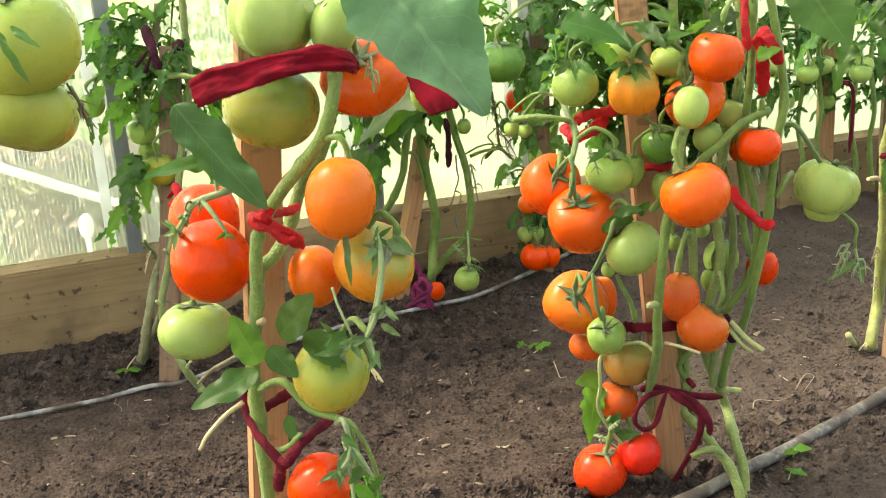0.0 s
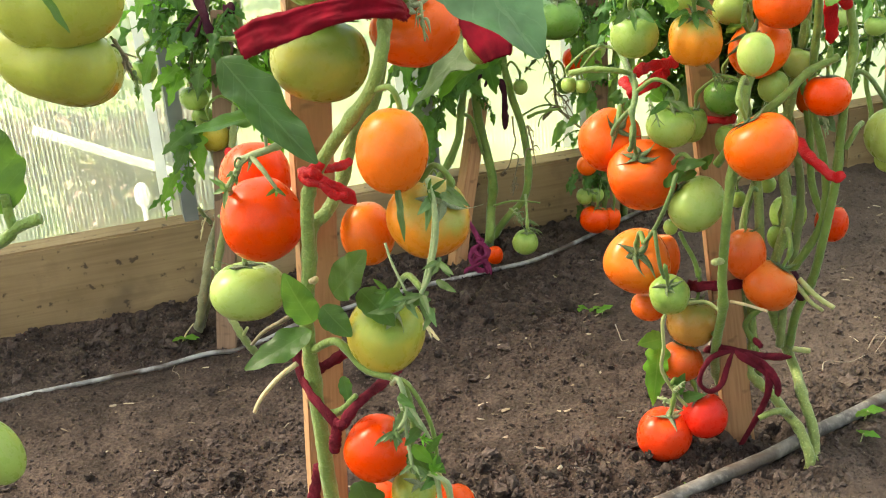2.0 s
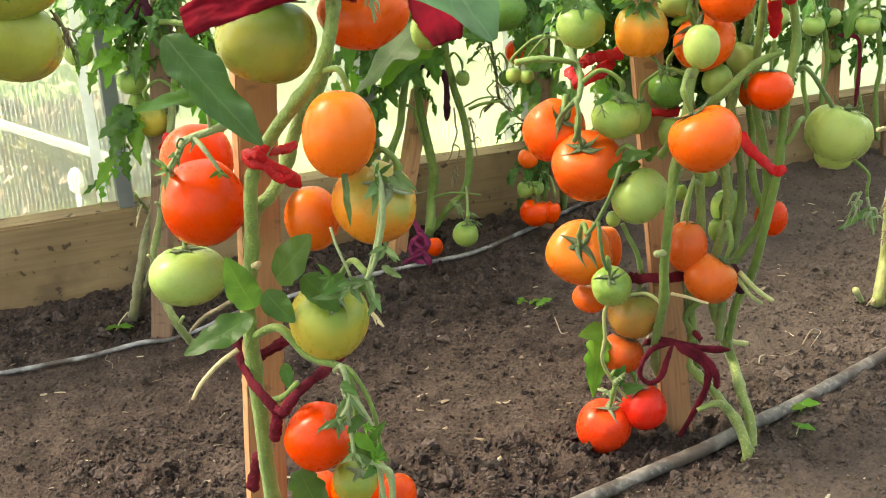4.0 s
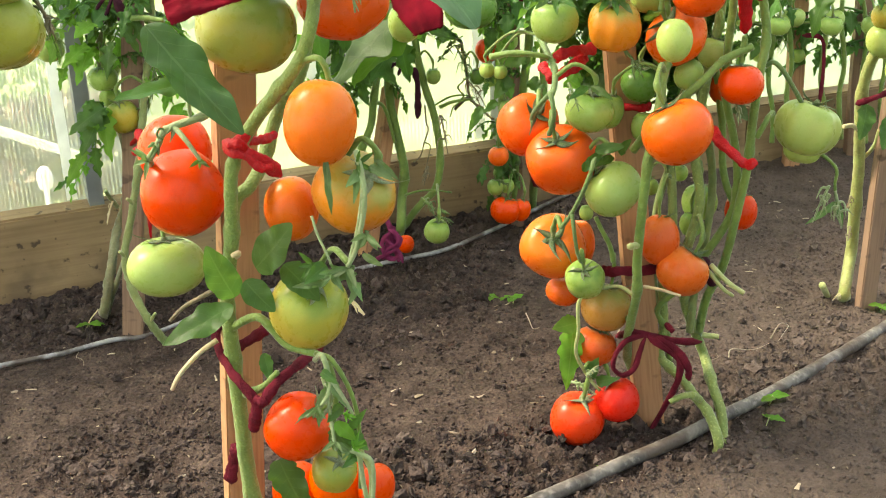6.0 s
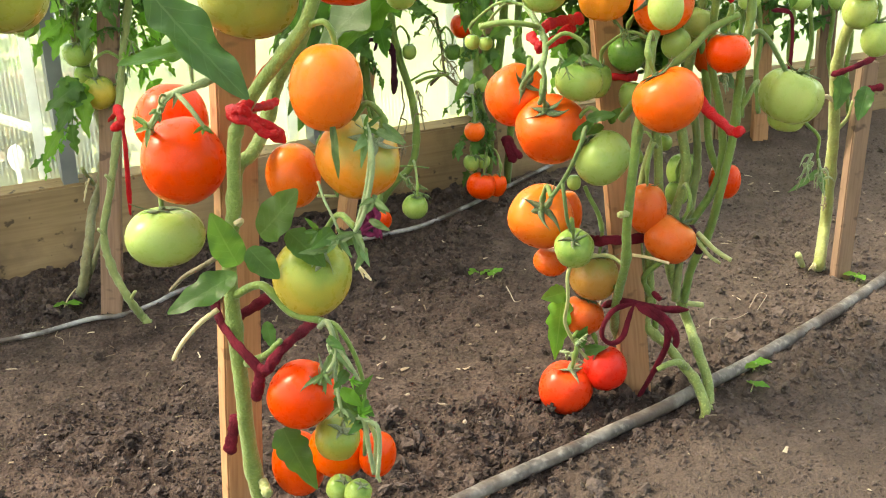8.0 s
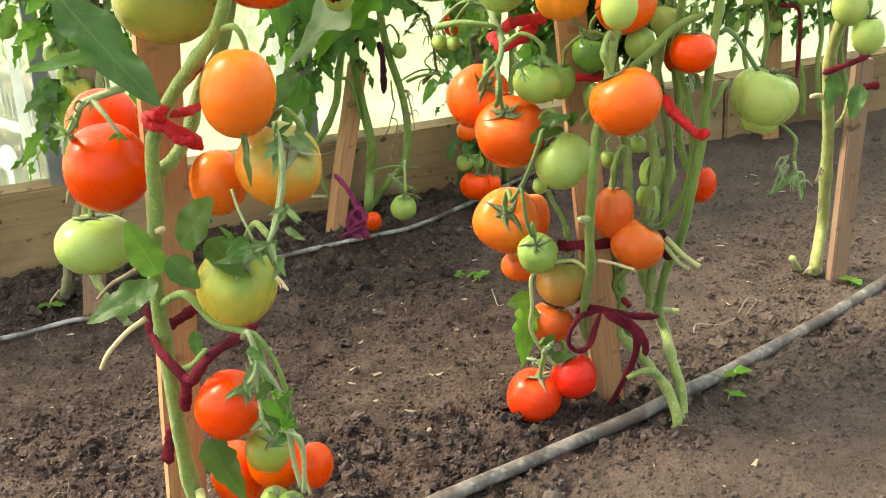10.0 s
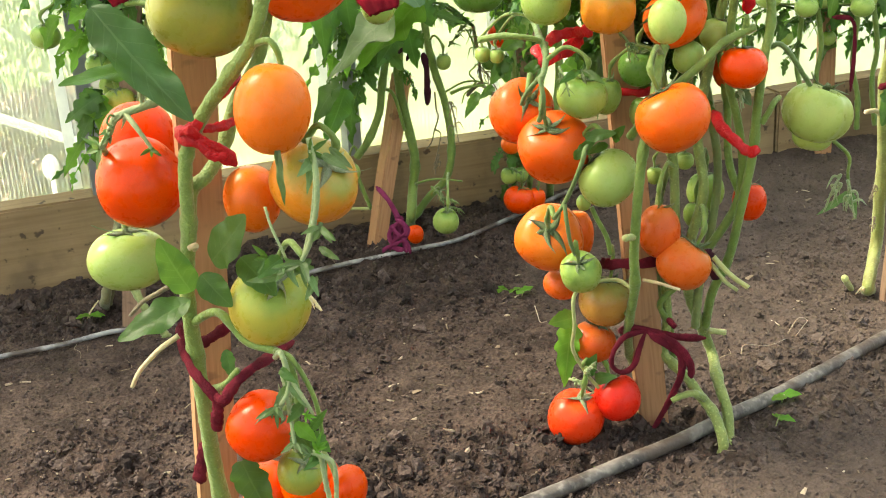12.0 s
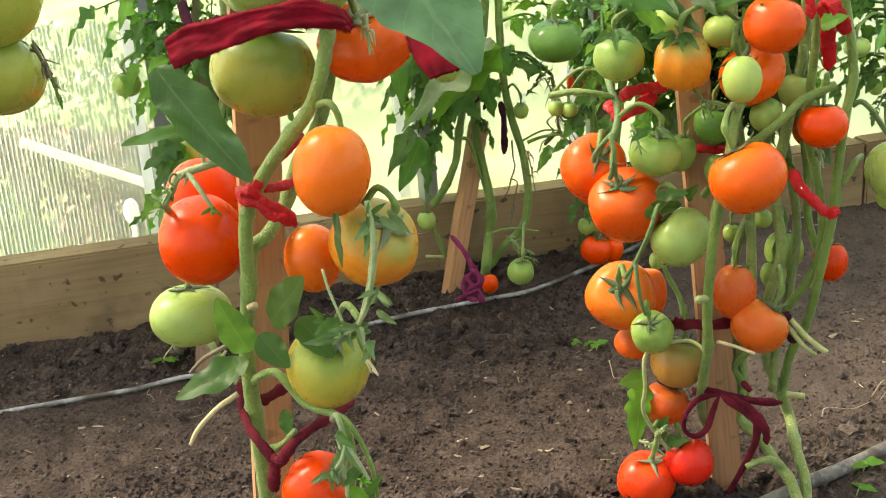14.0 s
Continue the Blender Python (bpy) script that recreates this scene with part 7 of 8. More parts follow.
stem(row_plant_b, [(0.7817, 2.04, 0.058), (0.779, 2.04, 0.1093), (0.7664, 2.04, 0.1674), (0.7679, 2.04, 0.2334), (0.7541, 2.04, 0.3163), (0.7411, 2.04, 0.4141)], 0.0040, 0.0034, wobble=0.16)
stem(row_plant_b, [(0.8093, 2.04, 0.0645), (0.7987, 2.04, 0.138), (0.8016, 2.04, 0.1952), (0.79, 2.04, 0.2699), (0.7895, 2.04, 0.3691)], 0.0040, 0.0034, wobble=0.16)
tomato(row_plant_b, "leafgreen", "globe", (0.763, 1.99, 0.2656), 0.036, 0.0306, (0, 0, 1), 1)
tomato(row_plant_b, "pale", "globe", (0.6998, 1.99, 0.2786), 0.0394, 0.0305, (0, 0, 1), 1)
tomato(row_plant_b, "leafgreen", "globe", (0.6513, 1.99, 0.22), 0.0218, 0.0236, (0, 0, 1), 1)
foliage(row_plant_b, (0.6966, 2.04, 0.2726), (0.06, 0.04, 0.08), 5, 102, ("mid", "deep", "mid"), 0.045)
foliage(row_plant_b, (0.691, 2.04, 0.3551), (0.08, 0.04, 0.05), 8, 112, ("mid", "deep", "mid"), 0.05)
row_plant_c = thing("tomato_plant", "distant tomato plant at the end of the far row", "tomato plant", group="tomato plants")
stem(row_plant_c, [(0.6118, 1.95, 0.0874), (0.6105, 1.95, 0.1365), (0.5999, 1.95, 0.1922), (0.6031, 1.95, 0.2554), (0.592, 1.95, 0.3348), (0.582, 1.95, 0.4286)], 0.0040, 0.0034, wobble=0.16)
stem(row_plant_c, [(0.6386, 1.95, 0.0936), (0.6302, 1.95, 0.164), (0.6345, 1.95, 0.2188), (0.6253, 1.95, 0.2904), (0.6274, 1.95, 0.3854)], 0.0040, 0.0034, wobble=0.16)
tomato(row_plant_c, "leafgreen", "globe", (0.602, 1.9, 0.2866), 0.0345, 0.0293, (0, 0, 1), 1)
tomato(row_plant_c, "pale", "globe", (0.5476, 1.9, 0.3015), 0.0379, 0.0293, (0, 0, 1), 1)
tomato(row_plant_c, "leafgreen", "globe", (0.499, 1.9, 0.245), 0.021, 0.0227, (0, 0, 1), 1)
foliage(row_plant_c, (0.5413, 1.95, 0.2953), (0.06, 0.04, 0.08), 5, 103, ("mid", "deep", "mid"), 0.045)
foliage(row_plant_c, (0.5379, 1.95, 0.3748), (0.08, 0.04, 0.05), 8, 113, ("mid", "deep", "mid"), 0.05)
tie("ribbon", "thin dark red strip hanging on a far stake", BURGUNDY, [
    ([(0.6474, 1.95, 0.2606), (0.6748, 1.94, 0.2576), (0.6815, 1.94, 0.2188), (0.6801, 1.94, 0.1486)], 0.008, 0.003)], "ribbon")

# ---- plant close to the camera with big green fruit ----
near_plant = thing("tomato_plant", "near tomato plant with two large pale green beefsteak fruits", "tomato plant", group="tomato plants")
stem(near_plant, [(-0.4478, 0.72, -0.1464), (-0.3389, 0.72, 0.2066), (-0.2638, 0.72, 0.4338), (-0.2254, 0.74, 0.544), (-0.1997, 0.76, 0.6122), (-0.182, 0.78, 0.7125)], 0.009, 0.007)
stem(near_plant, [(-0.2234, 0.74, 0.5514), (-0.1588, 0.74, 0.599), (-0.1205, 0.76, 0.6116), (-0.0913, 0.76, 0.6031)], 0.0034, 0.0029, name="truss_stalk")
stem(near_plant, [(-0.2576, 0.7, 0.4212), (-0.135, 0.62, 0.4457), (-0.0721, 0.6, 0.4688), (-0.0564, 0.6, 0.4785), (-0.0413, 0.6, 0.4839)], 0.0027, 0.0032, name="branch")
stem(near_plant, [(-0.0868, 0.6, 0.4639), (-0.0609, 0.6, 0.4736), (-0.0589, 0.6, 0.4899), (-0.0587, 0.6, 0.498)], 0.003, 0.0025, name="leaf_stalk")
tomato(near_plant, "lime", "beef", (-0.0915, 0.765, 0.5767), 0.0887, 0.0706, (0, -0.1, 1), 0)
tomato(near_plant, "lime", "beef", (-0.103, 0.775, 0.5292), 0.0848, 0.0563, (0.3, 0.4, 1), 0)
tomato(near_plant, "leafgreen", "globe", (-0.1418, 0.66, 0.3015), 0.0332, 0.0479, (-0.5, 0, 1), 1)
single_leaf(near_plant, (-0.0611, 0.6, 0.487), (-0.0719, 0.6, 0.5483), 0.0391, "mid", (0.4, -1, 0.3), 0.05, 0.2, 0.10, 4, 57)
single_leaf(near_plant, (-0.0706, 0.7, 0.5965), (-0.0506, 0.69, 0.5647), 0.0057, "mid", (0, -1, 0.2), 0.05, 0.3, 0.0, 3, 62)
single_leaf(near_plant, (-0.0604, 0.7, 0.5972), (-0.04, 0.69, 0.5863), 0.0051, "mid", (0, -1, 0.2), 0.05, 0.3, 0.0, 3, 63)
compound_leaf(near_plant, (-0.0771, 0.8, 0.5403), (-0.065, 0.8, 0.5047), "deep", 0.35, 121, 0.2, 0.3, 2)

# dried trusses
stem(front_plant, [(0.1273, 0.82, 0.4275), (0.1324, 0.81, 0.4104), (0.1332, 0.805, 0.3938), (0.1296, 0.805, 0.3754), (0.1253, 0.805, 0.36), (0.1187, 0.805, 0.3475)], 0.0021, 0.0017, SEPAL_GREY, name="truss_stalk")
sepals(front_plant, (0.1333, 0.805, 0.3716), (-0.25, -0.80, -1.30), 0.0171, 1, "silver", 6)
sepals(front_plant, (0.1186, 0.805, 0.3462), (-0.42, -0.80, -1.50), 0.0197, 2, "silver", 6)
sepals(front_plant, (0.1067, 0.81, 0.3413), (-0.88, -0.80, -0.90), 0.0159, 3, "silver", 6)
stem(front_plant, [(0.0927, 0.82, 0.3801), (0.0969, 0.815, 0.368), (0.1035, 0.81, 0.355), (0.1076, 0.81, 0.343)], 0.001, 0.0009, SEPAL_GREY, name="truss_stalk")
sepals(front_plant, (0.0906, 0.82, 0.3426), (-1.17, -0.80, -0.43), 0.0137, 4, "mid", 5)
sepals(front_plant, (0.1293, 0.815, 0.4198), (1.20, -0.80, -0.03), 0.0123, 5, "mid", 5)
stem(front_plant, [(0.0832, 0.835, 0.2592), (0.0921, 0.82, 0.2703), (0.0972, 0.815, 0.2552), (0.0967, 0.81, 0.2429), (0.0902, 0.81, 0.2336)], 0.0022, 0.0017, SEPAL_GREY, name="truss_stalk")
sepals(front_plant, (0.0889, 0.805, 0.2349), (-0.30, -0.80, -0.52), 0.0141, 6, "silver", 6)
stem(front_plant, [(0.0972, 0.815, 0.2552), (0.1067, 0.81, 0.2428), (0.1141, 0.81, 0.2268)], 0.0018, 0.0012, SEPAL_GREY, name="truss_stalk")
sepals(front_plant, (0.1083, 0.81, 0.2268), (0.64, -0.80, 0.09), 0.0092, 7, "bright", 5)
stem(front_plant, [(0.0958, 0.81, 0.2415), (0.0971, 0.81, 0.2226), (0.0994, 0.805, 0.2078), (0.1005, 0.805, 0.1992)], 0.0015, 0.0013, SEPAL_GREY, name="truss_stalk")
sepals(front_plant, (0.0997, 0.805, 0.2064), (0.03, -0.80, -1.87), 0.0142, 8, "silver", 6)
sepals(front_plant, (0.1135, 0.81, 0.1981), (0.80, -0.80, 1.63), 0.0135, 9, "bright", 5)
sepals(front_plant, (0.11, 0.81, 0.1962), (-0.76, -0.80, 0.54), 0.0101, 10, "silver", 5)
single_leaf(front_plant, (0.1003, 0.81, 0.2202), (0.1153, 0.805, 0.2078), 0.0109, "bright", (0.1, -1, 0.4), 0.1, 0.35, 0.1, 3, 301)
stem(front_plant, [(0.11, 0.81, 0.1962), (0.1161, 0.81, 0.1923), (0.118, 0.81, 0.1707), (0.1211, 0.81, 0.1457)], 0.002, 0.0018, SEPAL_GREY, name="truss_stalk")
stem(front_plant, [(0.1162, 0.81, 0.1937), (0.1262, 0.805, 0.1904), (0.1271, 0.805, 0.1723), (0.1241, 0.805, 0.145)], 0.0018, 0.0016, SEPAL_GREY, name="truss_stalk")
wisps(front_plant, (0.091, 0.82, 0.2526), (0.0971, 0.81, 0.2297), 4, 6)
wisps(front_plant, (0.1154, 0.82, 0.3161), (0.1274, 0.81, 0.308), 4, 7, DRY)
wisps(front_plant, (0.1231, 0.87, 0.5396), (0.1261, 0.86, 0.5149), 6, 8)
wisps(laden_plant, (0.2971, 1.155, 0.0791), (0.3078, 1.145, 0.0971), 12, 9)
wisps(laden_plant, (0.2802, 1.165, 0.0675), (0.3062, 1.155, 0.0579), 14, 10)
wisps(laden_plant, (0.4368, 1.185, 0.3624), (0.4416, 1.175, 0.3426), 10, 11)
wisps(laden_plant, (0.5411, 1.225, 0.2616), (0.5271, 1.225, 0.2218), 9, 12)
wisps(laden_plant, (0.5473, 1.225, 0.2554), (0.5566, 1.225, 0.2151), 9, 13)
wisps(laden_plant, (0.2766, 1.145, 0.3918), (0.2862, 1.125, 0.3698), 8, 14, SEPAL)
wisps(laden_plant, (0.3286, 1.175, 0.4163), (0.347, 1.165, 0.3911), 10, 15, SEPAL)
wisps(far_plant, (0.1381, 1.74, 0.2514), (0.1694, 1.74, 0.2009), 10, 16, DRY_DARK)
wisps(far_plant, (0.1234, 1.74, 0.3007), (0.1459, 1.74, 0.243), 12, 17, SEPAL)
wisps(far_plant, (0.0998, 1.72, 0.2813), (0.1245, 1.72, 0.3049), 10, 18, SEPAL)
stem(far_plant, [(0.089, 1.74, 0.212), (0.114, 1.74, 0.225), (0.134, 1.74, 0.227), (0.149, 1.75, 0.22)], 0.0015, 0.0010, name="branch")
stem(far_plant, [(0.134, 1.74, 0.227), (0.127, 1.73, 0.219), (0.118, 1.73, 0.211), (0.114, 1.73, 0.198)], 0.0014, 0.0008, name="spent_truss")
stem(far_plant, [(0.134, 1.74, 0.226), (0.126, 1.73, 0.241), (0.133, 1.73, 0.249), (0.14, 1.73, 0.256)], 0.0013, 0.0008, name="spent_truss")
stem(far_plant, [(0.138, 1.74, 0.224), (0.151, 1.73, 0.217), (0.163, 1.73, 0.211)], 0.0014, 0.0008, DRY_DARK, name="spent_truss")
stem(leaning_plant, [(0.082, 1.69, 0.226), (0.083, 1.69, 0.202), (0.085, 1.69, 0.19), (0.079, 1.69, 0.172), (0.073, 1.69, 0.153), (0.063, 1.69, 0.142)], 0.0013, 0.0009, DRY_DARK, name="spent_truss")
stem(leaning_plant, [(0.079, 1.69, 0.172), (0.087, 1.69, 0.167), (0.084, 1.69, 0.15), (0.076, 1.69, 0.12)], 0.0011, 0.0008, DRY_DARK, name="spent_truss")
stem(leaning_plant, [(0.049, 1.68, 0.096), (0.068, 1.67, 0.105), (0.089, 1.66, 0.11), (0.119, 1.65, 0.11)], 0.0018, 0.0012, name="side_shoot")
stem(leaning_plant, [(0.074, 1.66, 0.099), (0.088, 1.65, 0.089), (0.096, 1.64, 0.087)], 0.0016, 0.0010, name="side_shoot")
wisps(leaning_plant, (0.106, 1.62, 0.094), (0.119, 1.61, 0.091), 14, 31, SEPAL)
wisps(leaning_plant, (0.088, 1.65, 0.096), (0.095, 1.63, 0.084), 10, 32, SEPAL)
wisps(leaning_plant, (0.083, 1.69, 0.136), (0.076, 1.69, 0.107), 12, 33, DRY_DARK)
wisps(far_plant, (0.181, 1.7, 0.111), (0.197, 1.7, 0.102), 14, 34, SEPAL)
wisps(far_plant, (0.048, 1.74, 0.338), (0.091, 1.74, 0.313), 14, 35, SEPAL)
wisps(far_plant, (0.111, 1.74, 0.297), (0.135, 1.74, 0.313), 12, 36, SEPAL)
wisps(row_plant_a, (0.677, 1.95, 0.295), (0.698, 1.95, 0.251), 12, 37, SEPAL)
wisps(row_plant_b, (0.754, 1.98, 0.288), (0.776, 1.98, 0.234), 12, 38, SEPAL)
wisps(row_plant_c, (0.596, 1.93, 0.292), (0.625, 1.93, 0.239), 12, 39, SEPAL)
wisps(board_plant, (-0.238, 1.47, 0.298), (-0.263, 1.46, 0.256), 14, 40, SEPAL)
wisps(board_plant, (-0.226, 1.47, 0.34), (-0.236, 1.46, 0.294), 10, 41, SEPAL)
wisps(leaning_plant, (0.0972, 1.64, 0.0773), (0.1215, 1.63, 0.0721), 8, 19, SEPAL)
wisps(leaning_plant, (0.0764, 1.66, 0.0978), (0.099, 1.66, 0.0723), 8, 20)
wisps(leaning_plant, (0.1043, 1.68, 0.2139), (0.1131, 1.68, 0.157), 8, 21, DRY_DARK)
wisps(board_plant, (-0.2901, 1.48, 0.3642), (-0.2766, 1.46, 0.3406), 8, 22, SEPAL)
wisps(board_plant, (-0.3005, 1.46, 0.167), (-0.3084, 1.45, 0.1404), 5, 23, DRY)
wisps(bed_plant, (0.6399, 1.53, 0.1429), (0.6318, 1.52, 0.1249), 5, 26, DRY_DARK)
wisps(bed_plant, (0.6421, 1.53, 0.1018), (0.6381, 1.52, 0.086), 5, 27, DRY_DARK)
wisps(bed_plant, (0.6335, 1.51, 0.0186), (0.6208, 1.5, 0.011), 5, 28, DRY)
wisps(near_plant, (-0.0658, 0.78, 0.5422), (-0.0563, 0.78, 0.5172), 9, 24, DRY_DARK)
wisps(near_plant, (-0.0556, 0.78, 0.521), (-0.0543, 0.78, 0.5056), 7, 25, SEPAL)
single_leaf(front_plant, (0.1014, 0.815, 0.3445), (0.0862, 0.805, 0.3359), 0.012, "mid", (0.1, -1, 0.4), 0.15, 0.35, 0.12, 4, 190)
single_leaf(front_plant, (0.117, 0.815, 0.3357), (0.1069, 0.805, 0.3484), 0.0072, "silver", (0.1, -1, 0.4), 0.15, 0.35, 0.12, 4, 191)
single_leaf(front_plant, (0.1208, 0.815, 0.3313), (0.1285, 0.805, 0.3224), 0.0056, "silver", (0.1, -1, 0.4), 0.15, 0.35, 0.12, 4, 192)
single_leaf(front_plant, (0.096, 0.815, 0.2552), (0.1127, 0.805, 0.2371), 0.0083, "silver", (0.1, -1, 0.4), 0.15, 0.35, 0.12, 4, 193)
single_leaf(front_plant, (0.1051, 0.815, 0.2317), (0.0952, 0.805, 0.2231), 0.0092, "mid", (0.1, -1, 0.4), 0.15, 0.35, 0.12, 4, 194)
single_leaf(front_plant, (0.1103, 0.815, 0.2126), (0.1228, 0.805, 0.2323), 0.0076, "mid", (0.1, -1, 0.4), 0.15, 0.35, 0.12, 4, 195)
single_leaf(front_plant, (0.0954, 0.815, 0.2459), (0.0875, 0.805, 0.2325), 0.0067, "silver", (0.1, -1, 0.4), 0.15, 0.35, 0.12, 4, 196)
single_leaf(front_plant, (0.1156, 0.815, 0.1908), (0.1035, 0.805, 0.1846), 0.0077, "mid", (0.1, -1, 0.4), 0.15, 0.35, 0.12, 4, 197)
single_leaf(front_plant, (0.0921, 0.815, 0.2598), (0.1055, 0.805, 0.2557), 0.0074, "mid", (0.1, -1, 0.4), 0.15, 0.35, 0.12, 4, 198)
single_leaf(front_plant, (0.131, 0.815, 0.4149), (0.1219, 0.805, 0.4062), 0.0077, "silver", (0.1, -1, 0.4), 0.15, 0.35, 0.12, 4, 199)
single_leaf(front_plant, (0.137, 0.815, 0.418), (0.1536, 0.805, 0.4097), 0.0062, "silver", (0.1, -1, 0.4), 0.15, 0.35, 0.12, 4, 200)

# ---- weeds ----
seedling((0.2065, 1.5089, -0.0008), 0.022, 1)
seedling((0.1943, 1.5237, -0.0006), 0.012, 2)
seedling((0.4982, 1.2393, -0.001), 0.03, 3)
seedling((0.4891, 1.1985, -0.001), 0.022, 4)
seedling((-0.3407, 1.4157, 0.0052), 0.022, 5)
seedling((0.6758, 1.4841, -0.001), 0.026, 6)
seedling((0.3091, 1.1, -0.001), 0.014, 7)
seedling((0.1776, 1.5238, -0.0005), 0.014, 8)


# ---- small things on the soil ----
def ico(level):
    bm = bmesh.new()
    bmesh.ops.create_icosphere(bm, subdivisions=level, radius=1.0)
    v, f = [Vector(q.co) for q in bm.verts], [tuple(q.index for q in face.verts) for face in bm.faces]
    bm.free()
    return v, f


def scatter_crumbs(count, seed):
    rnd = random.Random(seed)
    small, large = ico(1), ico(2)
    verts, faces, made = [], [], 0
    while made < count:
        x, y = rnd.uniform(-0.62, 0.95), rnd.uniform(0.82, 2.05)
        n = (x + 0.577) * -0.447 + (y - 1.446) * 0.894
        if n > -0.008:
            continue
        rich = 0.34 + loose_soil(x, y, n)
        if rnd.random() > rich:
            continue
        made += 1
        size = 0.0007 + 0.0026 * rnd.random() ** 4
        if rnd.random() < 0.05 * rich ** 2:
            size += 0.0060 * rnd.random() ** 2.0
        if rnd.random() < 0.0022 * rich ** 2:
            size += rnd.uniform(0.003, 0.008)
        if size > 0.003 and any(abs(q.x - x) < size + 0.008 and abs(q.y - y) < size + 0.008 for q in HOSE_LINES):
            continue
        turn = Euler((rnd.uniform(0, 6), rnd.uniform(0, 6), rnd.uniform(0, 6))).to_matrix()
        flat = Vector((rnd.uniform(0.7, 1.3), rnd.uniform(0.7, 1.3), rnd.uniform(0.5, 0.9)))
        c = Vector((x, y, soil_height(x, y) + size * 0.08))
        k = len(verts)
        if size > 0.0035:
            q = Vector((made, made * 0.37, 0))
            verts += [tuple(c + turn @ (v * (1 + 1.0 * noise.noise(v * 1.4 + q) + 0.45 * noise.noise(v * 3.3 + q)) * size * flat)) for v in large[0]]
            faces += [tuple(i + k for i in f) for f in large[1]]
        else:
            verts += [tuple(c + turn @ (v * rnd.uniform(0.5, 1.45) * size * flat)) for v in small[0]]
            faces += [tuple(i + k for i in f) for f in small[1]]
    return verts, faces


crumbs = new("soil_crumbs", pieces(scatter_crumbs(78000, 5), CRUMB, "soil_crumbs"))
tagged(crumbs, "loose dark crumbs and clods of soil", "soil crumbs", kind="stuff")


def scatter_litter(count, seed):
    rnd = random.Random(seed)
    verts, faces = [], []
    for _ in range(count):
        x, y = rnd.uniform(-0.62, 0.95), rnd.uniform(0.82, 2.0)
        if (x + 0.577) * -0.447 + (y - 1.446) * 0.894 > -0.02:
            continue
        long, wide = 0.0012 + 0.006 * rnd.random() ** 3, 0.0006 + 0.0012 * rnd.random()
        if rnd.random() < 0.05:
            long, wide = rnd.uniform(0.003, 0.008), rnd.uniform(0.0018, 0.004)
        a, z = rnd.uniform(0, 6.28), soil_height(x, y) + 0.0015
        d, e = Vector((math.cos(a), math.sin(a), rnd.uniform(-0.2, 0.3))) * long, Vector((-math.sin(a), math.cos(a), 0)) * wide
        c, up, k = Vector((x, y, z)), Vector((0, 0, 0.0012)), len(verts)
        verts += [tuple(c - d - e), tuple(c - d + e), tuple(c + d + e * 0.5), tuple(c + d - e * 0.5), tuple(c + up)]
        faces += [(k, k + 1, k + 4), (k + 1, k + 2, k + 4), (k + 2, k + 3, k + 4), (k + 3, k, k + 4)]
    return verts, faces


litter = new("straw_litter", pieces(scatter_litter(520, 9), LITTER, "straw_litter"))
tagged(litter, "pale bits of straw and seed husks on the soil", "straw litter", kind="stuff")


def rootlets(count, seed):
    """Dry curled bits of root and stalk lying on the soil."""
    rnd = random.Random(seed)
    bm = bmesh.new()
    while count:
        x, y = rnd.uniform(-0.5, 0.9), rnd.uniform(0.9, 1.75)
        if (x + 0.577) * -0.447 + (y - 1.446) * 0.894 > -0.05:
            continue
        count -= 1
        a, points = rnd.uniform(0, 6.28), []
        for _ in range(5):
            points.append(Vector((x, y, soil_height(x, y) + 0.002)))
            a += rnd.uniform(-0.9, 0.9)
            x, y = x + 0.009 * math.cos(a), y + 0.009 * math.sin(a)
        r = rnd.uniform(0.0003, 0.0006)
        sweep(bm, curve_points(points, 4), lambda t: r * (1.2 - 0.6 * t), 5)
    return part("dry_rootlets", bm, LITTER, None)


tagged(rootlets(13, 4), "dry curled rootlets and stalk ends on the soil", "rootlets", kind="stuff")


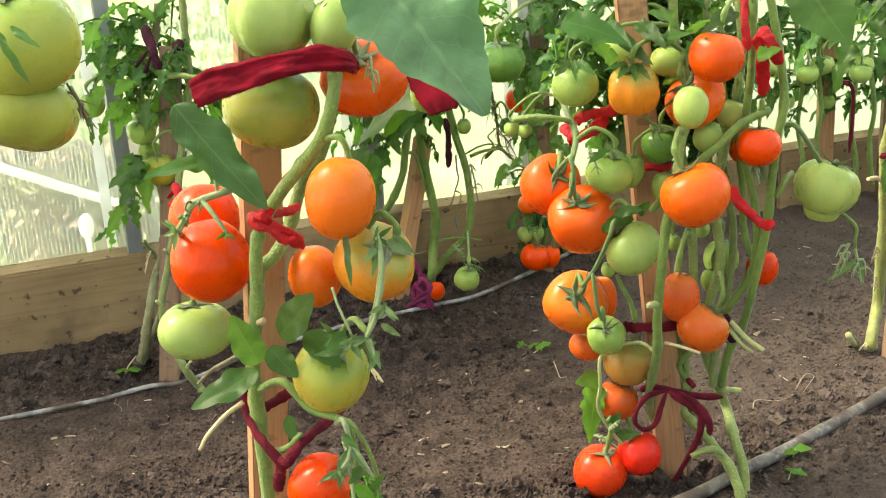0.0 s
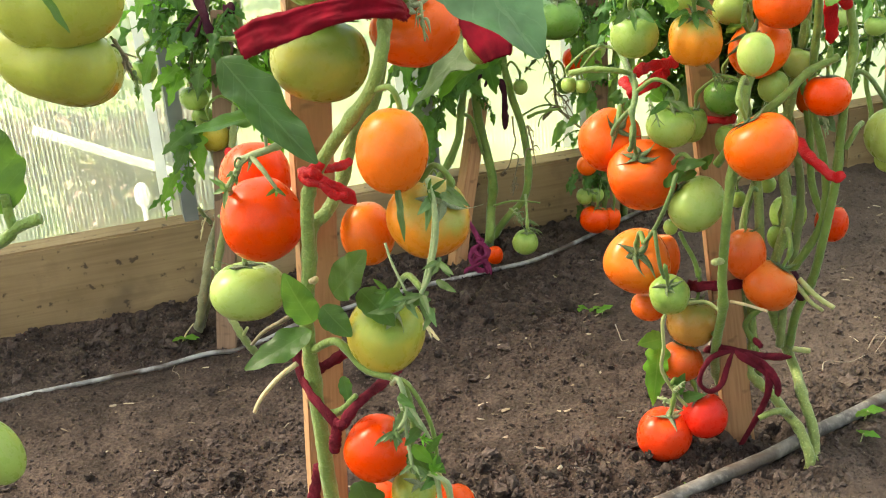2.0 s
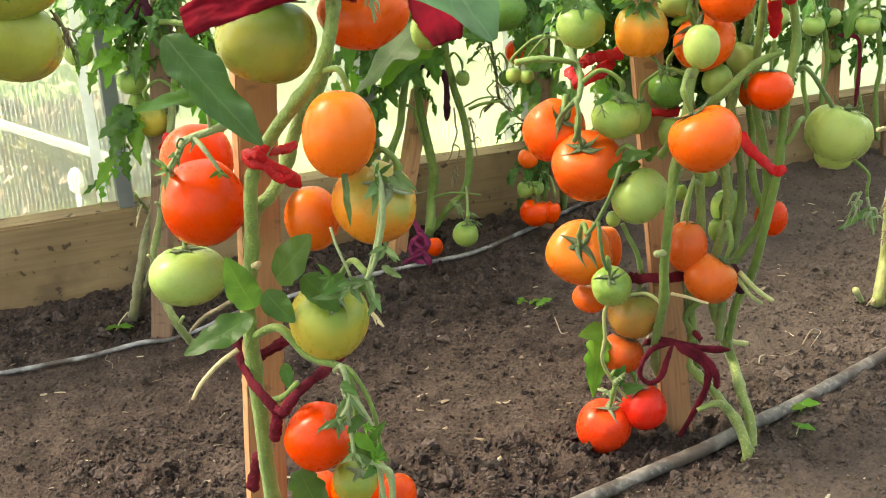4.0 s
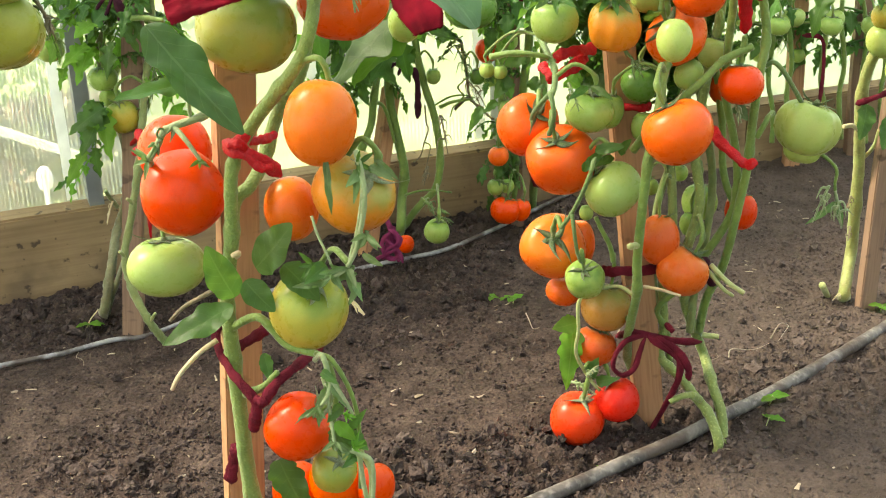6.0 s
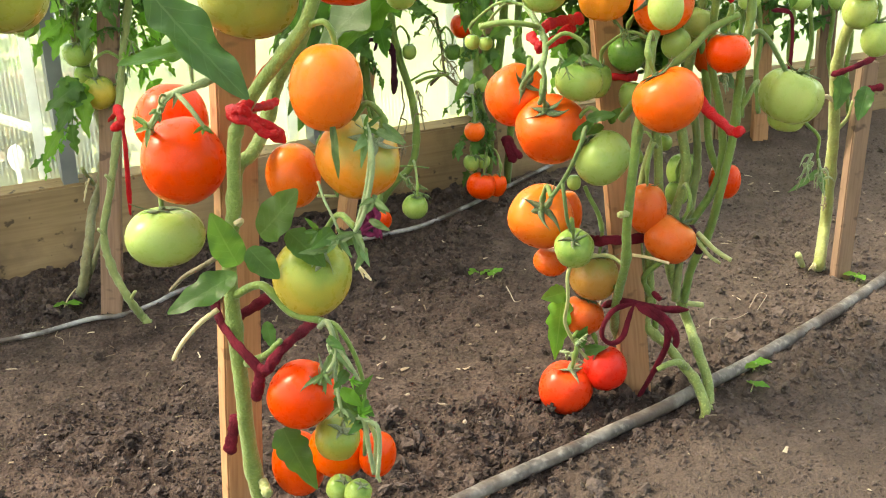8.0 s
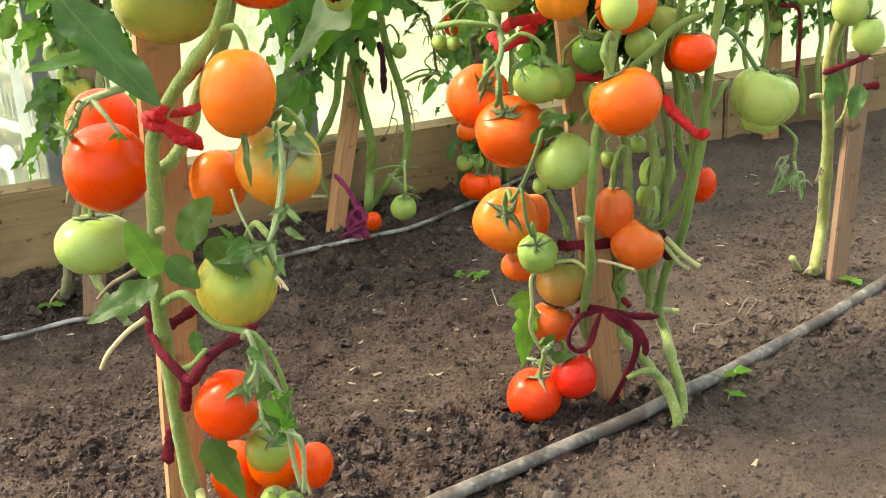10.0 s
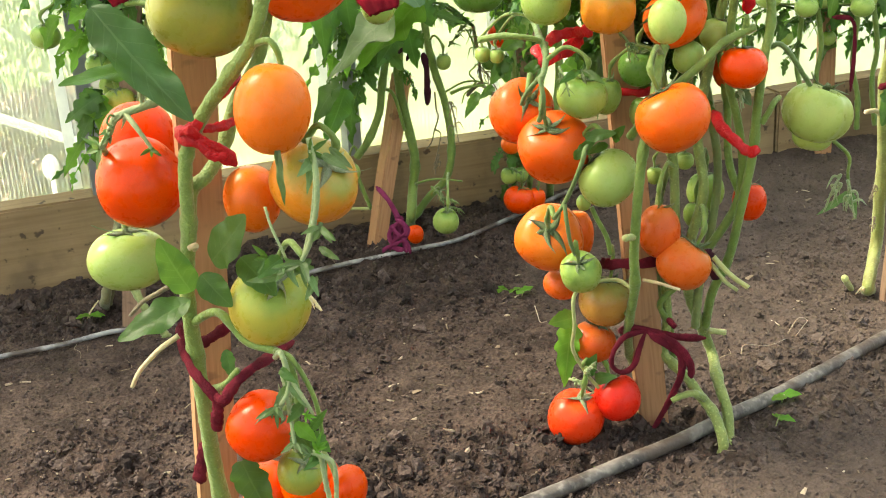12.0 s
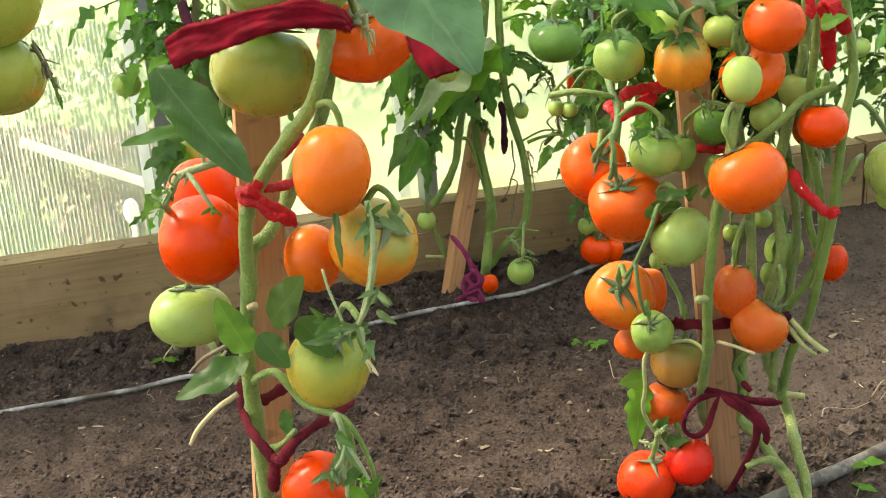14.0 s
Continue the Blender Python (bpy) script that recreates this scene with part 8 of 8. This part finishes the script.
def husk(bm, x, y, long, wide, turn, seed):
    """A dry seed husk or leaf scrap: a small curled shell lying on the soil."""
    m = pose(x, y, soil_height(x, y) + wide * 0.45, 12 * math.sin(seed * 3.0), 14 * math.cos(seed * 2.0), turn)
    grid = []
    for i in range(7):
        u = i / 6 * 2 - 1
        half = wide * math.sqrt(max(1 - u * u, 0.03))
        grid.append([bm.verts.new(m @ Vector((u * long, v * half, wide * (0.5 - 0.9 * v * v) + 0.25 * long * u * u * math.sin(seed)))) for v in (-1, -0.5, 0, 0.5, 1)])
    for a, b in zip(grid, grid[1:]):
        for k in range(4):
            bm.faces.new((a[k], a[k + 1], b[k + 1], b[k]))


HUSKS = [(0.154, 1.176, 0.0085, 0.003, 10), (0.076, 1.338, 0.006, 0.0025, 60), (0.175, 1.254, 0.011, 0.0025, -5), (0.08, 1.243, 0.006, 0.0022, 0), (0.114, 1.196, 0.005, 0.003, 40), (0.212, 1.347, 0.006, 0.002, 80), (-0.371, 1.251, 0.006, 0.0035, 50), (-0.132, 1.162, 0.0045, 0.0025, 0), (-0.138, 1.163, 0.0045, 0.0025, 30), (-0.243, 1.094, 0.006, 0.003, 80), (-0.251, 1.073, 0.005, 0.003, 30), (-0.158, 1.114, 0.006, 0.003, 20), (-0.118, 1.076, 0.006, 0.003, 35), (0.249, 1.248, 0.006, 0.002, 20), (0.298, 1.154, 0.006, 0.003, 0), (0.323, 1.112, 0.005, 0.003, 0), (0.179, 1.126, 0.01, 0.004, 80), (0.192, 1.448, 0.006, 0.003, 0), (0.083, 1.418, 0.005, 0.002, 0)]
bm = bmesh.new()
for i, (x, y, long, wide, turn) in enumerate(HUSKS):
    husk(bm, x, y, long * 0.75, wide * 0.7, turn, i)
tagged(part("seed_husks", bm, HUSK, None), "pale dry seed husks and leaf scraps on the soil", "seed husks", kind="stuff")

bm = bmesh.new()
for line in ([(0.468, 1.341), (0.474, 1.36), (0.501, 1.37), (0.522, 1.387)], [(0.529, 1.414), (0.542, 1.43), (0.554, 1.436), (0.546, 1.415), (0.536, 1.399)], [(0.226, 1.482), (0.231, 1.452), (0.236, 1.429), (0.244, 1.428)]):
    sweep(bm, curve_points([(x, y, soil_height(x, y) + 0.0025 + 0.004 * (k % 2)) for k, (x, y) in enumerate(line)], 6), lambda t: 0.0007 * (1.15 - 0.6 * t), 6)
tagged(part("straw_curls", bm, HUSK, None), "dry curled straw lying beyond the hose", "straw", kind="stuff")
